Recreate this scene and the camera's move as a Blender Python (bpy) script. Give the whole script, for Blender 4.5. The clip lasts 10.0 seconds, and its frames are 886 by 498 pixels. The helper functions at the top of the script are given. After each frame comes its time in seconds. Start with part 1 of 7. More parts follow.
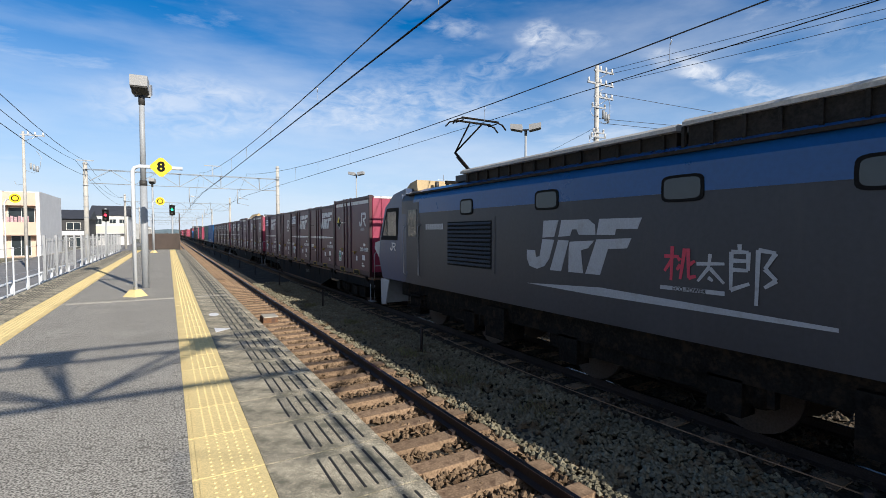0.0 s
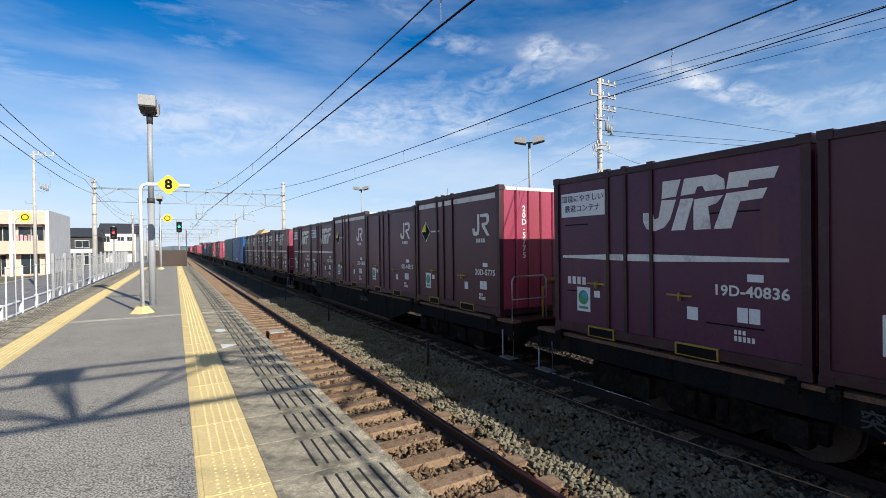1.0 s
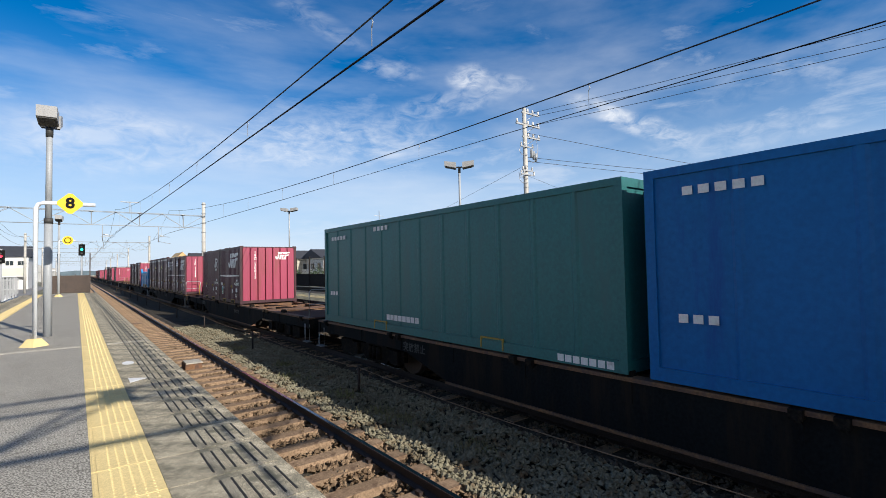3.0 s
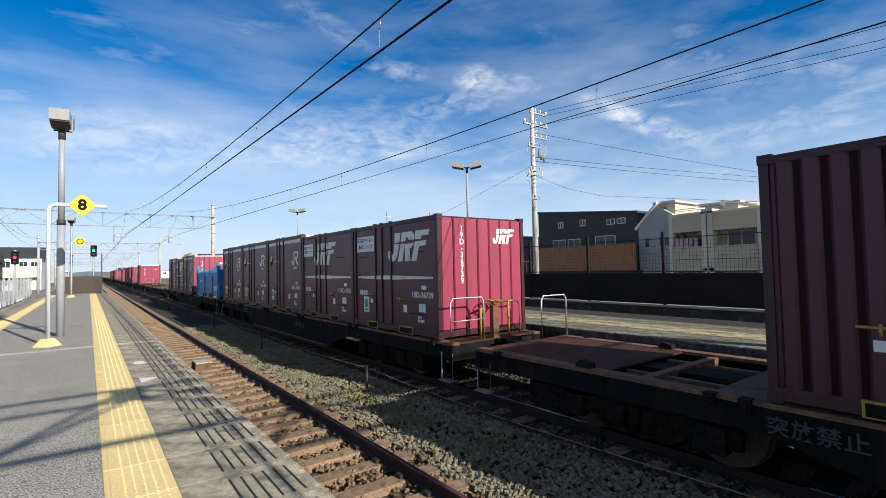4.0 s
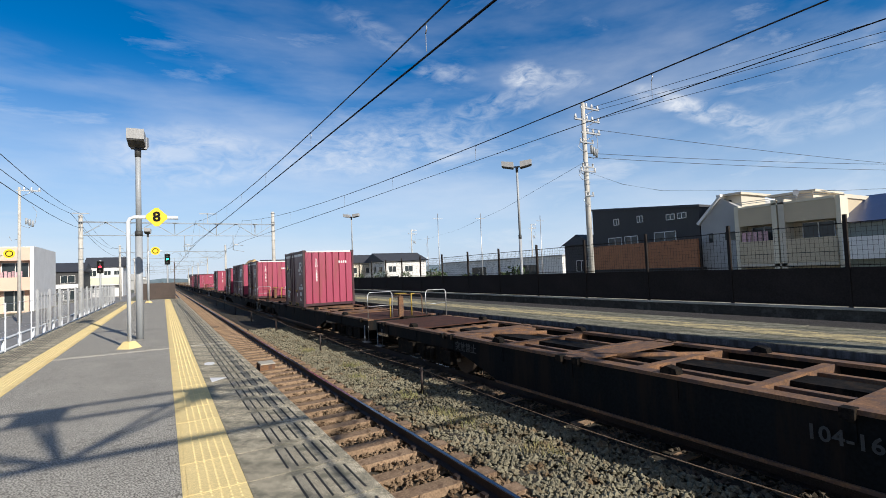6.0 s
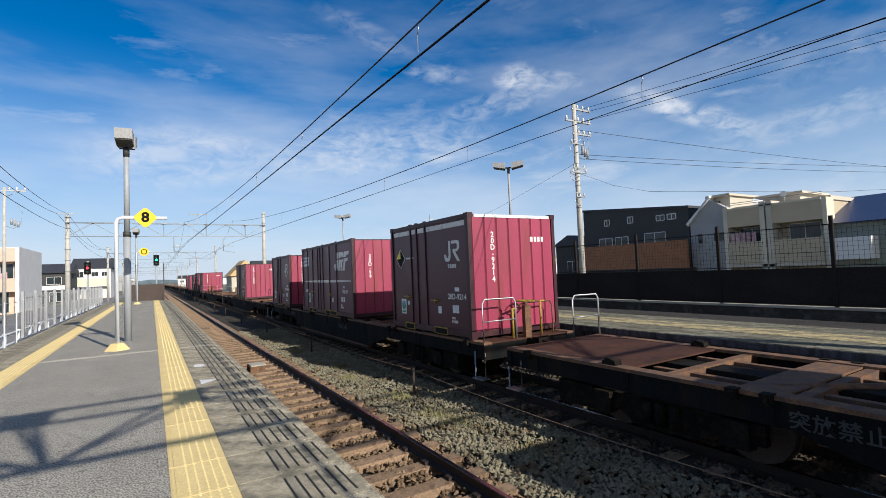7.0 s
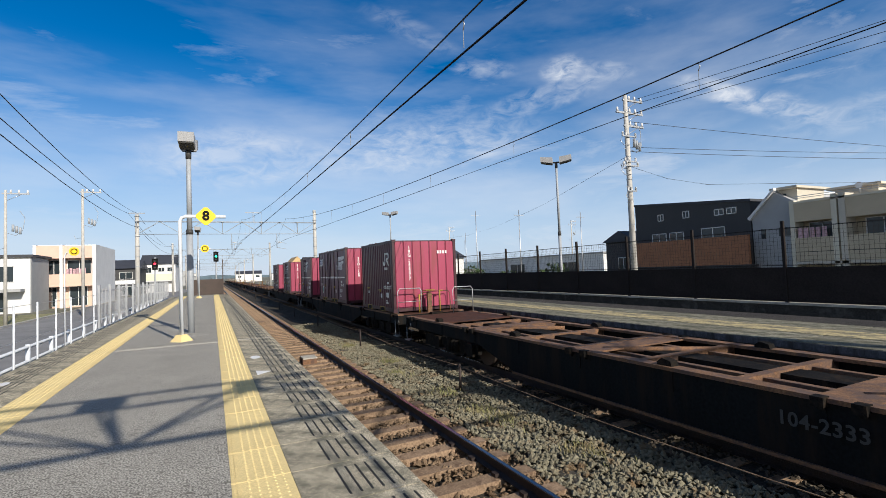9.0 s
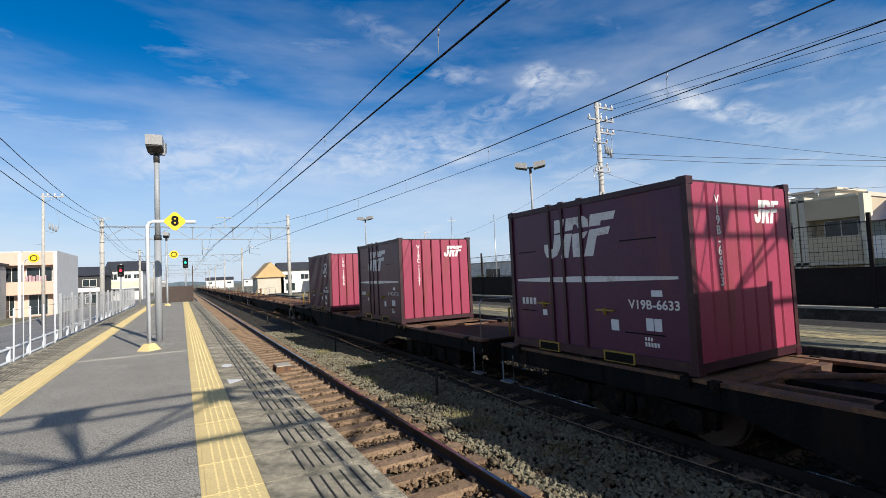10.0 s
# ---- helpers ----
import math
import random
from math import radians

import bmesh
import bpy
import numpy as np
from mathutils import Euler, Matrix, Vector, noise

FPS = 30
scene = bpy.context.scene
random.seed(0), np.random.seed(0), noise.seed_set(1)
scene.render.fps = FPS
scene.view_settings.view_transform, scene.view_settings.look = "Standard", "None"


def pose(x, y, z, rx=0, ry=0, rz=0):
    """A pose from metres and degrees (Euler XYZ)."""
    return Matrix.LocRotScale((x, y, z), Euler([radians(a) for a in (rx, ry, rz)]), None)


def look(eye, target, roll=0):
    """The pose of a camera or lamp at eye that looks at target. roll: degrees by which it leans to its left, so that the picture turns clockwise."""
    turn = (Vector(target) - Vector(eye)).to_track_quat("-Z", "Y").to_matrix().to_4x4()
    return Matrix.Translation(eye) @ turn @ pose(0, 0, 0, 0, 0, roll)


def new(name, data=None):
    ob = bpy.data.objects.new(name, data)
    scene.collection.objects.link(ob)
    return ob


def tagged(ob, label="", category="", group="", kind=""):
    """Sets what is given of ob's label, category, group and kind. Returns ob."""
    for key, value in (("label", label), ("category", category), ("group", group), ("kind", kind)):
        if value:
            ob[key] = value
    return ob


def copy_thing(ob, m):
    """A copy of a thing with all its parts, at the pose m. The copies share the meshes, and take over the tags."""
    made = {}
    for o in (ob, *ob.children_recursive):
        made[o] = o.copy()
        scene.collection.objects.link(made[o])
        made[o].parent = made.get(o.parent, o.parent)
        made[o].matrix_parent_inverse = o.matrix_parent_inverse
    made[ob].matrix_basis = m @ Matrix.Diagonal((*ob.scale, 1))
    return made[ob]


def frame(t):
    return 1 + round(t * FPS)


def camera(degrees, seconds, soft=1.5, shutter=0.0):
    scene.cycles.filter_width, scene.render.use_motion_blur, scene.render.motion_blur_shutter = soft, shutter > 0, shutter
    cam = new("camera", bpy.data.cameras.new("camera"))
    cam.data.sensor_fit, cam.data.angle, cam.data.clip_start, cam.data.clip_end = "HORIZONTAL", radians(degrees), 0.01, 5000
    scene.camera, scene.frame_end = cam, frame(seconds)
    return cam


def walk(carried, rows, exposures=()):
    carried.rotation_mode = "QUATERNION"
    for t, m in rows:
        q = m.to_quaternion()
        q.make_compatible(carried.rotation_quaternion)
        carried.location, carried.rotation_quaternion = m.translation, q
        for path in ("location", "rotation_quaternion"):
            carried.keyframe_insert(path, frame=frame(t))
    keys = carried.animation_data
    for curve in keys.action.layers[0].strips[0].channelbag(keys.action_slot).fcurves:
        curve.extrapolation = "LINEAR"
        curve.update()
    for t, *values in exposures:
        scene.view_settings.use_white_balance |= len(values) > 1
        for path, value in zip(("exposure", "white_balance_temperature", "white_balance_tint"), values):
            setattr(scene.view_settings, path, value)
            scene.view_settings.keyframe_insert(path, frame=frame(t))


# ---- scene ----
cam = camera(85.95, 10.0, soft=0.7)
PATH = [
    (0.0, pose(0, 0, 1.5, 88.01, 0.03, -30.03)),
    (0.5, pose(0, 0, 1.5, 88.60, 0.38, -29.89)),
    (1.0, pose(0, 0, 1.5, 89.62, 0.74, -29.41)),
    (1.5, pose(0, 0, 1.5, 90.43, 1.23, -29.05)),
    (2.0, pose(0, 0, 1.5, 91.60, 1.00, -30.32)),
    (2.5, pose(0, 0, 1.5, 91.87, 1.05, -36.55)),
    (2.7, pose(0, 0, 1.5, 92.07, 1.10, -37.60)),
    (3.8, pose(0, 0, 1.5, 92.43, 1.20, -37.45)),
    (4.0, pose(0, 0, 1.5, 92.26, 1.20, -36.70)),
    (4.5, pose(0, 0, 1.5, 91.40, 0.82, -38.05)),
    (5.0, pose(0, 0, 1.5, 91.20, 0.90, -38.85)),
    (5.5, pose(0, 0, 1.5, 91.86, 1.85, -35.65)),
    (6.0, pose(0, 0, 1.5, 92.61, 2.32, -30.45)),
    (6.2, pose(0, 0, 1.5, 92.56, 2.34, -30.60)),
    (7.3, pose(0, 0, 1.5, 92.70, 2.38, -31.55)),
    (7.5, pose(0, 0, 1.5, 92.71, 2.41, -31.04)),
    (8.0, pose(0, 0, 1.5, 92.81, 2.41, -29.63)),
    (8.5, pose(0, 0, 1.5, 92.87, 2.33, -27.65)),
    (9.0, pose(0, 0, 1.5, 92.45, 2.24, -25.88)),
    (9.5, pose(0, 0, 1.5, 92.60, 2.29, -26.70)),
    (10.0, pose(0, 0, 1.5, 92.90, 2.63, -28.78)),
]
walk(cam, PATH, [(0.0, 0.26), (1.0, 0.28), (2.5, 0.25), (4.5, 0.3), (5.5, 0.23), (6.0, 0.17), (9.0, 0.1), (10.0, 0.14)])

# ---- world and sun ----
SUN = Vector((0.24, -1.0, 0.58)).normalized()
world = bpy.data.worlds.new("sky")
scene.world = world
world.use_nodes = True
wn, wl = world.node_tree.nodes, world.node_tree.links
wn.clear()
w_out, w_bg = wn.new("ShaderNodeOutputWorld"), wn.new("ShaderNodeBackground")
w_sky = wn.new("ShaderNodeTexSky")
w_sky.sky_type, w_sky.sun_disc = "NISHITA", False
w_sky.sun_elevation = math.asin(SUN.z)
w_sky.sun_rotation = math.atan2(SUN.x, SUN.y)
w_sky.air_density, w_sky.dust_density, w_sky.ozone_density = 1.0, 0.3, 3.0
w_co, w_map = wn.new("ShaderNodeTexCoord"), wn.new("ShaderNodeMapping")
w_map.inputs["Scale"].default_value = (1.3, 2.2, 6.5)
w_map.inputs["Rotation"].default_value = (0.1, 0.28, 0.5)
w_noise = wn.new("ShaderNodeTexNoise")
w_noise.inputs["Scale"].default_value, w_noise.inputs["Detail"].default_value = 2.4, 12
w_noise.inputs["Roughness"].default_value, w_noise.inputs["Distortion"].default_value = 0.62, 0.35
w_ramp = wn.new("ShaderNodeValToRGB")
w_ramp.color_ramp.elements[0].position, w_ramp.color_ramp.elements[1].position = 0.54, 0.88
w_ramp.color_ramp.elements[1].color = (0.8, 0.8, 0.8, 1)
w_mix = wn.new("ShaderNodeMixRGB")
w_mix.inputs["Color2"].default_value = (10.5, 11.0, 11.8, 1)
wl.new(w_co.outputs["Generated"], w_map.inputs["Vector"])
wl.new(w_map.outputs["Vector"], w_noise.inputs["Vector"])
wl.new(w_noise.outputs["Fac"], w_ramp.inputs["Fac"])
# thin wisps and a broad pale veil, both thickest low in the sky
w_up = wn.new("ShaderNodeSeparateXYZ")
wl.new(w_co.outputs["Generated"], w_up.inputs["Vector"])
w_band = wn.new("ShaderNodeMapRange")
w_band.interpolation_type = "SMOOTHSTEP"
w_band.inputs["From Min"].default_value, w_band.inputs["From Max"].default_value = 0.22, 0.58
w_band.inputs["To Min"].default_value, w_band.inputs["To Max"].default_value = 1.0, 0.3
wl.new(w_up.outputs["Z"], w_band.inputs["Value"])
w_vnoise, w_vramp = wn.new("ShaderNodeTexNoise"), wn.new("ShaderNodeValToRGB")
w_vnoise.inputs["Scale"].default_value, w_vnoise.inputs["Detail"].default_value, w_vnoise.inputs["Roughness"].default_value = 1.5, 6, 0.55
wl.new(w_map.outputs["Vector"], w_vnoise.inputs["Vector"])
w_vramp.color_ramp.elements[0].position, w_vramp.color_ramp.elements[1].position = 0.42, 0.72
w_vramp.color_ramp.elements[1].color = (0.36, 0.36, 0.36, 1)
wl.new(w_vnoise.outputs["Fac"], w_vramp.inputs["Fac"])
w_sum, w_cover = wn.new("ShaderNodeMath"), wn.new("ShaderNodeMath")
w_sum.operation, w_cover.operation = "MAXIMUM", "MULTIPLY"
wl.new(w_ramp.outputs["Color"], w_sum.inputs[0])
wl.new(w_vramp.outputs["Color"], w_sum.inputs[1])
wl.new(w_sum.outputs["Value"], w_cover.inputs[0])
wl.new(w_band.outputs["Result"], w_cover.inputs[1])
# small bright cloud shreds: way to the middle, half width, half height, slant in degrees, thickness
w_shred, w_fib = wn.new("ShaderNodeTexNoise"), wn.new("ShaderNodeMapRange")
w_smap = wn.new("ShaderNodeMapping")
w_smap.inputs["Scale"].default_value = (1.0, 1.0, 2.2)
wl.new(w_co.outputs["Generated"], w_smap.inputs["Vector"])
wl.new(w_smap.outputs["Vector"], w_shred.inputs["Vector"])
w_shred.inputs["Scale"].default_value, w_shred.inputs["Detail"].default_value = 24.0, 10
w_shred.inputs["Roughness"].default_value, w_shred.inputs["Distortion"].default_value = 0.6, 0.6
w_fib.inputs["From Min"].default_value, w_fib.inputs["From Max"].default_value = 0.36, 0.66
wl.new(w_shred.outputs["Fac"], w_fib.inputs["Value"])
w_total = w_cover.outputs["Value"]
for way, wide, high, slant, thick in (((0.608, 0.70, 0.375), 0.040, 0.024, 10, 0.50), ((0.655, 0.665, 0.362), 0.075, 0.020, -8, 0.32), ((0.485, 0.783, 0.388), 0.07, 0.018, -6, 0.26),
                                      ((0.79, 0.53, 0.297), 0.065, 0.020, -26, 0.40), ((0.845, 0.468, 0.258), 0.085, 0.022, -24, 0.50), ((0.35, 0.818, 0.457), 0.10, 0.022, -24, 0.16),
                                      ((0.915, 0.342, 0.218), 0.16, 0.03, 3, 0.28), ((0.905, 0.30, 0.30), 0.17, 0.04, 12, 0.10), ((0.40, 0.88, 0.255), 0.24, 0.05, 6, 0.38), ((0.04, 0.975, 0.225), 0.16, 0.06, 4, 0.34), ((0.588, 0.741, 0.327), 0.12, 0.025, 8, 0.3)):
    mid = Vector(way).normalized()
    right = mid.cross(Vector((0, 0, 1))).normalized()
    up = right.cross(mid)
    a = radians(slant)
    right, up = right * math.cos(a) + up * math.sin(a), up * math.cos(a) - right * math.sin(a)
    sq = []
    for axis, half in ((right, wide), (up, high)):
        dot, div = wn.new("ShaderNodeVectorMath"), wn.new("ShaderNodeMath")
        dot.operation, div.operation = "DOT_PRODUCT", "POWER"
        dot.inputs[1].default_value = axis / half
        sub, ab = wn.new("ShaderNodeMath"), wn.new("ShaderNodeMath")
        sub.operation, ab.operation = "SUBTRACT", "ABSOLUTE"
        sub.inputs[1].default_value = mid.dot(axis) / half
        wl.new(w_co.outputs["Generated"], dot.inputs[0])
        wl.new(dot.outputs["Value"], sub.inputs[0])
        wl.new(sub.outputs[0], ab.inputs[0])
        wl.new(ab.outputs[0], div.inputs[0])
        div.inputs[1].default_value = 2
        sq.append(div.outputs[0])
    both, fall, mul, tot = (wn.new(k) for k in ("ShaderNodeMath", "ShaderNodeMapRange", "ShaderNodeMath", "ShaderNodeMath"))
    both.operation, mul.operation, tot.operation = "ADD", "MULTIPLY", "ADD"
    fall.interpolation_type = "SMOOTHERSTEP"
    fall.inputs["From Min"].default_value, fall.inputs["From Max"].default_value = 0.0, 1.6
    fall.inputs["To Min"].default_value, fall.inputs["To Max"].default_value = thick, 0.0
    wl.new(sq[0], both.inputs[0])
    wl.new(sq[1], both.inputs[1])
    wl.new(both.outputs[0], fall.inputs["Value"])
    wl.new(fall.outputs["Result"], mul.inputs[0])
    wl.new(w_fib.outputs["Result"], mul.inputs[1])
    wl.new(w_total, tot.inputs[0])
    wl.new(mul.outputs[0], tot.inputs[1])
    tot.use_clamp = True
    w_total = tot.outputs[0]
wl.new(w_total, w_mix.inputs["Fac"])
w_hsv = wn.new("ShaderNodeHueSaturation")
w_hsv.inputs["Hue"].default_value = 0.505
w_hsv.inputs["Saturation"].default_value, w_hsv.inputs["Value"].default_value = 1.38, 1.5
wl.new(w_sky.outputs["Color"], w_hsv.inputs["Color"])
# the blue is deepest away from the sun and pales towards it
w_deep, w_value = wn.new("ShaderNodeMapRange"), wn.new("ShaderNodeMapRange")
for node, lo, hi in ((w_deep, 0.6, 1.46), (w_value, 1.12, 1.43)):
    node.interpolation_type = "SMOOTHSTEP"
    node.inputs["From Min"].default_value, node.inputs["From Max"].default_value = -0.45, 0.15
    node.inputs["To Min"].default_value, node.inputs["To Max"].default_value = lo, hi
    wl.new(w_up.outputs["Y"], node.inputs["Value"])
wl.new(w_deep.outputs["Result"], w_hsv.inputs["Saturation"])
wl.new(w_value.outputs["Result"], w_hsv.inputs["Value"])
# pale haze towards the horizon
w_sep, w_hz, w_haze = wn.new("ShaderNodeSeparateXYZ"), wn.new("ShaderNodeMapRange"), wn.new("ShaderNodeMixRGB")
wl.new(w_co.outputs["Generated"], w_sep.inputs["Vector"])
wl.new(w_sep.outputs["Z"], w_hz.inputs["Value"])
w_hz.interpolation_type = "SMOOTHSTEP"
w_hz.inputs["From Min"].default_value, w_hz.inputs["From Max"].default_value = 0.0, 0.40
w_hz.inputs["To Min"].default_value, w_hz.inputs["To Max"].default_value = 0.85, 0.0
w_haze.inputs["Color2"].default_value = (6.7, 8.4, 11.2, 1)
wl.new(w_hz.outputs["Result"], w_haze.inputs["Fac"])
wl.new(w_hsv.outputs["Color"], w_haze.inputs["Color1"])
wl.new(w_haze.outputs["Color"], w_mix.inputs["Color1"])
wl.new(w_mix.outputs["Color"], w_bg.inputs["Color"])
w_bg.inputs["Strength"].default_value = 0.072
wl.new(w_bg.outputs["Background"], w_out.inputs["Surface"])
sun = new("sun", bpy.data.lights.new("sun", "SUN"))
sun.data.energy, sun.data.angle, sun.data.color = 5.0, radians(0.5), (1.0, 0.935, 0.84)
sun.matrix_world = look(SUN * 60, (0, 0, 0))


# ---- materials ----
def mat(name, color, rough=0.6, metal=0.0, grain=40.0, vary=0.25, stain=1.2, bump=0.15, second=None, amount=0.0, vertical=False, spec=0.5, island=0.0, speck=0.0, grit=0.58, fleck=None):
    """A surface with fine grain, broad stains, bump and an optional second colour that breaks through in patches."""
    m = bpy.data.materials.new(name)
    m.use_nodes = True
    n, l = m.node_tree.nodes, m.node_tree.links
    b = n["Principled BSDF"]
    b.inputs["Metallic"].default_value = metal
    b.inputs["Specular IOR Level"].default_value = spec
    co = n.new("ShaderNodeTexCoord")
    mp = n.new("ShaderNodeMapping")
    mp.inputs["Scale"].default_value = (1, 1, 0.15) if vertical else (1, 1, 1)
    l.new(co.outputs["Object"], mp.inputs["Vector"])
    fine, broad = n.new("ShaderNodeTexNoise"), n.new("ShaderNodeTexNoise")
    fine.inputs["Scale"].default_value, fine.inputs["Detail"].default_value = grain, 4
    broad.inputs["Scale"].default_value, broad.inputs["Detail"].default_value = stain, 6
    broad.inputs["Roughness"].default_value = 0.65
    l.new(co.outputs["Object"], fine.inputs["Vector"])
    l.new(mp.outputs["Vector"], broad.inputs["Vector"])
    add = n.new("ShaderNodeMath")
    add.operation = "ADD"
    l.new(fine.outputs["Fac"], add.inputs[0])
    l.new(broad.outputs["Fac"], add.inputs[1])
    rng = n.new("ShaderNodeMapRange")
    rng.inputs["From Min"].default_value, rng.inputs["From Max"].default_value = 0.76, 1.24
    rng.inputs["To Min"].default_value, rng.inputs["To Max"].default_value = 1 - vary, 1 + vary
    l.new(add.outputs[0], rng.inputs["Value"])
    hsv = n.new("ShaderNodeHueSaturation")
    hsv.inputs["Color"].default_value = (*color, 1)
    val = rng.outputs["Result"]
    if island:
        geo, obi = n.new("ShaderNodeNewGeometry"), n.new("ShaderNodeObjectInfo")
        s, r2, mul = n.new("ShaderNodeMath"), n.new("ShaderNodeMapRange"), n.new("ShaderNodeMath")
        s.operation, mul.operation = "ADD", "MULTIPLY"
        l.new(geo.outputs["Random Per Island"], s.inputs[0])
        l.new(obi.outputs["Random"], s.inputs[1])
        r2.inputs["From Max"].default_value = 2
        r2.inputs["To Min"].default_value, r2.inputs["To Max"].default_value = 1 - island, 1 + island
        l.new(s.outputs[0], r2.inputs["Value"])
        l.new(val, mul.inputs[0])
        l.new(r2.outputs["Result"], mul.inputs[1])
        val = mul.outputs[0]
    if speck:
        sp, s2, mu = n.new("ShaderNodeTexNoise"), n.new("ShaderNodeMapRange"), n.new("ShaderNodeMath")
        sp.inputs["Scale"].default_value, sp.inputs["Detail"].default_value = speck, 2
        s2.inputs["From Min"].default_value, s2.inputs["From Max"].default_value = 0.38, 0.62
        s2.inputs["To Min"].default_value, s2.inputs["To Max"].default_value = 1 - grit, 1 + grit
        mu.operation = "MULTIPLY"
        l.new(co.outputs["Object"], sp.inputs["Vector"])
        l.new(sp.outputs["Fac"], s2.inputs["Value"])
        l.new(val, mu.inputs[0])
        l.new(s2.outputs["Result"], mu.inputs[1])
        val = mu.outputs[0]
    l.new(val, hsv.inputs["Value"])
    out = hsv.outputs["Color"]
    if second:
        ramp, mix = n.new("ShaderNodeValToRGB"), n.new("ShaderNodeMixRGB")
        ramp.color_ramp.elements[0].position = 0.62 - amount * 0.35
        ramp.color_ramp.elements[1].position = 0.72 - amount * 0.25
        patch = n.new("ShaderNodeTexNoise")
        patch.inputs["Scale"].default_value, patch.inputs["Detail"].default_value = stain * 2.3, 9
        patch.inputs["Roughness"].default_value = 0.7
        l.new(mp.outputs["Vector"], patch.inputs["Vector"])
        l.new(patch.outputs["Fac"], ramp.inputs["Fac"])
        l.new(ramp.outputs["Color"], mix.inputs["Fac"])
        l.new(out, mix.inputs["Color1"])
        mix.inputs["Color2"].default_value = (*second, 1)
        out = mix.outputs["Color"]
    if fleck:
        fm, fn, fr, fx = (n.new(k) for k in ("ShaderNodeMapping", "ShaderNodeTexNoise", "ShaderNodeMapRange", "ShaderNodeMixRGB"))
        fm.inputs["Scale"].default_value = (9.0, 21.0, 9.0)
        fn.inputs["Scale"].default_value, fn.inputs["Detail"].default_value = 1.0, 3
        fr.inputs["From Min"].default_value, fr.inputs["From Max"].default_value = 0.60, 0.66
        fr.inputs["To Max"].default_value = 0.75
        l.new(co.outputs["Object"], fm.inputs["Vector"])
        l.new(fm.outputs["Vector"], fn.inputs["Vector"])
        l.new(fn.outputs["Fac"], fr.inputs["Value"])
        l.new(fr.outputs["Result"], fx.inputs["Fac"])
        l.new(out, fx.inputs["Color1"])
        fx.inputs["Color2"].default_value = (*fleck, 1)
        out = fx.outputs["Color"]
    l.new(out, b.inputs["Base Color"])
    rr = n.new("ShaderNodeMapRange")
    rr.inputs["To Min"].default_value, rr.inputs["To Max"].default_value = max(0.02, rough - 0.12), min(1, rough + 0.12)
    l.new(broad.outputs["Fac"], rr.inputs["Value"])
    l.new(rr.outputs["Result"], b.inputs["Roughness"])
    if bump:
        bp = n.new("ShaderNodeBump")
        bp.inputs["Strength"].default_value, bp.inputs["Distance"].default_value = bump, 0.01
        l.new(fine.outputs["Fac"], bp.inputs["Height"])
        l.new(bp.outputs["Normal"], b.inputs["Normal"])
    return m


def glow(name, color, strength):
    m = bpy.data.materials.new(name)
    m.use_nodes = True
    b = m.node_tree.nodes["Principled BSDF"]
    b.inputs["Base Color"].default_value = (*color, 1)
    b.inputs["Emission Color"].default_value = (*color, 1)
    b.inputs["Emission Strength"].default_value = strength
    return m


def glass(name, tint=(0.03, 0.04, 0.045)):
    m = mat(name, tint, 0.12, 0, 2, 0.1, 0.5, 0.0, spec=0.45)
    return m


M_ASPHALT = mat("asphalt", (0.318, 0.300, 0.262), 0.92, grain=60, vary=0.15, stain=1.1, bump=0.35, spec=0.08, speck=70, grit=0.62, fleck=(0.12, 0.11, 0.095))
# far platform asphalt, coloured dark for the shade lying on it
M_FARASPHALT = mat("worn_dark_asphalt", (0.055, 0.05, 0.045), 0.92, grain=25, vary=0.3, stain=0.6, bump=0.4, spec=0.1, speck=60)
M_CONC = mat("concrete", (0.45, 0.395, 0.29), 0.9, grain=40, vary=0.25, stain=1.6, bump=0.3, second=(0.17, 0.16, 0.12), amount=0.55, island=0.22, spec=0.12, speck=130)
M_CONC2 = mat("pale_concrete", (0.42, 0.39, 0.33), 0.9, grain=30, vary=0.25, stain=1.0, bump=0.2, second=(0.28, 0.27, 0.25), amount=0.2)
M_YEL = mat("yellow_tactile", (0.76, 0.60, 0.29), 0.8, grain=50, vary=0.1, stain=1.5, bump=0.06, second=(0.55, 0.44, 0.22), amount=0.12, island=0.06, spec=0.1, speck=160, grit=0.12)
# far tiles and slabs: dull base and dark patches stand for dappled shade
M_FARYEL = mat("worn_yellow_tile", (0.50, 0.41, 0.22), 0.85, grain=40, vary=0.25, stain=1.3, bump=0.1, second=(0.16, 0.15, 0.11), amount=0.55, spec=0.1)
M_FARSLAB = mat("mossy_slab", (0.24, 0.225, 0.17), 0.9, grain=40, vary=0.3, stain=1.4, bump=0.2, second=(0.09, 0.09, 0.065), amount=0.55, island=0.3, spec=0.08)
M_SLOT = mat("slot_rubber", (0.025, 0.024, 0.022), 0.85, vary=0.3)
M_BALLAST = mat("ballast", (0.06, 0.054, 0.044), 0.95, grain=26, vary=0.6, stain=1.4, bump=0.9, second=(0.06, 0.048, 0.034), amount=0.3, spec=0.1)
# plinth concrete, the shade on its sunless face painted in as dark colour
M_SHADECONC = mat("blackened_concrete", (0.055, 0.052, 0.046), 0.92, grain=25, vary=0.35, stain=1.2, bump=0.25, second=(0.1, 0.095, 0.085), amount=0.25, spec=0.1)
M_STONE = mat("ballast_stone", (0.215, 0.197, 0.14), 0.9, grain=60, vary=0.3, stain=1.2, bump=0.3, second=(0.16, 0.11, 0.065), amount=0.3, island=0.45, spec=0.05)
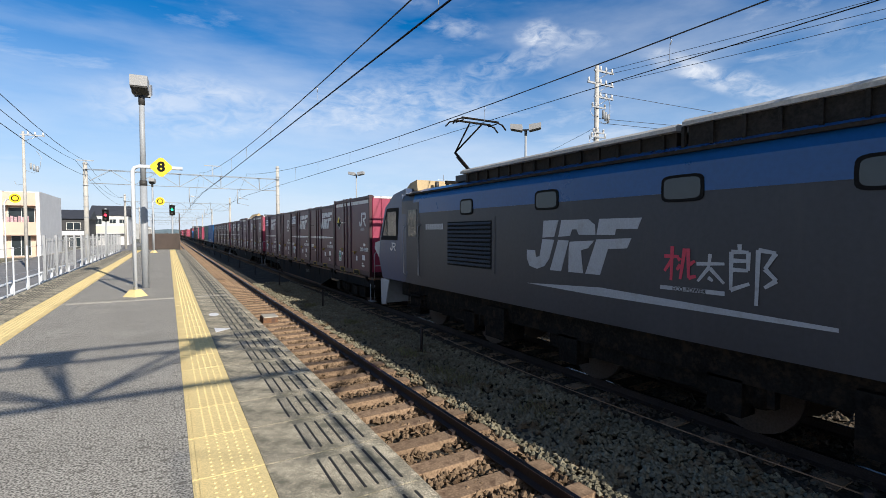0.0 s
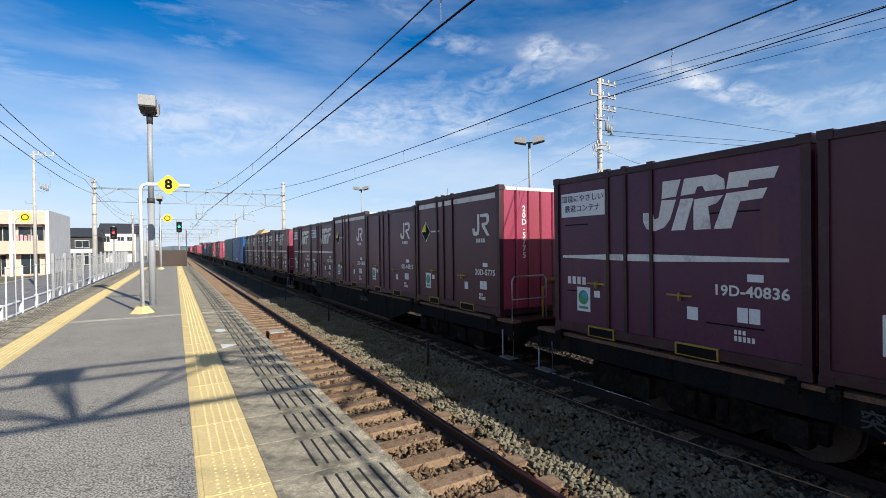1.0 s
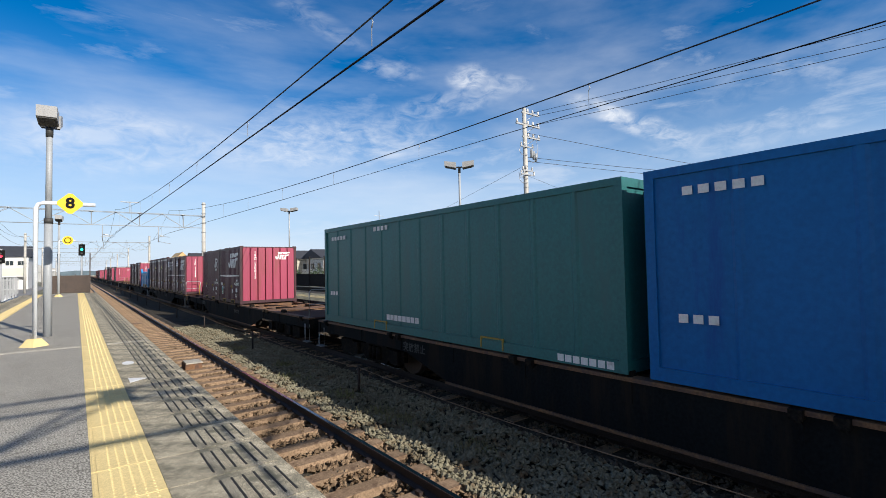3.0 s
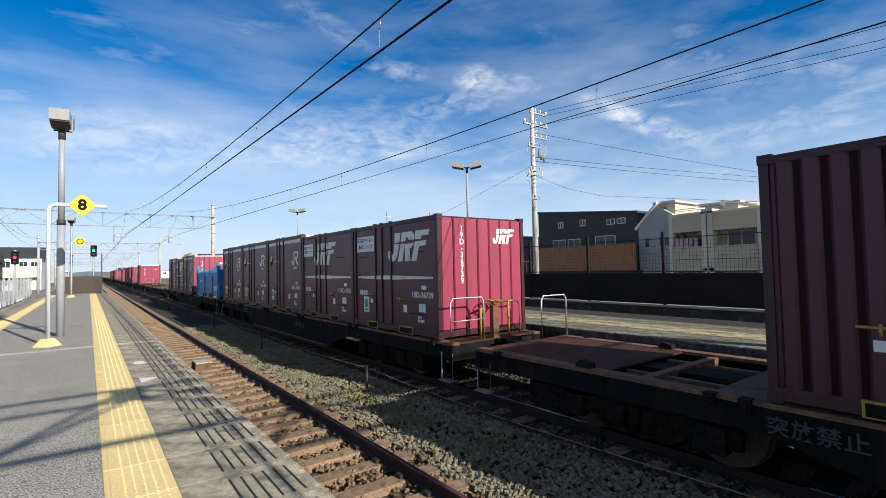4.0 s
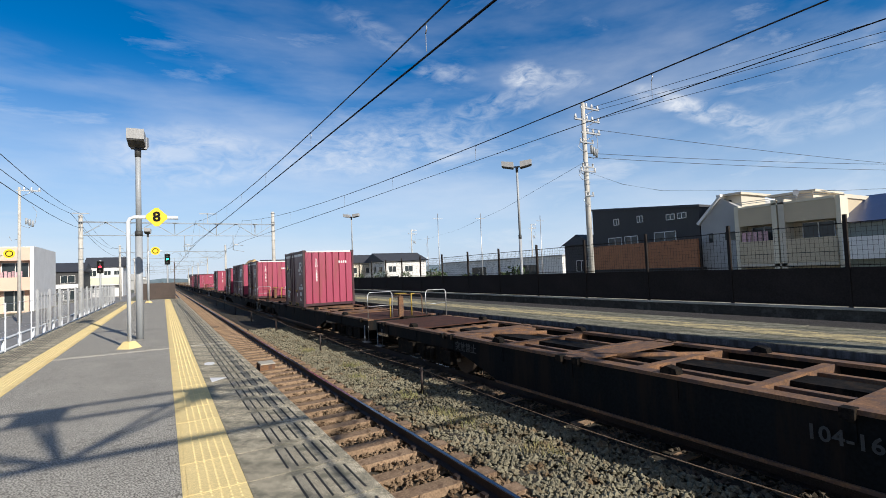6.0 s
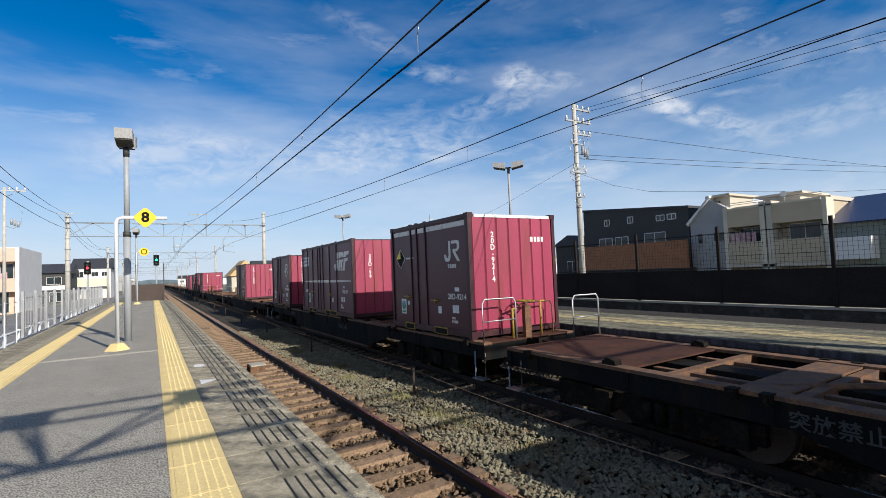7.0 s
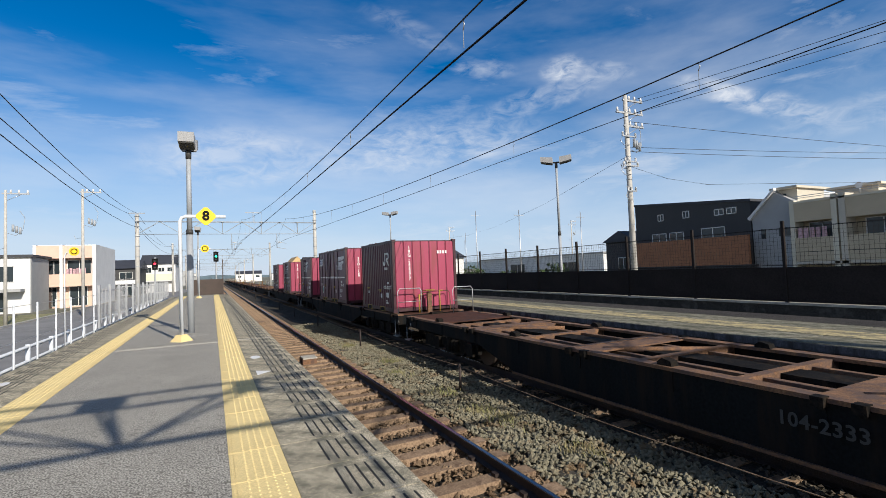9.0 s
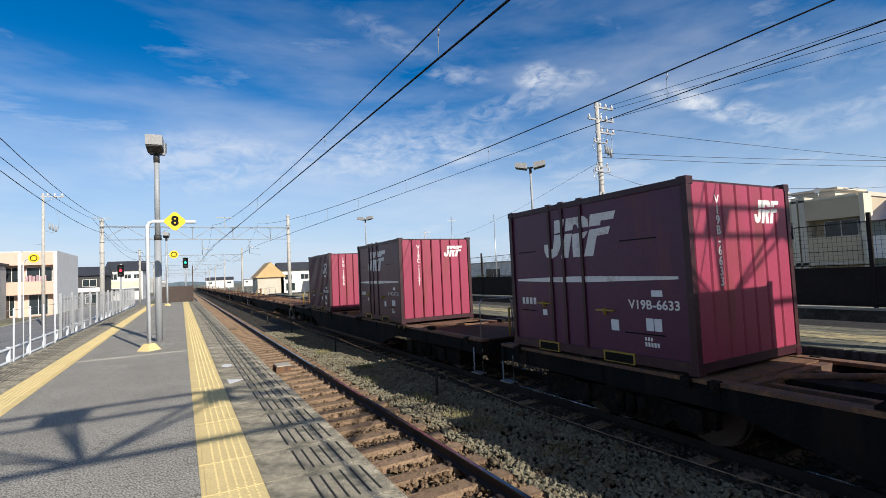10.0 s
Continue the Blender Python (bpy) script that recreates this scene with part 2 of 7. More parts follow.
M_TRACKSTONE = mat("rust_stained_stone", (0.20, 0.14, 0.09), 0.92, grain=60, vary=0.3, stain=1.2, bump=0.3, second=(0.10, 0.065, 0.04), amount=0.4, island=0.45, spec=0.05)
# ballast stone with the shade below the wagons put into its colour
M_SHADESTONE = mat("oil_blackened_stone", (0.085, 0.07, 0.055), 0.92, grain=60, vary=0.3, stain=1.2, bump=0.3, second=(0.16, 0.14, 0.10), amount=0.2, island=0.5, spec=0.05)
M_CODE = mat("faded_wagon_code", (0.045, 0.048, 0.048), 0.7, vary=0.2, bump=0)
M_RAILSIDE = mat("rail_rust", (0.042, 0.029, 0.025), 0.7, 0.3, grain=60, vary=0.4)
M_RAILTOP = mat("rail_head", (0.20, 0.19, 0.20), 0.22, 1.0, grain=90, vary=0.15, bump=0.02)
M_SLEEPER = mat("sleeper", (0.29, 0.20, 0.13), 0.92, grain=40, vary=0.35, stain=3, bump=0.4, second=(0.14, 0.09, 0.06), amount=0.35, island=0.2, spec=0.15)
# long-side paints, with the shade they lie in mixed into the colour
M_WINESHADE = mat("wine_paint", (0.062, 0.0075, 0.0235), 0.42, grain=22, vary=0.16, stain=0.8, bump=0.04, second=(0.075, 0.013, 0.022), amount=0.22, vertical=True)
M_PURPLESHADE = mat("purple_paint", (0.072, 0.009, 0.045), 0.42, grain=22, vary=0.16, stain=0.8, bump=0.04, second=(0.10, 0.02, 0.035), amount=0.2, vertical=True)
# the same paint on the ends, with sunlight mixed into the colour
M_WINESUN = mat("faded_red_paint", (0.31, 0.040, 0.085), 0.45, grain=22, vary=0.14, stain=0.9, bump=0.04, second=(0.25, 0.045, 0.06), amount=0.3, vertical=True)
M_FRAME = mat("dark_wine_frame", (0.034, 0.005, 0.011), 0.5, grain=30, vary=0.3, stain=1.5, second=(0.05, 0.02, 0.015), amount=0.3)
M_WHITE = mat("white_paint", (0.72, 0.71, 0.69), 0.55, grain=30, vary=0.1, stain=1.5, bump=0.03, second=(0.48, 0.44, 0.42), amount=0.2)
M_DECAL = mat("label_white", (0.72, 0.74, 0.76), 0.5, vary=0.08, bump=0)
M_INK = mat("dark_blue_ink", (0.06, 0.05, 0.16), 0.6, vary=0.1, bump=0)
M_GREEN = mat("label_green", (0.05, 0.30, 0.14), 0.5, vary=0.15, bump=0)
M_TEAL = mat("label_blue", (0.08, 0.35, 0.55), 0.5, vary=0.15, bump=0)
M_YPAINT = mat("yellow_paint", (0.34, 0.23, 0.03), 0.55, grain=40, vary=0.2, stain=4, second=(0.2, 0.12, 0.04), amount=0.25)
M_YELLABEL = mat("label_yellow", (0.80, 0.62, 0.04), 0.5, vary=0.1, bump=0)
M_BLACK = mat("black_paint", (0.009, 0.009, 0.009), 0.7, vary=0.3, spec=0.1)
M_BLUE = mat("blue_paint", (0.004, 0.115, 0.34), 0.42, grain=18, vary=0.14, stain=0.8, bump=0.04, second=(0.006, 0.075, 0.28), amount=0.2, vertical=True, spec=0.22)
M_CYAN = mat("sky_blue_paint", (0.008, 0.20, 0.47), 0.45, grain=20, vary=0.15, stain=1.0, bump=0.05, second=(0.02, 0.15, 0.36), amount=0.12, vertical=True)
M_TEALP = mat("teal_paint", (0.018, 0.13, 0.13), 0.45, grain=20, vary=0.18, stain=1.0, bump=0.05, second=(0.03, 0.12, 0.12), amount=0.25, vertical=True)
M_LOCOGREY = mat("loco_grey_paint", (0.046, 0.048, 0.056), 0.38, grain=16, vary=0.1, stain=0.7, bump=0.02, second=(0.06, 0.06, 0.065), amount=0.15, vertical=True, spec=0.32)
M_LOCOBLUE = mat("loco_blue_paint", (0.006, 0.07, 0.225), 0.3, grain=16, vary=0.1, stain=0.7, bump=0.02)
M_SLAT = mat("louvre_slat", (0.035, 0.037, 0.042), 0.55, vary=0.2, spec=0.2)
M_CABBLUE = mat("dark_cab_blue", (0.018, 0.045, 0.12), 0.34, grain=16, vary=0.1, stain=0.7, bump=0.02, second=(0.03, 0.05, 0.09), amount=0.2, vertical=True)
M_LOCOWHITE = mat("loco_pale_paint", (0.36, 0.38, 0.41), 0.4, vary=0.12, stain=1.5, second=(0.3, 0.3, 0.3), amount=0.2)
M_RED = mat("red_lettering", (0.55, 0.04, 0.08), 0.5, vary=0.1, bump=0)
M_ROOFGEAR = mat("roof_gear", (0.028, 0.024, 0.02), 0.75, grain=30, vary=0.4, stain=2, second=(0.045, 0.035, 0.028), amount=0.35, spec=0.15)
M_CREAM = mat("roof_cream", (0.45, 0.33, 0.17), 0.6, vary=0.2)
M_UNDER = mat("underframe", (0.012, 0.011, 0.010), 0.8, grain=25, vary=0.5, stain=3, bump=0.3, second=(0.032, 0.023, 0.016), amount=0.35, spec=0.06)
# grey-blue wagon paint taken nearly black for the shade on the wagon sides
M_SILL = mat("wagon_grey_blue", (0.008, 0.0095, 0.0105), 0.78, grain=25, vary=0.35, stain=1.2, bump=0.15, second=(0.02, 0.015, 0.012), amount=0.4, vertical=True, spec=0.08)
M_RUST = mat("rusty_deck", (0.175, 0.09, 0.044), 0.9, grain=40, vary=0.45, stain=2.0, bump=0.3, second=(0.10, 0.06, 0.045), amount=0.5)
M_DECK = mat("dark_deck_plate", (0.075, 0.036, 0.026), 0.85, grain=40, vary=0.3, stain=1.2, bump=0.2, second=(0.05, 0.03, 0.025), amount=0.4, spec=0.1)
M_STEEL = mat("galvanised_steel", (0.42, 0.43, 0.44), 0.45, 0.7, grain=50, vary=0.15, stain=3, bump=0.05)
M_WHEEL = mat("wheel_steel", (0.11, 0.085, 0.07), 0.6, 0.6, grain=40, vary=0.3)
M_GREYPOST = mat("grey_post_paint", (0.33, 0.35, 0.37), 0.5, grain=40, vary=0.12, stain=3, bump=0.05, vertical=True)
M_PALEPOST = mat("pale_post_paint", (0.62, 0.65, 0.68), 0.45, grain=40, vary=0.1, stain=3, bump=0.05)
M_SIGN = mat("sign_yellow", (0.90, 0.56, 0.01), 0.45, vary=0.06, bump=0)
M_DARK = mat("dark_lamp_housing", (0.045, 0.043, 0.04), 0.6, vary=0.3)
M_LAMPGREY = mat("lamp_housing", (0.34, 0.34, 0.34), 0.6, vary=0.15)
M_POLE = mat("concrete_pole", (0.47, 0.45, 0.41), 0.9, grain=40, vary=0.2, stain=2, bump=0.15)
M_WIRE = mat("wire", (0.03, 0.03, 0.032), 0.6, 0.3, vary=0.2, bump=0)
M_BROWNFENCE = mat("brown_fence", (0.060, 0.042, 0.034), 0.7, grain=30, vary=0.25, stain=2)
M_BLACKFENCE = mat("black_fence", (0.028, 0.023, 0.021), 0.75, grain=20, vary=0.25, stain=1, spec=0.1)
M_BLUEWALL = mat("platform_wall", (0.10, 0.10, 0.11), 0.85, grain=25, vary=0.35, stain=2, second=(0.045, 0.04, 0.038), amount=0.5, vertical=True)
M_GROUND = mat("ground", (0.17, 0.16, 0.12), 0.95, grain=8, vary=0.35, stain=0.2, bump=0.3, second=(0.08, 0.10, 0.04), amount=0.35)
M_ROAD = mat("road_asphalt", (0.21, 0.205, 0.20), 0.9, grain=60, vary=0.25, stain=0.6, bump=0.3)
M_GRASS = mat("grass", (0.20, 0.20, 0.085), 0.95, grain=25, vary=0.5, stain=0.8, bump=0.5, second=(0.30, 0.24, 0.13), amount=0.4)
M_HPINK = mat("peach_wall", (0.70, 0.49, 0.385), 0.85, grain=20, vary=0.08, stain=0.8)
M_HWHITE = mat("white_wall", (0.72, 0.71, 0.69), 0.85, grain=20, vary=0.08, stain=0.8)
M_HBEIGE = mat("beige_wall", (0.50, 0.42, 0.30), 0.85, grain=20, vary=0.1, stain=0.8)
M_HCREAM = mat("cream_wall", (0.55, 0.50, 0.41), 0.85, grain=20, vary=0.1, stain=0.8)
M_HGREY = mat("grey_wall", (0.36, 0.365, 0.365), 0.85, grain=20, vary=0.1, stain=0.8)
M_HTRIM = mat("cream_trim", (0.64, 0.59, 0.47), 0.85, grain=20, vary=0.08, stain=0.8)
M_HPALE = mat("pale_green_wall", (0.62, 0.66, 0.50), 0.85, grain=20, vary=0.08, stain=0.8)
M_HDARK = mat("dark_wall", (0.052, 0.052, 0.053), 0.8, grain=20, vary=0.15, stain=0.8, vertical=True)
M_HBROWN = mat("wood_cladding", (0.33, 0.14, 0.065), 0.7, grain=20, vary=0.2, stain=2)
M_HGREEN = mat("green_wall", (0.24, 0.27, 0.24), 0.85, grain=20, vary=0.1, stain=0.8)
M_ROOF = mat("dark_roof_tile", (0.045, 0.047, 0.055), 0.7, grain=20, vary=0.25, stain=1)
M_ROOFBLUE = mat("blue_roof", (0.035, 0.05, 0.11), 0.35, grain=10, vary=0.2, stain=1)
M_ROOFBEIGE = mat("tan_roof", (0.55, 0.38, 0.18), 0.8, grain=20, vary=0.15, stain=1)
M_PANE = glass("window_glass")
M_LEAF = mat("leaf", (0.06, 0.10, 0.03), 0.7, grain=10, vary=0.35, stain=2, island=0.4)
M_HILL = mat("far_hills", (0.10, 0.14, 0.17), 1.0, grain=0.05, vary=0.25, stain=0.01, bump=0)
M_CLOTH = mat("laundry", (0.55, 0.35, 0.38), 0.9, grain=9, vary=0.3, stain=3, island=0.5)
M_GO = glow("signal_green", (0.02, 0.9, 0.45), 3.0)
M_STOP = glow("signal_red", (0.95, 0.03, 0.06), 2.5)


# ---- mesh helpers ----
def box(bm, x0, x1, y0, y1, z0, z1):
    v = [bm.verts.new(p) for p in ((x0, y0, z0), (x1, y0, z0), (x1, y1, z0), (x0, y1, z0), (x0, y0, z1), (x1, y0, z1), (x1, y1, z1), (x0, y1, z1))]
    for f in ((3, 2, 1, 0), (4, 5, 6, 7), (0, 1, 5, 4), (1, 2, 6, 5), (2, 3, 7, 6), (3, 0, 4, 7)):
        bm.faces.new([v[i] for i in f])


def tube(bm, a, b, r, r2=None, n=8, caps=True):
    """A round bar from a to b, tapering from r to r2."""
    a, b = Vector(a), Vector(b)
    q = (b - a).to_track_quat("Z", "Y")
    rings = []
    for p, rad in ((a, r), (b, r if r2 is None else r2)):
        rings.append([bm.verts.new(p + q @ Vector((rad * math.cos(k * math.tau / n), rad * math.sin(k * math.tau / n), 0))) for k in range(n)])
    for k in range(n):
        f = bm.faces.new((rings[0][k], rings[0][(k + 1) % n], rings[1][(k + 1) % n], rings[1][k]))
        f.smooth = n > 6
    if caps:
        bm.faces.new(rings[0][::-1])
        bm.faces.new(rings[1])


def pipe(bm, pts, r, n=6):
    """One connected round tube through all the points."""
    pts = [Vector(p) for p in pts]
    rings = []
    for k, p in enumerate(pts):
        d = (pts[min(k + 1, len(pts) - 1)] - pts[max(k - 1, 0)]).normalized()
        side_way = d.cross(Vector((0.31, 0.17, 0.93)) if abs(d.z) < 0.85 else Vector((0.9, 0.4, 0.1))).normalized()
        up = d.cross(side_way)
        rings.append([bm.verts.new(p + (side_way * math.cos(t * math.tau / n) + up * math.sin(t * math.tau / n)) * r) for t in range(n)])
    for lo, hi in zip(rings, rings[1:]):
        best = min(range(n), key=lambda s: (lo[0].co - hi[s].co).length)
        for k in range(n):
            f = bm.faces.new((lo[k], lo[(k + 1) % n], hi[(k + 1 + best) % n], hi[(k + best) % n]))
            f.smooth = True
    bm.faces.new(rings[0][::-1])
    bm.faces.new(rings[-1])


def prism(bm, pts, axis, lo, hi):
    """A flat outline (2D, counter-clockwise or not) pushed from lo to hi along axis x, y or z."""
    def at(p, h):
        return {"x": (h, p[0], p[1]), "y": (p[0], h, p[1]), "z": (p[0], p[1], h)}[axis]
    lower, upper = [bm.verts.new(at(p, lo)) for p in pts], [bm.verts.new(at(p, hi)) for p in pts]
    bm.faces.new(lower[::-1])
    bm.faces.new(upper)
    for k in range(len(pts)):
        j = (k + 1) % len(pts)
        bm.faces.new((lower[k], lower[j], upper[j], upper[k]))


def mesh_of(name, bm, material, bevel=0.0):
    if bevel:
        bmesh.ops.bevel(bm, geom=[e for e in bm.edges if len(e.link_faces) == 2 and e.calc_face_angle(0) > 0.6], offset=bevel, segments=1, affect="EDGES", clamp_overlap=True)
    bmesh.ops.recalc_face_normals(bm, faces=bm.faces)
    me = bpy.data.meshes.new(name)
    bm.to_mesh(me)
    bm.free()
    me.materials.append(material)
    return me


def part(name, bm, material, parent=None, label="", m=None, bevel=0.0):
    """Links a bmesh or a ready mesh as one object, under parent if given."""
    me = bm if isinstance(bm, bpy.types.Mesh) else mesh_of(name, bm, material, bevel)
    ob = new(name, me)
    if parent is not None:
        ob.parent = parent
    if m is not None:
        ob.matrix_basis = m
    if label:
        tagged(ob, label)
    return ob


MESHES = {}


def shared(key, fill, material, bevel=0.0):
    """A mesh built once by fill(bm) and used by every part of that key."""
    if key not in MESHES:
        bm = bmesh.new()
        fill(bm)
        MESHES[key] = mesh_of(key.split("/")[-1], bm, material, bevel)
    return MESHES[key]


def thing(name, m, label, category, group="", kind=""):
    ob = new(name)
    ob.empty_display_size = 0.2
    ob.matrix_basis = m
    return tagged(ob, label, category, group, kind)


def solid(name, fill, material, label, category, kind="", bevel=0.0, group=""):
    bm = bmesh.new()
    fill(bm)
    return tagged(part(name, bm, material, bevel=bevel), label, category, group, kind)


def lettering(text, size, m, material, parent, align="CENTER", name="lettering", spacing=1.0, bold=0.0, squash=1.0):
    key = f"text/{text}/{size}/{align}/{material.name}/{bold}"
    if key not in MESHES:
        cu = bpy.data.curves.new("lettering", "FONT")
        cu.body, cu.size, cu.align_x, cu.align_y, cu.extrude = text, size, align, "CENTER", 0.002
        cu.offset, cu.resolution_u, cu.space_line, cu.space_character = bold, 3, spacing, 1.05
        ob = bpy.data.objects.new("lettering", cu)
        scene.collection.objects.link(ob)
        MESHES[key] = bpy.data.meshes.new_from_object(ob)
        bpy.data.objects.remove(ob)
        MESHES[key].materials.clear()
        MESHES[key].materials.append(material)
    return part(name, MESHES[key], material, parent, m=m)


RAIL_Z = -0.95      # rail head below the platform surface
TRACK_1, TRACK_2 = 2.67, 6.80
NEAR = 5.58         # side of the containers
DECK = RAIL_Z + 1.0


# ---- ground, tracks, platforms ----
def structure(name, fill, material, label, category, bevel=0.0, kind="structure"):
    return solid(name, fill, material, label, category, kind, bevel)


structure("ground", lambda bm: (box(bm, -900, -3.9, -300, 2500, -3.0, -1.35), box(bm, -3.9, 17.1, -300, 2500, -3.0, -1.4), box(bm, 17.1, 900, -300, 2500, -3.0, -1.35)), M_GROUND, "bare earth ground reaching to the horizon", "ground")
structure("road", lambda bm: box(bm, -12.6, -5.2, -60, 160, -1.36, -1.28), M_ROAD, "grey asphalt road beside the station", "road")
structure("lawn", lambda bm: box(bm, -24, -12.7, -60, 58, -1.36, -1.26), M_GRASS, "dry green grass verge beside the road", "grass")
structure("kerb", lambda bm: box(bm, -12.85, -12.6, -60, 160, -1.36, -1.16), M_CONC2, "pale concrete kerb", "kerb")
structure("ballast_bed", lambda bm: (prism(bm, [(1.2, -1.5), (1.2, -1.2), (1.6, -1.21), (3.75, -1.2), (3.95, -1.13), (4.6, -1.2), (5.2, -1.2), (5.7, -1.12), (8.0, -1.12), (8.6, -1.3), (8.8, -1.5)], "y", -60, 420)), M_BALLAST, "grey brown crushed stone ballast", "ballast")


def scatter(count, x0, x1, y0, y1, z, lo, hi, material=M_STONE):
    """Loose stones as squashed octahedra, all in one mesh."""
    rng = np.random.default_rng(5)
    base = np.array([(1, 0, 0), (0, 1, 0), (-1, 0, 0), (0, -1, 0), (0.2, 0.1, 0.8), (-0.1, 0.1, -0.8)], float)
    tri = np.array([(0, 1, 4), (1, 2, 4), (2, 3, 4), (3, 0, 4), (1, 0, 5), (2, 1, 5), (3, 2, 5), (0, 3, 5)])
    v, f = [], []
    px = rng.uniform(x0, x1, count)
    py = y0 + (y1 - y0) * rng.uniform(0, 1, count) ** 1.35
    size = rng.uniform(lo, hi, count)
    ang = rng.uniform(0, 6.28, count)
    jit = rng.uniform(0.65, 1.3, (count, 6, 3))
    tilt = rng.uniform(-0.5, 0.5, (count, 2))
    p = base[None] * jit * size[:, None, None]
    c, s = np.cos(ang), np.sin(ang)
    q = np.stack([p[..., 0] * c[:, None] - p[..., 1] * s[:, None], p[..., 0] * s[:, None] + p[..., 1] * c[:, None], p[..., 2] + tilt[:, :1] * p[..., 0] + tilt[:, 1:] * p[..., 1]], -1)
    h = z + 0.03 * np.sin(px * 5.1) * np.cos(py * 3.3) + rng.uniform(-0.02, 0.03, count)
    q += np.stack([px, py, h], -1)[:, None]
    verts = q.reshape(-1, 3)
    faces = (tri[None] + 6 * np.arange(count)[:, None, None]).reshape(-1, 3)
    me = bpy.data.meshes.new("ballast_stones")
    me.from_pydata(verts.tolist(), [], faces.tolist())
    me.materials.append(material)
    return me


tagged(new("ballast_stones", scatter(17000, 1.4, 3.72, 1.5, 26, -1.168, 0.022, 0.048, M_TRACKSTONE)), "rust-stained brown ballast stones between the sleepers", "ballast", kind="stuff")
tagged(new("ballast_stones", scatter(22000, 3.68, 5.6, 1.2, 26, -1.13, 0.022, 0.048)), "loose angular grey ballast stones beside the track", "ballast", kind="stuff")
tagged(new("ballast_stones", scatter(7000, 5.5, 8.3, 1.5, 22, -1.12, 0.025, 0.05, M_SHADESTONE)), "oil-blackened ballast stones under the train", "ballast", kind="stuff")


def rail_profile(bm, x, y0, y1):
    prism(bm, [(x - 0.065, -0.153), (x + 0.065, -0.153), (x + 0.065, -0.14), (x + 0.012, -0.115), (x + 0.01, -0.045), (x + 0.033, -0.035), (x + 0.033, -0.004), (x - 0.033, -0.004), (x - 0.033, -0.035), (x - 0.01, -0.045), (x - 0.012, -0.115), (x - 0.065, -0.14)], "y", y0, y1)


for xc in (TRACK_1, TRACK_2):
    track = thing("track", pose(0, 0, RAIL_Z), "rusty railway track on brown sleepers in ballast", "railway track", kind="structure")
    for sx in (-0.5665, 0.5665):
        bm = bmesh.new()
        rail_profile(bm, xc + sx, -60, 420)
        r = part("rail", bm, M_RAILSIDE, track, "dark rusty rail web")
        bm = bmesh.new()
        box(bm, xc + sx - 0.024, xc + sx + 0.024, -60, 420, -0.006, 0.0)
        part("rail_head", bm, M_RAILTOP, r, "polished running surface")

    def sleeper(bm):
        prism(bm, [(-0.13, -0.2), (-0.115, 0.0), (0.115, 0.0), (0.13, -0.2)], "x", -1.0, 1.0)
    rs = random.Random(3)
    for k in range(130):
        part("sleeper", shared("track/sleeper", sleeper, M_SLEEPER, 0.012), M_SLEEPER, track, m=pose(xc + rs.uniform(-0.015, 0.015), -2 + k * 0.6, -0.153, 0, 0, rs.uniform(-0.6, 0.6)))

        def clips(bm):
            for cx in (-0.5665, 0.5665):
                for d in (-0.1, 0.1):
                    box(bm, cx + d - 0.03, cx + d + 0.03, -0.05, 0.05, 0.0, 0.045)
        if k < 50 and xc == TRACK_1:
            part("rail_clip", shared("track/rail_clip", clips, M_RAILSIDE, 0.008), M_RAILSIDE, track, m=pose(xc, -2 + k * 0.6, -0.153))
    bm = bmesh.new()
    for k in range(500):
        yy = 76 + k * 0.6
        box(bm, xc - 1.0, xc + 1.0, yy - 0.12, yy + 0.12, -0.3, -0.153)
    tagged(part("far_sleepers", bm, M_SLEEPER, track), kind="stuff")

# near platform: asphalt between two kerb bands
structure("platform_bed", lambda bm: box(bm, -3.35, -1.96, -30, 48.4, -1.4, -0.06), M_CONC, "concrete bed under the road-side platform edge", "platform")
structure("platform_bed", lambda bm: box(bm, 0.10, 1.22, -30, 48.4, -1.4, -0.06), M_CONC, "concrete bed under the track-side platform edge", "platform")
structure("platform", lambda bm: box(bm, -1.955, 0.10, -30, 48.4, -1.4, 0.0), M_ASPHALT, "grey asphalt platform surface", "platform")
P_EDGE = thing("platform_edging", pose(0, 0, 0), "weathered concrete platform edge slabs with dark anti-slip strips", "platform edge", kind="structure")
P_TACT = thing("tactile_paving", pose(0, 0, 0), "yellow tactile warning tiles with raised dots", "tactile paving", kind="structure")
TL = 0.66


def slab(bm):
    box(bm, 0.0, 0.755, 0.006, TL - 0.006, -0.06, 0.0)


def slab_strips(bm):
    for k in range(6):
        x = 0.30 + k * 0.078
        box(bm, x, x + 0.015, 0.08, TL - 0.10, -0.004, 0.003)


def slab_nose(bm):
    box(bm, 0.755, 0.80, 0.004, TL - 0.004, -0.09, -0.004)


def tile(bm):
    box(bm, 0.0, 0.415, 0.006, TL - 0.006, -0.03, 0.004)
    box(bm, 0.035, 0.05, 0.01, TL - 0.01, 0.004, 0.008)
    box(bm, 0.01, 0.02, 0.01, TL - 0.01, 0.004, 0.007)


def tile_dots(bm):
    for i in range(5):
        for j in range(11):
            x, y = 0.115 + i * 0.06, 0.03 + j * 0.06
            tube(bm, (x, y, 0.003), (x, y, 0.009), 0.012, 0.007, n=6)


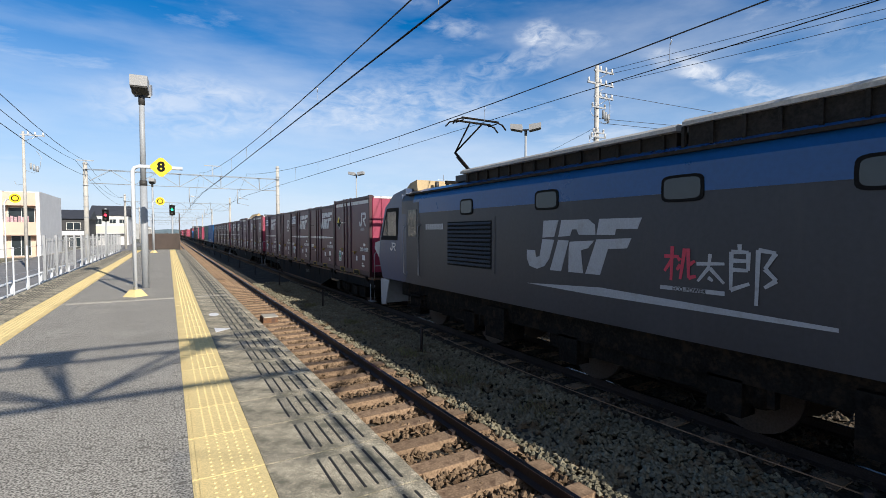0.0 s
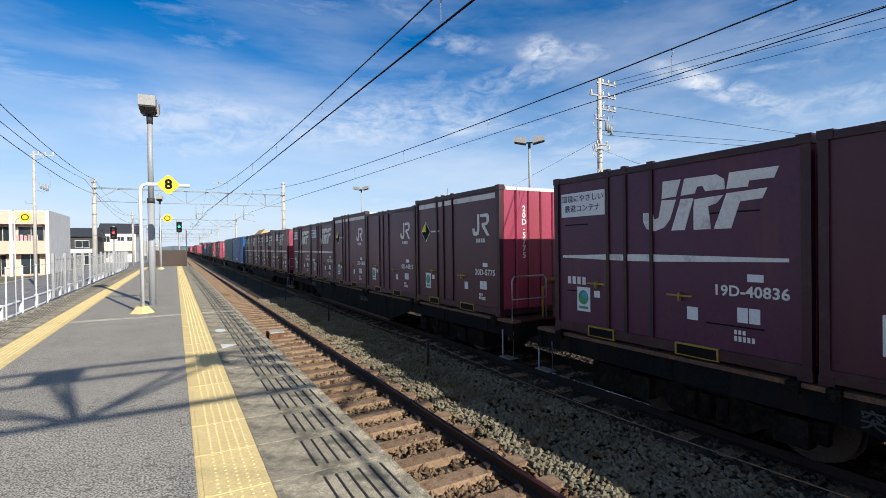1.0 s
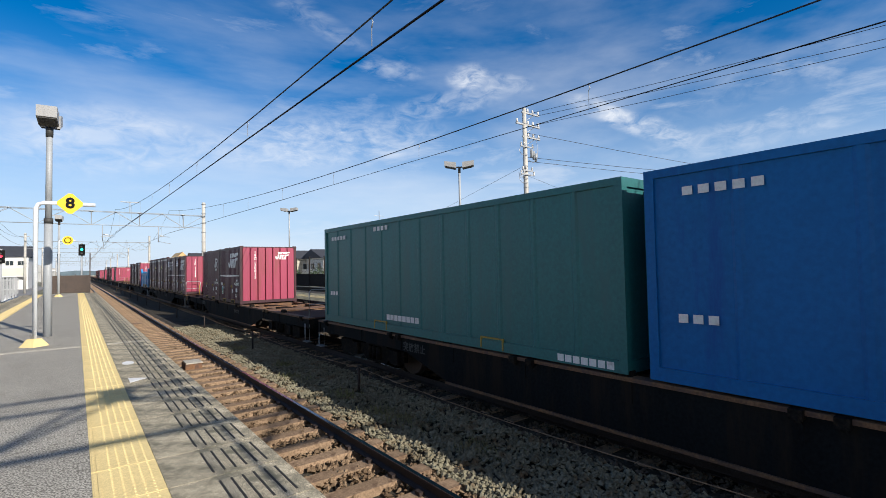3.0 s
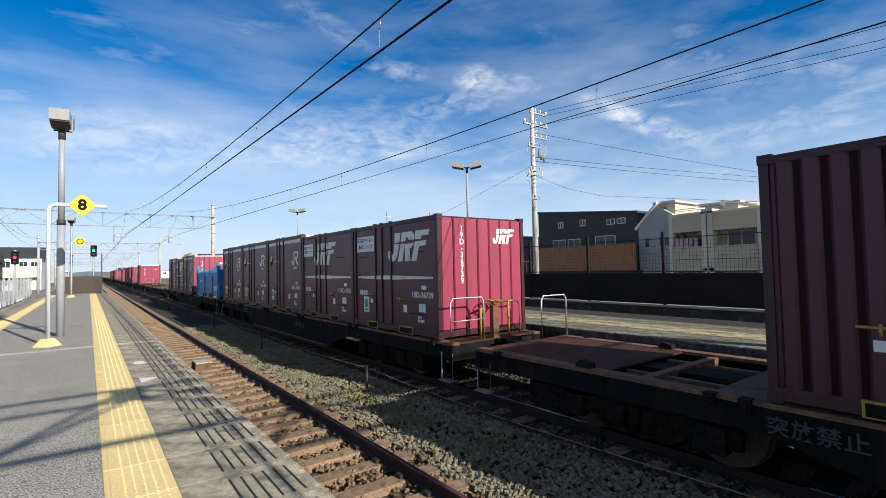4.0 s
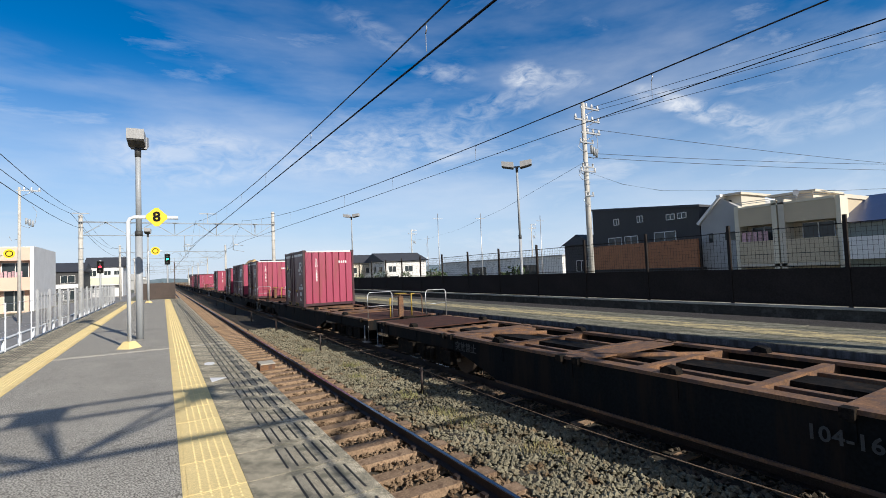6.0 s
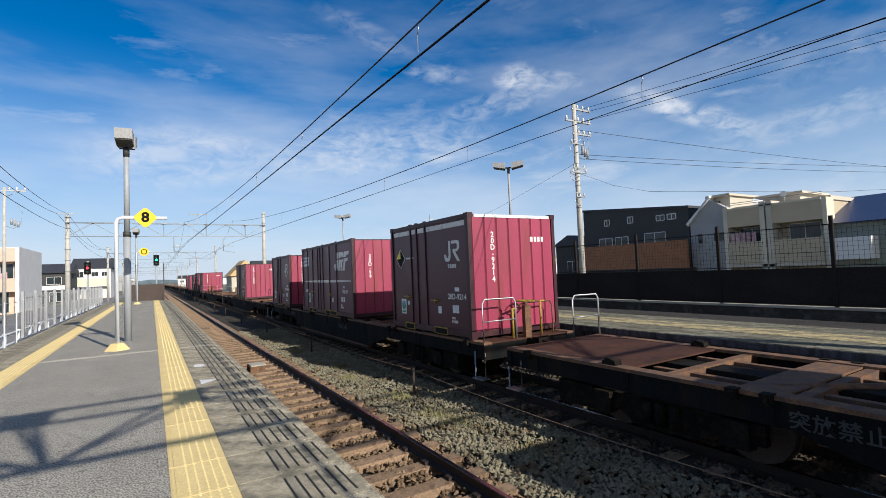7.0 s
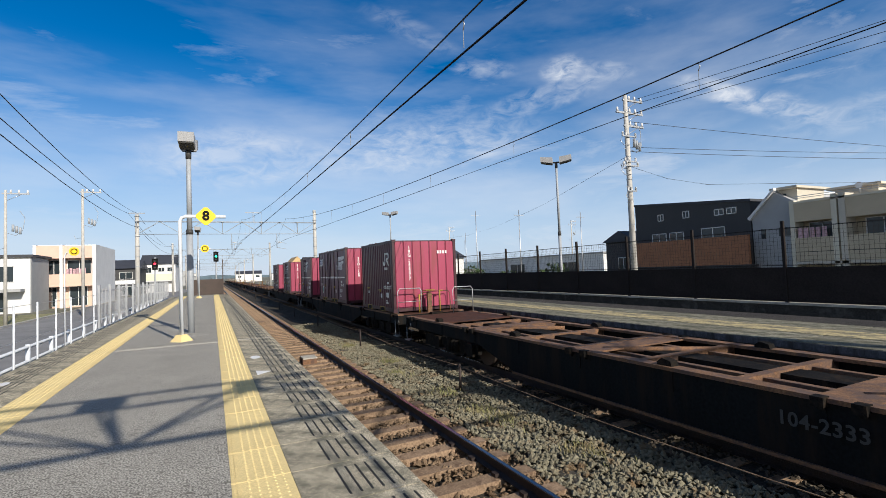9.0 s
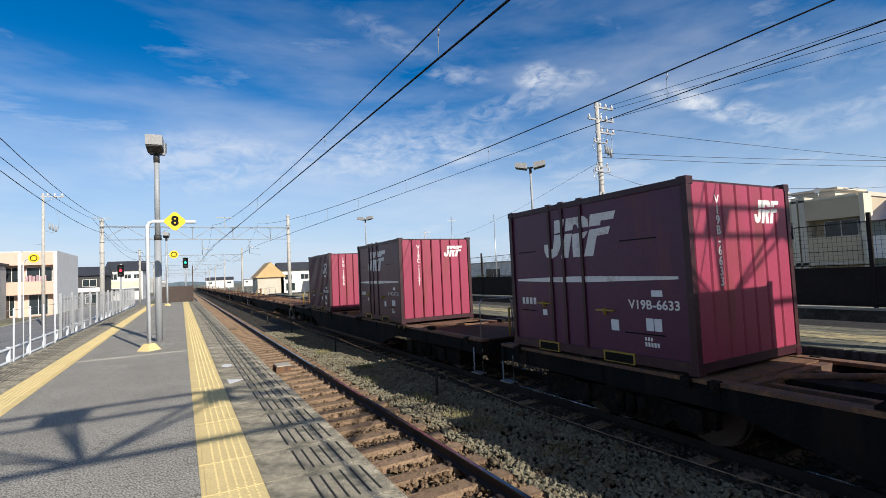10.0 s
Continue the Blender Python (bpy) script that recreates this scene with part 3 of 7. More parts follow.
for k in range(72):
    y = 0.0 + k * TL + 0.55
    part("slab", shared("edge/slab", slab, M_CONC, 0.006), M_CONC, P_EDGE, m=pose(0.52, y, 0))
    part("anti_slip_strips", shared("edge/strips", slab_strips, M_SLOT), M_SLOT, P_EDGE, m=pose(0.52, y, 0))
    part("nosing", shared("edge/nosing", slab_nose, M_CONC, 0.006), M_CONC, P_EDGE, m=pose(0.52, y, 0))
    t = part("tile", shared("tact/tile", tile, M_YEL, 0.003), M_YEL, P_TACT, m=pose(0.10, y, 0))
    part("tile_dots", shared("tact/dots", tile_dots, M_YEL), M_YEL, P_TACT, m=pose(0.10, y, 0))
    if y > 1:
        part("slab", shared("edge/slab", slab, M_CONC, 0.006), M_CONC, P_EDGE, m=pose(-2.37, y + TL, 0, 0, 0, 180))
        part("anti_slip_strips", shared("edge/strips", slab_strips, M_SLOT), M_SLOT, P_EDGE, m=pose(-2.37, y + TL, 0, 0, 0, 180))
        part("tile", shared("tact/tile", tile, M_YEL, 0.003), M_YEL, P_TACT, m=pose(-1.955, y + TL, 0, 0, 0, 180))
        part("tile_dots", shared("tact/dots", tile_dots, M_YEL), M_YEL, P_TACT, m=pose(-1.955, y + TL, 0, 0, 0, 180))
structure("platform_back_edge", lambda bm: box(bm, -20, 30, -30.3, -30.0, -1.4, 0.0), M_CONC2, "concrete end of the platform", "platform")
structure("expansion_joint", lambda bm: (box(bm, -2.35, 0.095, 12.41, 12.455, -0.02, 0.004), box(bm, -2.35, 0.095, 12.55, 12.59, -0.02, 0.004), box(bm, 0.53, 1.27, 12.41, 12.455, -0.02, 0.005), box(bm, 0.53, 1.27, 12.55, 12.59, -0.02, 0.005)), M_CONC2, "thin pale double expansion joint across the platform", "joint")


def floor_mark(name, pts, y):
    structure(name, lambda bm: prism(bm, [(0.70 + a, y + b) for a, b in pts], "z", 0.001, 0.005), M_WHITE, "white painted boarding mark on the platform edge", "floor marking")


floor_mark("boarding_disc", [(0.085 * math.cos(k * math.tau / 16), 0.17 * math.sin(k * math.tau / 16)) for k in range(16)], 9.6)
floor_mark("boarding_triangle", [(-0.1, 0.16), (0.12, 0.0), (-0.1, -0.2)], 8.05)
floor_mark("boarding_disc", [(-3.62 + 0.085 * math.cos(k * math.tau / 16), 0.17 * math.sin(k * math.tau / 16)) for k in range(16)], 9.6)
floor_mark("boarding_triangle", [(-3.62 + a, b) for a, b in ((0.1, 0.16), (-0.12, 0.0), (0.1, -0.2))], 8.05)

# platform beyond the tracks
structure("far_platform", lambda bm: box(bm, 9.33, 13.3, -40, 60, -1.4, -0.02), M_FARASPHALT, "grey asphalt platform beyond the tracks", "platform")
structure("far_platform_wall", lambda bm: (box(bm, 9.2, 9.33, -40, 60, -1.4, -0.12), box(bm, 9.1, 10.08, -40, 60, -0.12, 0.0)), M_BLUEWALL, "stained blue-grey platform wall", "platform edge")
FP = thing("far_platform_edging", pose(0, 0, 0), "pale concrete slabs and yellow tiles on the far platform", "platform edge", kind="structure")
for k in range(50):
    y = -12 + k * 1.3

    def fslab(bm):
        box(bm, 0.0, 1.0, 0.012, 1.288, 0.0, 0.012)

    def ftile(bm):
        box(bm, 0.0, 0.8, 0.004, 1.296, 0.0, 0.016)
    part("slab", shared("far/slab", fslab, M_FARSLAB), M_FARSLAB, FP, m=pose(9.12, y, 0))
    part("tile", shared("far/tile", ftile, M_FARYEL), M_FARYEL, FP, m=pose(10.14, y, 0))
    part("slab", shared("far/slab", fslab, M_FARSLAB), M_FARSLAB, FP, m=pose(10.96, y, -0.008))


# ---- fences ----
def far_fence():
    f = thing("platform_fence", pose(17.0, 0, 0), "black panel fence with dark mesh above on a concrete plinth", "fence", kind="structure")
    bm = bmesh.new()
    box(bm, -0.15, 0.15, -25, 60, -1.4, -0.09)
    part("plinth", bm, M_SHADECONC, f, "blackened concrete plinth")
    bm = bmesh.new()
    box(bm, -0.2, 0.15, -25, 60, -0.09, -0.03)
    part("coping", bm, M_CONC2, f, "pale concrete coping")

    def post(bm):
        box(bm, -0.045, 0.045, -0.045, 0.045, -0.1, 2.66)

    def panel(bm):
        box(bm, -0.02, 0.02, 0.05, 3.25, 0.0, 1.13)
        for z in (0.05, 1.05):
            box(bm, -0.035, -0.02, 0.05, 3.25, z, z + 0.05)

    def mesh(bm):
        for k in range(27):
            y = 0.06 + k * 0.12
            box(bm, -0.003, 0.003, y, y + 0.006, 1.13, 2.42)
        for k in range(10):
            z = 1.22 + k * 0.13
            box(bm, -0.004, 0.004, 0.05, 3.25, z, z + 0.006)
        for z in (1.18, 2.40):
            box(bm, -0.012, 0.012, 0.05, 3.25, z, z + 0.022)
    for k in range(25):
        y = -23.8 + k * 3.3
        part("post", shared("ff/post", post, M_BLACKFENCE), M_BLACKFENCE, f, m=pose(0, y, 0))
        part("panel", shared("ff/panel", panel, M_BLACKFENCE), M_BLACKFENCE, f, m=pose(0, y, 0))
        part("mesh_panel", shared("ff/mesh", mesh, M_BLACKFENCE), M_BLACKFENCE, f, m=pose(0, y, 0))


far_fence()


def left_fence():
    f = thing("wire_fence", pose(-3.62, 0, 0), "grey steel post fence with wires along the platform", "fence", kind="structure")

    def post(bm):
        tube(bm, (0, 0, -1.42), (0, 0, 1.12), 0.02)

    def wires(bm):
        for z in (0.35, 0.72, 1.08):
            tube(bm, (0, 0, z), (0, 1.45, z), 0.005, n=5)
    for k in range(16):
        y = -2 + k * 1.45
        part("post", shared("lf/post", post, M_PALEPOST), M_PALEPOST, f, m=pose(0, y, 0))
        part("wire_panel", shared("lf/wires", wires, M_STEEL), M_STEEL, f, m=pose(0, y, 0))
    t = thing("picket_fence", pose(-3.62, 0, 0), "pale blue-grey steel picket fence along the platform", "fence", kind="structure")

    def pickets(bm):
        for k in range(8):
            y = 0.12 + k * 0.25
            box(bm, -0.006, 0.006, y, y + 0.02, 0.06, 1.32)
        for z in (0.22, 1.16):
            box(bm, -0.03, -0.012, 0, 2.0, z, z + 0.05)

    def tpost(bm):
        box(bm, -0.04, 0.04, -0.04, 0.04, -0.1, 1.42)
    for k in range(15):
        y = 20.6 + k * 2.0
        part("post", shared("tf/post", tpost, M_STEEL), M_STEEL, t, m=pose(0, y, 0))
        if k != 3:
            part("picket_panel", shared("tf/pickets", pickets, M_STEEL), M_STEEL, t, m=pose(0, y, 0))
    g = thing("guard_rail", pose(-4.35, 0, 0), "white tubular guard rail beside the road", "guard rail", kind="structure")

    def gpost(bm):
        tube(bm, (0, 0, -1.35), (0, 0, -0.03), 0.055, n=10)
    bm = bmesh.new()
    for z in (-0.47, -0.1):
        tube(bm, (0, -10, z), (0, 60, z), 0.045, n=10)
    part("rail", bm, M_PALEPOST, g)
    for k in range(30):
        part("post", shared("gr/post", gpost, M_PALEPOST), M_PALEPOST, g, m=pose(0, -6 + k * 2.0, 0))
    e = thing("end_fence", pose(-1.95, 48.3, 0), "dark brown panel fence closing the platform end", "fence", kind="structure")
    for k in range(3):
        bm = bmesh.new()
        box(bm, 0.95 * k + 0.02, 0.95 * k + 0.93, -0.02, 0.02, 0.03, 1.42)
        for j in range(7):
            box(bm, 0.95 * k + 0.06 + j * 0.13, 0.95 * k + 0.09 + j * 0.13, -0.035, -0.02, 0.05, 1.4)
        part("panel", bm, M_BROWNFENCE, e)
    bm = bmesh.new()
    for k in range(4):
        box(bm, 0.95 * k - 0.03, 0.95 * k + 0.03, -0.03, 0.03, 0, 1.5)
    box(bm, 2.8, 2.88, -0.04, 0.04, -0.9, 3.2)
    part("post", bm, M_BROWNFENCE, e)


left_fence()


# ---- platform furniture ----
def lamp_post(x, y, top, label, base=0.0, heads=(0, 180), reach=0.86, deep=0.2):
    p = thing("lamp_post", pose(x, y, base), label, "street lamp", "station lamps")
    h = top - base
    bm = bmesh.new()
    tube(bm, (0, 0, 0), (0, 0, h * 0.52), 0.085, 0.085, n=16)
    tube(bm, (0, 0, h * 0.52), (0, 0, h - 0.25), 0.07, 0.062, n=16)
    part("pole", bm, M_GREYPOST, p)
    bm = bmesh.new()
    tube(bm, (0, 0, h - 0.5), (0, 0, h - 0.2), 0.075, 0.08, n=12)
    part("collar", bm, M_DARK, p)
    bm = bmesh.new()
    tube(bm, (0, 0, h * 0.51), (0, 0, h * 0.535), 0.092, n=16)
    part("joint_ring", bm, M_DARK, p)
    bm = bmesh.new()
    box(bm, -reach * 0.3, reach * 0.3, -0.04, 0.04, h - 0.2, h - 0.13)
    part("bracket", bm, M_DARK, p, m=pose(0, 0, 0, 0, 0, heads[0]))
    for a in heads:
        bm = bmesh.new()
        prism(bm, [(reach * 0.22, h - 0.24), (reach, h - 0.1), (reach, h + 0.17), (reach * 0.22, h + 0.09)], "y", -deep, deep)
        hd = part("lamp_head", bm, M_LAMPGREY, p, m=pose(0, 0, 0, 0, 0, a), bevel=0.015)
        bm = bmesh.new()
        prism(bm, [(reach * 0.22 + 0.03, h - 0.265), (reach - 0.03, h - 0.135), (reach - 0.03, h - 0.105), (reach * 0.22 + 0.03, h - 0.235)], "y", 0.02 - deep, deep - 0.02)
        part("lens", bm, M_DARK, hd)


lamp_post(-0.55, 15.2, 5.42, "grey steel platform lamp post with two box heads", heads=(84, 264), reach=0.44)
lamp_post(-1.0, 44.0, 5.6, "grey steel platform lamp post with two box heads", heads=(84, 264), reach=0.44)
lamp_post(17.6, 21.1, 7.45, "grey steel lamp post with two box heads behind the fence", -1.35, (-42, 138), 0.85, 0.27)
lamp_post(17.6, 49.0, 7.85, "grey steel lamp post with two box heads behind the fence", -1.35, (-42, 138), 0.85, 0.27)


def stop_sign(x, y, dx, size, text, label, high):
    s = thing("stop_sign", pose(x, y, 0), label, "railway sign")
    bm = bmesh.new()
    slim = text == "" and y < 30
    pts = [(0, 0, -1.42 if slim else 0.1), (0, 0, high - 0.12), (0.04, 0, high - 0.04), (0.13, 0, high)]
    pipe(bm, pts + [(dx + (0.1 if slim else 0.45), 0, high)], 0.017 if slim else 0.045, n=12)
    part("post", bm, M_PALEPOST, s)
    bm = bmesh.new()
    tube(bm, (0, 0, 0), (0, 0, 0.16), 0.25, 0.12, n=4)
    if not slim:
        part("base", bm, M_YEL, s, "pale yellow base block")
    bm = bmesh.new()
    if text:
        pts = [(dx + size * math.cos(math.pi / 4 + k * math.tau / 4 + j * 0.16), high + size * math.sin(math.pi / 4 + k * math.tau / 4 + j * 0.16)) for k in range(4) for j in (-1, 1)]
        pts = [((a - dx) * math.cos(math.pi / 4) - (b - high) * math.sin(math.pi / 4) + dx, (a - dx) * math.sin(math.pi / 4) + (b - high) * math.cos(math.pi / 4) + high) for a, b in pts]
    else:
        pts = [(dx + size * math.cos(k * math.tau / 24), high + size * math.sin(k * math.tau / 24)) for k in range(24)]
    prism(bm, pts, "y", -0.065, -0.05)
    part("plate", bm, M_SIGN, s, "yellow sign plate")
    if text:
        lettering(text, 0.32, pose(dx, -0.068, high, 90, 0, 0), M_BLACK, s, bold=0.012)
    else:
        bm = bmesh.new()
        for k in range(20):
            a, b = k * math.tau / 20, (k + 1) * math.tau / 20
            q = [(0.5 * size * math.cos(a), 0.5 * size * math.sin(a)), (0.5 * size * math.cos(b), 0.5 * size * math.sin(b)), (0.68 * size * math.cos(b), 0.68 * size * math.sin(b)), (0.68 * size * math.cos(a), 0.68 * size * math.sin(a))]
            prism(bm, [(dx + u, high + v) for u, v in q], "y", -0.07, -0.064)
        part("ring", bm, M_BLACK, s)


stop_sign(-0.69, 13.3, 0.575, 0.225, "8", "white bent-pipe stop sign with a yellow plate numbered 8", 3.06)
stop_sign(-0.94, 41.7, 0.47, 0.30, "", "white bent-pipe stop sign with a round yellow plate", 3.86)
stop_sign(-3.55, 15.9, 0.22, 0.115, "", "thin stop sign with a small round yellow plate", 2.37)


def signal(x, y, high, glowing, label, base=-1.0):
    s = thing("railway_signal", pose(x, y, base), label, "railway signal")
    h = high - base
    bm = bmesh.new()
    tube(bm, (0, 0.1, 0), (0, 0.1, h + 0.5), 0.07, n=10)
    part("mast", bm, M_GREYPOST, s)
    bm = bmesh.new()
    box(bm, -0.22, 0.22, -0.06, 0.02, h - 0.55, h + 0.4)
    box(bm, -0.18, 0.18, -0.02, 0.2, h - 0.5, h + 0.35)
    part("backboard", bm, M_BLACK, s, bevel=0.04)
    for k, z in enumerate((h + 0.22, h - 0.04, h - 0.32)):
        bm = bmesh.new()
        tube(bm, (0, -0.075, z), (0, -0.06, z), 0.1, n=16)
        part("lens", bm, glowing if k == 1 else M_DARK, s)
        bm = bmesh.new()
        for j in range(8):
            a, b = j * math.pi / 8, (j + 1) * math.pi / 8
            prism(bm, [(0.12 * math.cos(a), z + 0.12 * math.sin(a)), (0.12 * math.cos(b), z + 0.12 * math.sin(b)), (0.13 * math.cos(b), z + 0.13 * math.sin(b)), (0.13 * math.cos(a), z + 0.13 * math.sin(a))], "y", -0.25, -0.06)
        part("hood", bm, M_BLACK, s)


signal(0.36, 50.0, 3.62, M_GO, "trackside colour light signal showing green", RAIL_Z - 0.2)
signal(-4.3, 46.5, 2.95, M_STOP, "trackside colour light signal showing red")


def track_box():
    t = thing("track_box", pose(2.52, 14.6, -1.13), "rusty metal equipment box between the rails", "track equipment")
    bm = bmesh.new()
    box(bm, -0.2, 0.2, -0.3, 0.3, 0, 0.17)
    part("body", bm, M_RUST, t, bevel=0.02)
    bm = bmesh.new()
    box(bm, -0.18, 0.22, -0.27, 0.27, 0.17, 0.2)
    part("lid", bm, M_CONC2, t, bevel=0.01)


track_box()
structure("line_box", lambda bm: box(bm, 2.2, 2.55, 27.5, 28.4, -1.13, -0.98), M_SLEEPER, "flat brown box between the rails", "track equipment")


def rope_fence():
    f = thing("rope_barrier", pose(4.72, 0, -1.15), "thin rope on short rusty stakes between the tracks", "barrier", kind="structure")

    def stake(bm):
        tube(bm, (0, 0, -0.05), (0, 0, 0.62), 0.03, n=8)
    for k in range(14):
        y = 1.5 + k * 7.6
        part("stake", shared("rope/stake", stake, M_RAILSIDE), M_RAILSIDE, f, m=pose(0, y, 0))
        bm = bmesh.new()
        pts = [(0, y + j * 0.76, 0.58 - 0.08 * math.sin(math.pi * j / 10)) for j in range(11)]
        pipe(bm, pts, 0.007, 5)
        part("rope", bm, M_SLEEPER, f)


rope_fence()


# ---- overhead line ----
def gantry(y, x0, x1, beam, label, base=-1.35, heavy=0.8, fitted=True, rise=(1.2, 1.2)):
    """Two concrete masts and a triangular lattice beam."""
    g = thing("catenary_gantry", pose(0, y, 0), label, "catenary gantry", "catenary gantries")
    for x, more in zip((x0, x1), rise):
        bm = bmesh.new()
        tube(bm, (x, 0, base), (x, 0, beam + more), 0.2, 0.15, n=14)
        mast = part("mast", bm, M_POLE, g, "round pale concrete mast")
        for k in range(6):
            z = beam + more - 0.2 - k * 0.9
            part("band", shared("mast/band", lambda bm: tube(bm, (0, 0, 0), (0, 0, 0.06), 0.2, n=14), M_GREYPOST), M_GREYPOST, mast, m=pose(x, 0, z))
    bm = bmesh.new()
    n = round((x1 - x0) / 1.65)
    step = (x1 - x0) / n
    low = beam - 1.15
    for yy, z, r in ((-0.33, beam, 0.05 * heavy), (0.33, beam, 0.05 * heavy), (0, low, 0.06 * heavy)):
        tube(bm, (x0, yy, z), (x1, yy, z), r, n=8)
    for k in range(n + 1):
        x = x0 + k * step
        if k % 2 == 0:
            for yy in (-0.33, 0.33):
                tube(bm, (x, yy, beam), (x, 0, low), 0.05 * heavy, n=6)
            box(bm, x - 0.3 * heavy, x + 0.3 * heavy, -0.36, 0.36, beam - 0.03, beam + 0.03)
        else:
            tube(bm, (x, -0.33, beam), (x, 0.33, beam), 0.05, n=6)
            box(bm, x - 0.22 * heavy, x + 0.22 * heavy, -0.36, 0.36, beam - 0.02, beam + 0.02)
        if k < n:
            lo, hi = (x, x + step) if k % 2 == 0 else (x + step, x)
            for yy in (-0.33, 0.33):
                tube(bm, (lo, 0, low), (hi, yy, beam), 0.036 * heavy, n=6)
    part("lattice_beam", bm, M_GREYPOST, g, "grey steel lattice beam")
    if not fitted:
        return g
    for xc in (TRACK_1, TRACK_2):
        bm = bmesh.new()
        tube(bm, (xc - 0.9, 0, beam - 1.2), (xc - 0.9, 0, 4.3), 0.035)
        tube(bm, (xc - 0.9, 0, 4.35), (xc + 0.1, 0, 4.15), 0.02)
        tube(bm, (xc - 0.9, 0, 4.9), (xc, 0, 4.75), 0.02)
        part("steady_arm", bm, M_GREYPOST, g)
        bm = bmesh.new()
        for j in range(5):
            tube(bm, (xc - 0.78 + j * 0.06, 0, 4.88 - j * 0.012), (xc - 0.74 + j * 0.06, 0, 4.87 - j * 0.012), 0.06, n=8)
        part("insulator", bm, M_WHITE, g)
    bm = bmesh.new()
    x = x0 + (x1 - x0) * 0.62
    box(bm, x - 0.03, x + 0.03, -0.03, 0.03, beam, beam + 1.0)
    box(bm, x - 0.7, x + 0.7, -0.03, 0.03, beam + 0.9, beam + 0.98)
    part("cross_arm", bm, M_GREYPOST, g)
    bm = bmesh.new()
    box(bm, x0 - 0.6, x0 + 0.6, -0.03, 0.03, beam + 0.7, beam + 0.78)
    part("cross_arm", bm, M_GREYPOST, g)
    return g


gantry(50.0, -5.95, 9.65, 6.85, "pale concrete mast gantry with grey lattice beam over the tracks", heavy=0.5, rise=(0.62, 1.3))
gantry(-4.45, -8.35, 11.45, 6.75, "catenary gantry with a heavy grey steel lattice beam", fitted=False)
for k in range(5):
    gantry(98.0 + 48 * k, -6.3, 10.2 + 0.4 * k, 6.85, "distant catenary gantry over the tracks", heavy=0.5)


def wire(name, pts, r, label):
    bm = bmesh.new()
    pipe(bm, pts, r, 6)
    return tagged(part(name, bm, M_WIRE), label, "overhead wire")


SPANS = [-52.0, -4.45, 50.0, 98.0, 146.0, 194.0]
for xc, low, contact, climb in ((TRACK_1, 4.36, 3.95, 0.0216), (TRACK_2, 4.50, 4.02, 0.0225)):
    # the messenger wire hangs lowest beside the platform and climbs to the gantry
    def carrier(y, a, b):
        m = 0.0 if a < 0 < b else (a + b) / 2
        return low + 0.00108 * (y - m) ** 2 * (1.0 if a < 0 < b else 4.4)

    def lower(y):
        return contact + climb * min(max(y, -4.45), 50.0)
    pts, drops = [], []
    for a, b in zip(SPANS, SPANS[1:]):
        for j in range(16):
            y = a + (b - a) * j / 16
            pts.append((xc, y, carrier(y, a, b)))
        drops += [(y, carrier(y, a, b)) for y in ([4.72 + 5 * k for k in range(9)] if a < 0 < b else [a + (b - a) * k / 9 for k in range(1, 9)])]
    wire("messenger_wire", pts, 0.011, "dark messenger wire above the track")
    level = [y for a, b in zip(SPANS, SPANS[1:]) for y in (a, (a + b) / 2)]
    cw = wire("contact_wire", [(xc + (0.06 if i % 4 > 1 else -0.06), y, lower(y)) for i, y in enumerate(level)], 0.013, "dark contact wire above the track")
    for y, z in drops:
        bm = bmesh.new()
        tube(bm, (xc, y, lower(y)), (xc, y, z - 0.12), 0.005, n=5)
        pipe(bm, [(xc, y, z - 0.12), (xc, y - 0.03, z - 0.06), (xc, y, z + 0.012)], 0.008, 5)
        part("dropper", bm, M_STEEL, cw)
    if xc == TRACK_1:
        wire("auxiliary_wire", [(xc + 0.09, y, lower(y) + 0.03) for y in level], 0.015, "dark auxiliary wire above the track")
for x, z, sag in ((-5.9, 7.55, 1.1), (-6.6, 7.55, 1.0), (-5.9, 6.3, 0.9)):
    pts = []
    for a, b in zip(SPANS[1:], SPANS[2:]):
        pts += [(x + (1.6 if a < 0 else 0) * (1 - j / 10), a + (b - a) * j / 10, z - 4 * sag * j / 10 * (1 - j / 10)) for j in range(10)]
    wire("feeder_wire", pts, 0.014, "dark feeder cable on the mast side")


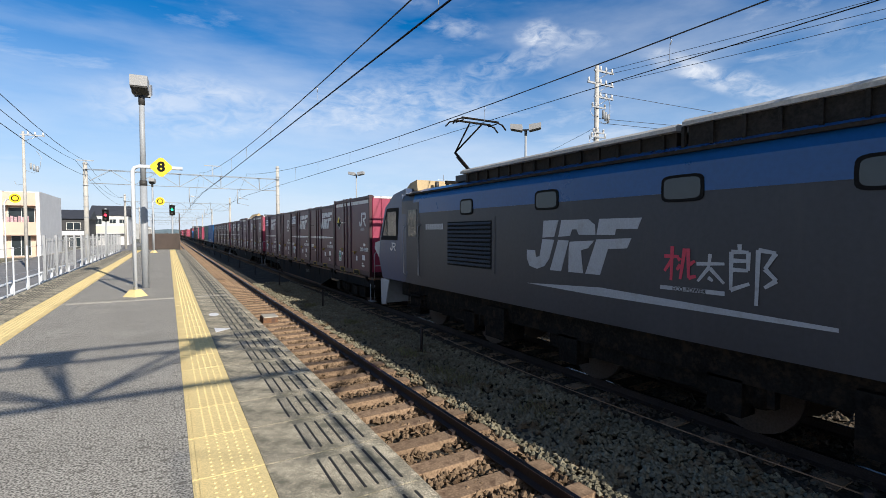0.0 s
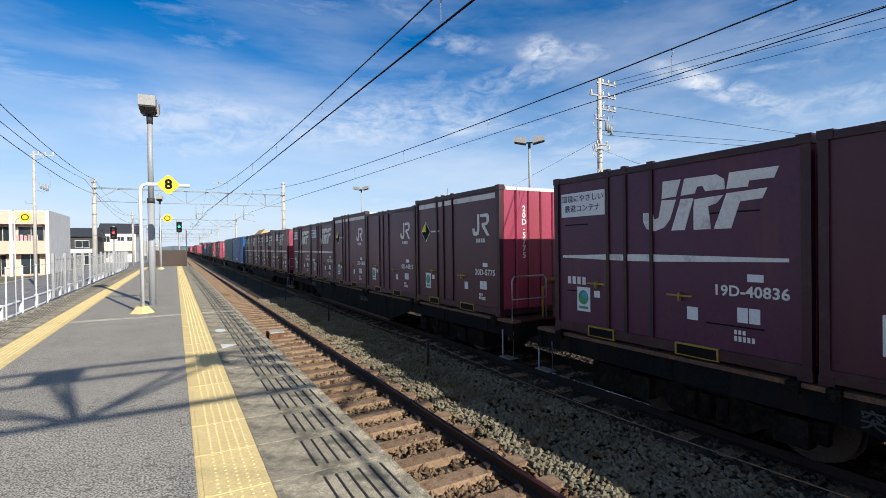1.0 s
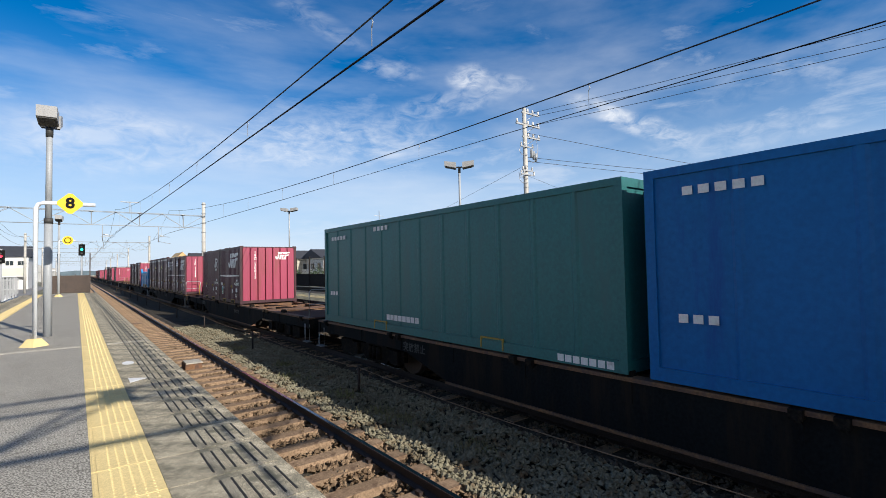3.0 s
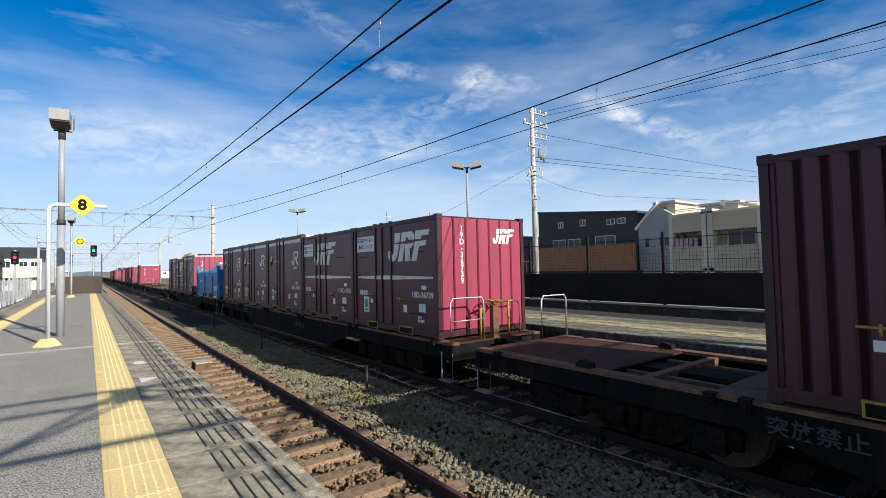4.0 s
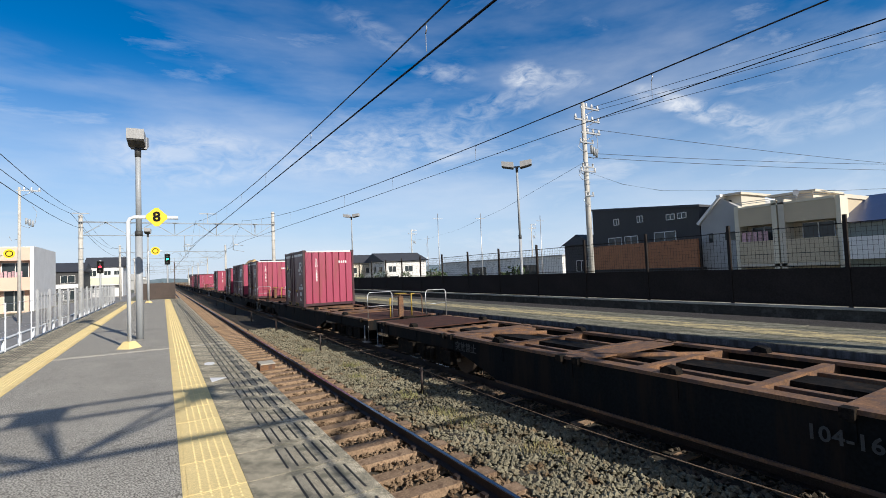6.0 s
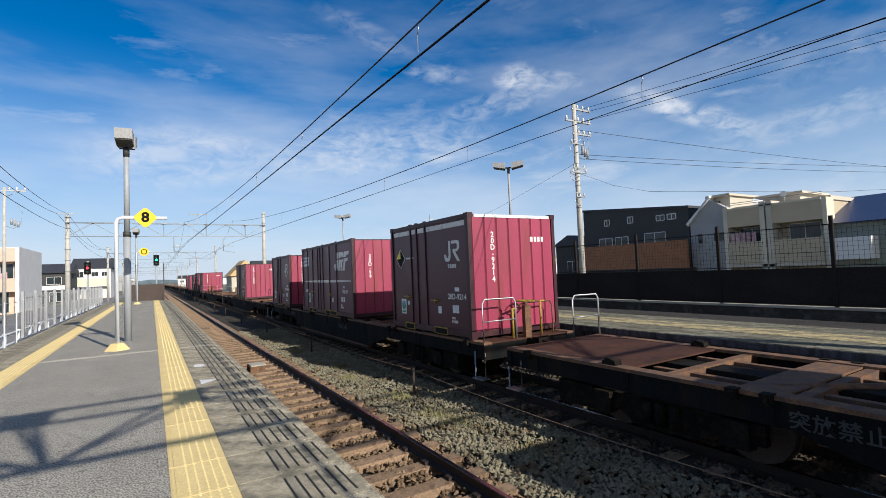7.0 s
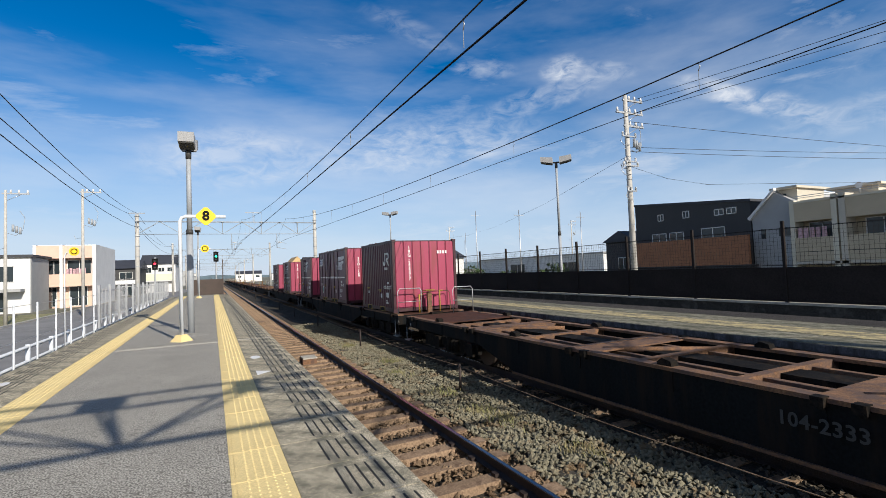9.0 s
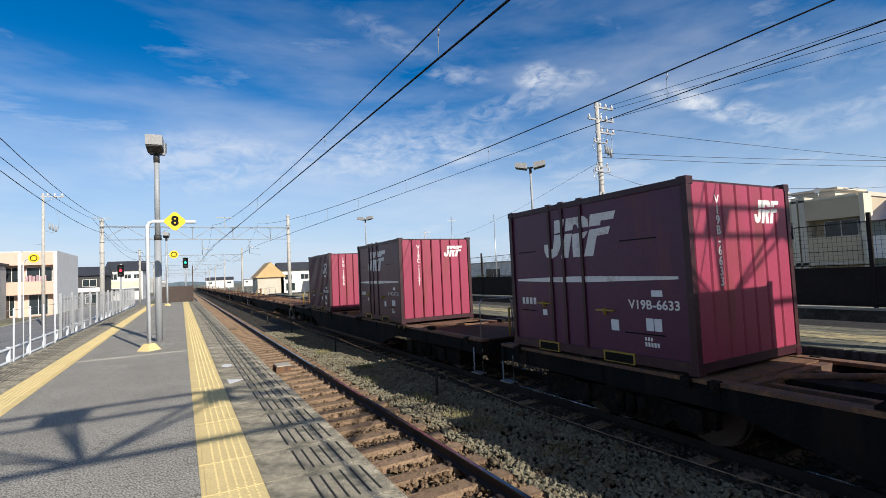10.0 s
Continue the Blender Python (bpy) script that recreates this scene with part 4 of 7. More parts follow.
def utility_pole(x, y, top, label, arms=3, r=0.19):
    p = thing("utility_pole", pose(x, y, -1.35), label, "utility pole", "utility poles")
    h = top + 1.35
    bm = bmesh.new()
    tube(bm, (0, 0, 0), (0, 0, h), r, r * 0.62, n=14)
    part("pole", bm, M_POLE, p)
    for k in range(arms):
        z = h - 0.3 - k * 0.75
        bm = bmesh.new()
        box(bm, -0.75 if k == 1 else -0.2, 1.35, -0.05, 0.05, z, z + 0.09)
        tube(bm, (0, 0, z - 0.5), (0.9, 0, z), 0.02)
        arm = part("cross_arm", bm, M_STEEL, p)
        for d in (0.3, 0.75, 1.25) + ((-0.65,) if k == 1 else ()):
            bm = bmesh.new()
            tube(bm, (d, 0, z + 0.09), (d, 0, z + 0.32), 0.075, 0.05)
            part("insulator", bm, M_WHITE, arm)
    bm = bmesh.new()
    for k in range(3):
        tube(bm, (0.45 + 0.2 * k, -0.1, h - 3.0 - 0.1 * k), (0.45 + 0.2 * k, -0.1, h - 2.5 - 0.1 * k), 0.08, n=10)
    pipe(bm, [(0.1, 0, h - 3.1), (0.6, -0.1, h - 3.3), (1.0, -0.1, h - 2.9), (1.1, 0, h - 2.0), (0.8, 0, h - 1.5)], 0.018)
    pipe(bm, [(-0.1, 0, h - 4.2), (-0.5, 0, h - 4.3), (-0.6, 0, h - 4.0)], 0.02)
    part("switch_gear", bm, M_GREYPOST, p)
    if arms > 2:
        for k, (z, w) in enumerate(((h - 2.45, 0.55), (h - 3.9, 0.45), (h - 4.15, 0.6), (h - 5.6, 0.35))):
            bm = bmesh.new()
            box(bm, -w, w, -0.2, -0.13, z, z + 0.07)
            pipe(bm, [(-w, -0.16, z), (-w - 0.15, -0.16, z - 0.25), (-w + 0.1, -0.16, z - 0.5), (0, -0.16, z - 0.45)], 0.018)
            arm = part("cross_arm", bm, M_STEEL, p)
            for d in (-w + 0.05, -w + 0.3, w - 0.05):
                bm = bmesh.new()
                for j in range(3):
                    tube(bm, (d, -0.16, z + 0.07 + 0.07 * j), (d, -0.16, z + 0.13 + 0.07 * j), 0.07, 0.035)
                part("insulator", bm, M_WHITE, arm)
        for k in range(14):
            bm = bmesh.new()
            zz = 2.2 + k * 0.55
            tube(bm, (-0.3 if k % 2 else 0.16, 0, zz), (-0.16 if k % 2 else 0.3, 0, zz), 0.012, n=5)
            part("step_bolt", bm, M_STEEL, p)
        for k in range(6):
            bm = bmesh.new()
            zz = h - 1.0 - k * 1.3
            tube(bm, (0, 0, zz), (0, 0, zz + 0.05), r * (1 - 0.38 * zz / h) + 0.012, n=14)
            part("band", bm, M_STEEL, p)
    return p


utility_pole(21.6, 19.6, 11.1, "tall concrete utility pole with cross arms and insulators")
utility_pole(48, 95, 11, "distant concrete utility pole", 2, 0.16)
utility_pole(70, 80, 11, "distant concrete utility pole", 2, 0.16)
utility_pole(-9.9, 50, 9.6, "slim concrete utility pole beside the road", 1, 0.14)
utility_pole(-13.2, 44, 8.4, "slim concrete utility pole beside the road", 1, 0.12)
for z, fall, dx in ((10.95, 0.042, 0.75), (10.85, 0.06, 1.2), (10.2, 0.045, 0.9)):
    pts = [(21.6 + dx + 9 * j / 8, 19.6 - 60 * j / 8, z - fall * 60 * j / 8 + 0.0009 * (60 * j / 8) ** 2) for j in range(9)]
    wire("power_line", pts, 0.012, "thin dark power line between utility poles")
for z, dz in ((8.1, 0.0), (7.85, 0.25), (9.6, 1.6)):
    pts = [(21.6 + 96 * j / 24, 19.6 - 17.7 * j / 24, z + (0.6 - dz) * min(j / 8, 1.0) - 0.6 * (j % 8 / 8) * (1 - j % 8 / 8)) for j in range(25)]
    wire("power_line", pts, 0.013, "thin dark power line above the houses")
wire("power_line", [(21.6, 19.6, 7.0), (23.4, 18.5, 6.15), (25.5, 17.6, 5.75), (30, 16.2, 5.75), (40, 13.8, 5.85), (52, 11, 6.4), (90, 2, 8.0)], 0.012, "thin dark service cable to the houses")
wire("power_line", [(21.6, 19.6, 7.6), (26, 33, 6.8), (32, 50, 6.6), (40, 72, 7.2), (48, 95, 8.5)], 0.009, "thin dark power line between utility poles")
for x, y, top in ((22, 38, 6.8), (24, 34, 6.4), (30, 33, 6.2), (34, 62, 6.8), (60, 110, 9.0)):
    solid("antenna_mast", lambda bm: (tube(bm, (x, y, -1.35), (x, y, top), 0.06, 0.03), box(bm, x - 0.5, x + 0.5, y - 0.02, y + 0.02, top - 0.5, top - 0.46)), M_STEEL, "thin grey steel mast behind the fence", "mast")


# ---- houses ----
def house(name, x0, x1, y0, y1, z0, z1, wall, label, windows=(), roof="flat", roof_mat=None, over=0.3, peak=1.6, extras=()):
    """windows: (face, u0, u1, z0, z1) with face w (towards -x), s (towards -y); u along the face."""
    h = thing(name, pose(0, 0, 0), label, "house", "houses round the station")
    bm = bmesh.new()
    box(bm, x0, x1, y0, y1, z0, z1)
    part("wall", bm, wall, h)
    bm = bmesh.new()
    if roof == "flat":
        box(bm, x0 - over, x1 + over, y0 - over, y1 + over, z1, z1 + 0.25)
    elif roof == "gable_y":
        prism(bm, [(x0 - over, z1 - 0.1), ((x0 + x1) / 2, z1 + peak), (x1 + over, z1 - 0.1)], "y", y0 - over, y1 + over)
    elif roof == "gable_x":
        prism(bm, [(y0 - over, z1 - 0.1), ((y0 + y1) / 2, z1 + peak), (y1 + over, z1 - 0.1)], "x", x0 - over, x1 + over)
    else:
        prism(bm, [(y0 - over, z1), (y1 + over, z1 + peak), (y1 + over, z1 + peak + 0.2), (y0 - over, z1 + 0.2)], "x", x0 - over, x1 + over)
        gable = bmesh.new()
        prism(gable, [(y0, z1), (y1, z1), (y1, z1 + peak)], "x", x0, x1)
        part("gable_wall", gable, wall, h)
    part("roof", bm, roof_mat or M_ROOF, h)
    for face, u0, u1, a, b in windows:
        bm, fr = bmesh.new(), bmesh.new()
        if face == "w":
            box(bm, x0 - 0.03, x0 + 0.02, u0 + 0.06, u1 - 0.06, a + 0.06, b - 0.06)
            for q in ((u0, u1, a, a + 0.06), (u0, u1, b - 0.06, b), (u0, u0 + 0.06, a, b), (u1 - 0.06, u1, a, b), ((u0 + u1) / 2 - 0.03, (u0 + u1) / 2 + 0.03, a, b)):
                box(fr, x0 - 0.06, x0 + 0.02, q[0], q[1], q[2], q[3])
        else:
            box(bm, u0 + 0.06, u1 - 0.06, y0 - 0.03, y0 + 0.02, a + 0.06, b - 0.06)
            for q in ((u0, u1, a, a + 0.06), (u0, u1, b - 0.06, b), (u0, u0 + 0.06, a, b), (u1 - 0.06, u1, a, b), ((u0 + u1) / 2 - 0.03, (u0 + u1) / 2 + 0.03, a, b)):
                box(fr, q[0], q[1], y0 - 0.06, y0 + 0.02, q[2], q[3])
        w = part("window", fr, M_HWHITE, h)
        part("pane", bm, M_PANE, w)
    for nm, material, q in extras:
        bm = bmesh.new()
        box(bm, *q)
        part(nm, bm, material, h)
    return h


# right side: dark house with wooden balcony
house("dark_house", 36, 46, 21.6, 32.2, -1.35, 5.65, M_HDARK, "charcoal two-storey house with an orange-brown wooden balcony",
      [("w", 29.1, 29.7, 5.0, 5.6), ("w", 26.6, 27.2, 5.0, 5.6), ("w", 23.6, 24.4, 4.9, 5.4), ("w", 22.6, 23.4, 4.9, 5.4), ("w", 28.9, 30.4, 2.6, 3.9), ("w", 27.2, 28.6, 2.6, 3.9), ("w", 23.6, 25.6, 2.6, 4.0), ("w", 24, 29, -0.9, 0.6)],
      "shed", M_ROOF, 0.1, 1.0,
      [("balcony", M_HBROWN, (34.9, 35.1, 21.2, 32.0, 1.0, 3.15)), ("balcony", M_HBROWN, (35.1, 35.95, 31.9, 32.05, 1.0, 3.15)), ("balcony_floor", M_HDARK, (34.9, 35.95, 21.2, 32.0, 0.8, 0.98)), ("ground_floor", M_HDARK, (35.6, 36.0, 21.2, 31.8, -1.35, 0.78))])
house("grey_annex", 37.5, 43, 33.6, 37.6, -1.35, 3.7, M_HDARK, "small dark grey house with a dark roof", [("w", 34.6, 36, 0.8, 2.0)], "gable_x", M_ROOF, 0.3, 1.0)
G = thing("grey_gable_house", pose(0, 0, 0), "pale grey house with a steep single-pitch roof", "house", "houses round the station")
bm = bmesh.new()
prism(bm, [(18.55, -1.35), (21.5, -1.35), (21.5, 4.5), (19.95, 6.1), (18.55, 5.2)], "x", 36.0, 46.0)
part("wall", bm, M_HGREY, G)
bm = bmesh.new()
prism(bm, [(21.75, 4.35), (19.8, 6.35), (19.8, 6.15), (21.6, 4.2)], "x", 35.8, 46.2)
part("roof", bm, M_HWHITE, G)
for nm, material, q in (("roof_block", M_HCREAM, (36.6, 40, 18.7, 20.0, 5.0, 6.2)), ("roof_slab", M_HCREAM, (36.2, 40.5, 18.5, 20.3, 6.2, 6.36)), ("window", M_PANE, (35.95, 36.02, 18.9, 19.7, 2.9, 3.5)), ("window", M_PANE, (35.95, 36.02, 20.6, 20.9, 2.8, 3.5)), ("window", M_PANE, (36.55, 36.62, 19.4, 19.7, 5.3, 5.9))):
    bm = bmesh.new()
    box(bm, *q)
    part(nm, bm, material, G)
house("apartment_house", 36.4, 46, 12.6, 18.5, -1.35, 5.0, M_HBEIGE, "beige two-storey apartment house with balconies and laundry",
      [("w", 16.4, 18.0, 1.8, 3.7), ("w", 13.1, 14.9, 1.8, 3.7), ("w", 16.3, 18.0, -0.9, 0.6), ("w", 13.0, 14.8, -0.9, 0.6)], "flat", M_HCREAM, 0.1, 0,
      [("pilaster", M_HTRIM, (35.3, 36.4, 18.3, 18.6, -1.35, 5.2)), ("pilaster", M_HTRIM, (35.2, 36.4, 15.85, 16.15, -1.35, 5.3)), ("pilaster", M_HCREAM, (35.2, 36.4, 15.4, 15.75, -1.35, 5.3)), ("pilaster", M_HTRIM, (35.3, 36.4, 12.4, 12.65, -1.35, 5.1)),
       ("balcony", M_HBEIGE, (35.2, 35.45, 16.15, 18.3, 1.1, 2.65)), ("balcony", M_HBEIGE, (35.2, 35.45, 12.65, 15.4, 1.1, 2.65)), ("balcony_floor", M_HCREAM, (35.2, 36.4, 12.65, 18.3, 0.9, 1.08)),
       ("canopy", M_HBEIGE, (35.25, 36.4, 12.65, 15.4, 3.75, 5.05)), ("canopy", M_HBEIGE, (35.25, 36.4, 16.15, 18.3, 3.75, 5.05)), ("roof_block", M_HCREAM, (37.5, 41, 14.6, 16.9, 5.2, 5.75)), ("roof_slab", M_HCREAM, (37.1, 41.4, 14.3, 17.2, 5.75, 5.9)), ("roof_rail", M_STEEL, (35.3, 35.34, 12.6, 18.4, 5.42, 5.46)), ("roof_rail", M_STEEL, (35.3, 35.34, 12.6, 18.4, 5.3, 5.33)), ("shadow_gap", M_HDARK, (35.19, 35.24, 12.65, 15.4, 1.7, 1.74)), ("shadow_gap", M_HDARK, (35.19, 35.24, 16.15, 18.3, 1.7, 1.74)), ("canopy_joint", M_HTRIM, (35.2, 35.26, 12.65, 18.3, 4.98, 5.1))])
dish = thing("satellite_dish", pose(36.9, 15.3, 5.25), "small round white satellite dish on the roof", "satellite dish")
bm = bmesh.new()
tube(bm, (0, 0, 0), (0, 0, 0.45), 0.03)
part("mast", bm, M_STEEL, dish)
bm = bmesh.new()
tube(bm, (-0.08, 0, 0.55), (-0.02, 0, 0.55), 0.2, 0.07, n=20)
part("bowl", bm, M_WHITE, dish)
for k in range(5):
    solid("laundry", lambda bm: box(bm, 35.3, 35.34, 16.5 + k * 0.35, 16.76 + k * 0.35, 2.5 + 0.1 * (k % 2), 3.3), M_CLOTH, "washing hung on the balcony", "laundry", group="washing")
house("green_house", 35.7, 45, 2.6, 12.3, -1.35, 3.45, M_HGREEN, "grey-green house with a dark blue tiled roof", [("w", 8.0, 9.6, 1.4, 2.8), ("w", 4.5, 6.5, 1.4, 2.8), ("w", 5.0, 8.0, -0.9, 0.8)], "gable_y", M_ROOFBLUE, 0.5, 1.9,
      [("balcony", M_HWHITE, (34.6, 35.7, 10.2, 12.2, 1.2, 2.5))])
house("tan_house", 38, 48, -9, 1.0, -1.35, 3.6, M_HCREAM, "cream house with a dark roof", [("w", -6, -4, 1.2, 2.6)], "gable_y", M_ROOF, 0.5, 1.7)
# row of white houses and warehouse far off along the fence
for k, (x, y, w) in enumerate(((26, 98, 5.2), (31.5, 92, 6.5), (36.5, 84, 9.5), (19, 108, 6))):
    house("white_house", x, x + 9, y, y + w, -1.35, 3.8, M_HWHITE if k != 1 else M_HCREAM, "white two-storey house with a dark tiled roof",
          [("s", x + 0.8, x + 2.4, 1.6, 2.8), ("s", x + 4.2, x + 6.0, 1.6, 2.8), ("s", x + 1, x + 3, -0.8, 0.9), ("w", y + 1, y + 2.6, 1.6, 2.8), ("w", y + 4, y + 5.6, 1.6, 2.8), ("w", y + 4, y + 6, -0.8, 0.9)], "gable_x", M_ROOF, 0.5, 1.7,
          [("balcony", M_HWHITE, (x - 0.9, x, y + 3.4, y + w - 0.4, 0.6, 1.6))])
house("warehouse", 66, 100, 67, 112, -1.35, 3.4, M_HWHITE, "long low white warehouse", [("w", 74, 80, 0, 2), ("w", 92, 98, 0, 2)], "flat", M_HGREY, 0.3)
house("tan_house", 14.2, 19.6, 108, 116, -1.35, 2.4, M_HCREAM, "cream house with a tan hipped roof", [("s", 16.4, 17.4, 2.6, 3.6), ("w", 110, 112, 0.5, 2.0)], "gable_y", M_ROOFBEIGE, 0.5, 3.2)
# left side
house("peach_house", -18.6, -12.9, 72, 84, -1.35, 6.0, M_HPINK, "peach and white two-storey house with balconies and laundry",
      [("s", -18.0, -16.2, 2.6, 4.4), ("s", -15.8, -13.4, 2.6, 4.4), ("s", -17.8, -16.8, -1.2, 1.2), ("s", -15.6, -13.8, -1.2, 1.2)], "flat", M_HWHITE, 0.1, 0,
      [("balcony", M_HPINK, (-18.6, -12.9, 70.9, 71.1, 1.2, 2.7)), ("canopy", M_HPINK, (-18.6, -12.9, 70.9, 72.0, 4.6, 6.1)), ("pilaster", M_HWHITE, (-16.3, -16.0, 70.8, 72, -1.35, 6.2)), ("pilaster", M_HWHITE, (-18.8, -18.5, 70.8, 72, -1.35, 6.2)), ("pilaster", M_HWHITE, (-13.1, -12.75, 70.8, 72, -1.35, 6.2)), ("side_wall", M_HWHITE, (-12.9, -12.8, 72, 84, -1.35, 6.0)), ("door", M_BROWNFENCE, (-18.2, -17.3, 71.9, 72.0, -1.35, 1.0))])
for k in range(6):
    solid("laundry", lambda bm: box(bm, -15.7 + k * 0.33, -15.45 + k * 0.33, 70.95, 71.0, 2.2, 3.3 + 0.1 * (k % 2)), M_CLOTH, "washing hung on the balcony", "laundry", group="washing")
house("white_flat_house", -27.0, -17.2, 64, 70, -1.35, 4.5, M_HWHITE, "white two-storey house with a grey lower floor", [("s", -26, -22, 1.9, 3.6), ("s", -21.5, -18.5, 1.9, 3.6), ("s", -25, -19, -1.2, 0.9)], "flat", M_ROOF, 0.3, 0,
      [("canopy", M_HGREY, (-27, -17.6, 62.6, 64, 0.9, 1.2)), ("side_wall", M_HGREY, (-17.2, -17.1, 64, 70, -1.35, 4.4))])
house("green_white_house", -14.6, -7.7, 128, 140, -1.35, 5.4, M_HWHITE, "white two-storey house with a pale green band and dark roof", [("s", -13.9, -12.5, 3.3, 4.6), ("s", -11.2, -9.9, 3.5, 4.5), ("s", -9.4, -8.2, 3.5, 4.5), ("s", -13.6, -12.9, -0.3, 1.2), ("s", -11.8, -9.8, -1.2, 1.2)], "gable_x", M_ROOF, 0.35, 2.3,
      [("balcony", M_HPALE, (-14.6, -7.7, 126.9, 127.1, 1.5, 3.0)), ("balcony_floor", M_HWHITE, (-14.6, -7.7, 126.9, 128.0, 1.3, 1.48)), ("pilaster", M_HWHITE, (-14.7, -14.4, 126.8, 128.0, -1.35, 3.0)), ("pilaster", M_HWHITE, (-7.95, -7.65, 126.8, 128.0, -1.35, 3.0))])
house("dark_row_house", -18.2, -13.2, 112, 124, -1.35, 4.2, M_HDARK, "dark grey house with white window frames", [("s", -16.4, -14.2, 2.0, 3.4), ("s", -16.0, -14.0, -1.2, 0.6)], "gable_x", M_ROOF, 0.4, 1.8,
      [("band", M_HWHITE, (-18.2, -13.2, 111.9, 112.0, 1.0, 1.8))])
rb = random.Random(11)
for k in range(26):
    x, y = rb.choice((-1, 1)) * rb.uniform(12, 120), rb.uniform(150, 420)
    if x < 0:
        x -= 6
    w, hgt = rb.uniform(8, 16), rb.uniform(2.6, 5.0)
    house("distant_house", x, x + w, y, y + 10, -1.35, hgt, rb.choice((M_HWHITE, M_HCREAM, M_HGREY)), "distant pale house with a dark roof", [("s", x + 1, x + 3, 1.2, 2.4), ("s", x + w - 3.5, x + w - 1.2, 1.2, 2.4)], rb.choice(("gable_x", "gable_y", "flat")), rb.choice((M_ROOF, M_ROOF, M_HGREY)), 0.4, 1.8)
structure("far_hills", lambda bm: prism(bm, [(-900, -3)] + [(-900 + 45 * k, 9 + 3 * math.sin(k * 0.7) + 2 * math.sin(k * 1.9 + 1) + 22 * min(1, max(0, (k - 26) / 6))) for k in range(60)] + [(1750, -3)], "y", 1900, 1990), M_HILL, "low blue-grey hills on the horizon", "hills")


def shrub(x, y, r, h, label, base=-1.35):
    s = thing("shrub", pose(x, y, base), label, "shrub", "shrubs")
    bm = bmesh.new()
    tube(bm, (0, 0, 0), (0, 0, h * 0.5), 0.08, 0.04)
    for k in range(5):
        a = k * 1.26
        tube(bm, (0, 0, h * 0.3), (r * 0.6 * math.cos(a), r * 0.6 * math.sin(a), h * 0.75), 0.04, 0.015, n=5)
    part("trunk", bm, M_SLEEPER, s)
    bm = bmesh.new()
    rg = random.Random(int(x * 7 + y))
    for k in range(420):
        d = Vector((rg.gauss(0, 1), rg.gauss(0, 1), rg.gauss(0, 1))).normalized() * rg.uniform(0.55, 1.05)
        c = Vector((d.x * r, d.y * r, h * 0.58 + d.z * h * 0.42))
        q = Euler((rg.uniform(0, 6), rg.uniform(0, 6), rg.uniform(0, 6)))
        s2 = rg.uniform(0.1, 0.2)
        bm.faces.new([bm.verts.new(c + Vector(p) .xyz @ q.to_matrix()) for p in ((-s2, 0, 0), (0, -s2 * 0.5, 0.03), (s2, 0, 0), (0, s2 * 0.5, 0.03))])
    part("crown", bm, M_LEAF, s)


for x, y, r, h in ((20.5, 36, 1.3, 3.1), (20, 24.6, 1.2, 3.0), (28, 66, 1.6, 3.2), (22, 33, 1.0, 2.6), (36, 74, 1.5, 3.0), (19.5, 30, 0.8, 2.4), (19.5, 52, 1.2, 2.8)):
    shrub(x, y, r, h, "round dark green shrub behind the fence")
solid("grass_tufts", lambda bm: [bm.faces.new([bm.verts.new(p) for p in ((x, y, -1.14), (x + 0.025, y + 0.01, -1.14), (x + rb.uniform(-0.07, 0.09), y + rb.uniform(-0.06, 0.06), -1.14 + rb.uniform(0.06, 0.17)))]) for cx, cy in ((4.35, 7.6), (4.5, 6.9), (4.2, 11.5), (4.55, 13.2), (4.4, 9.2), (4.6, 5.2), (4.3, 17.0)) for x, y in [(cx + rb.gauss(0, 0.14), cy + rb.gauss(0, 0.22)) for _ in range(110)]], M_GRASS, "sparse weeds growing in the ballast", "weeds", kind="stuff")


# ---- the train: wagons, containers, locomotive ----
MOVING = []
LEN12, WID, HIGH = 3.715, 2.45, 2.5


def side(y, z, x=0.0):
    """Turns flat lettering onto a face that looks towards the platform."""
    return pose(x, y, z, 90, 0, -90)


def front(x, z, y=0.0):
    """Turns flat lettering onto the face that looks down the line towards the viewer."""
    return pose(x, y, z, 90, 0, 0)


def logo_shapes(bm, u0, z0, w, h, depth, plane):
    """Three slanted white blocks with a thin dart cut through them; plane places a (u, z) outline."""
    def put(pts):
        lo = [bm.verts.new(plane(u0 + a * w, z0 + b * h, 0)) for a, b in pts]
        hi = [bm.verts.new(plane(u0 + a * w, z0 + b * h, depth)) for a, b in pts]
        n = len(pts)
        bm.faces.new(hi)
        for k in range(n):
            bm.faces.new((lo[k], lo[(k + 1) % n], hi[(k + 1) % n], hi[k]))
    # hook
    put([(0.18, 0.98), (0.33, 0.98), (0.29, 0.66), (0.17, 0.64)])
    put([(0.17, 0.61), (0.29, 0.6), (0.24, 0.22), (0.19, 0.07), (0.11, 0.0), (0.03, 0.05), (0.0, 0.2), (0.0, 0.38), (0.09, 0.38), (0.1, 0.24), (0.14, 0.26)])
    # middle letter block
    put([(0.36, 0.98), (0.6, 0.98), (0.655, 0.88), (0.66, 0.7), (0.52, 0.7), (0.5, 0.8), (0.46, 0.8), (0.44, 0.68), (0.33, 0.66)])
    put([(0.33, 0.6), (0.43, 0.59), (0.36, 0.0), (0.25, 0.0)])
    put([(0.44, 0.57), (0.65, 0.6), (0.6, 0.46), (0.54, 0.42), (0.56, 0.0), (0.43, 0.0), (0.43, 0.42)])
    # right letter block
    put([(0.69, 0.98), (1.0, 0.98), (0.97, 0.8), (0.82, 0.8), (0.81, 0.7), (0.67, 0.7)])
    put([(0.67, 0.62), (0.93, 0.65), (0.9, 0.48), (0.76, 0.46), (0.7, 0.0), (0.58, 0.0)])


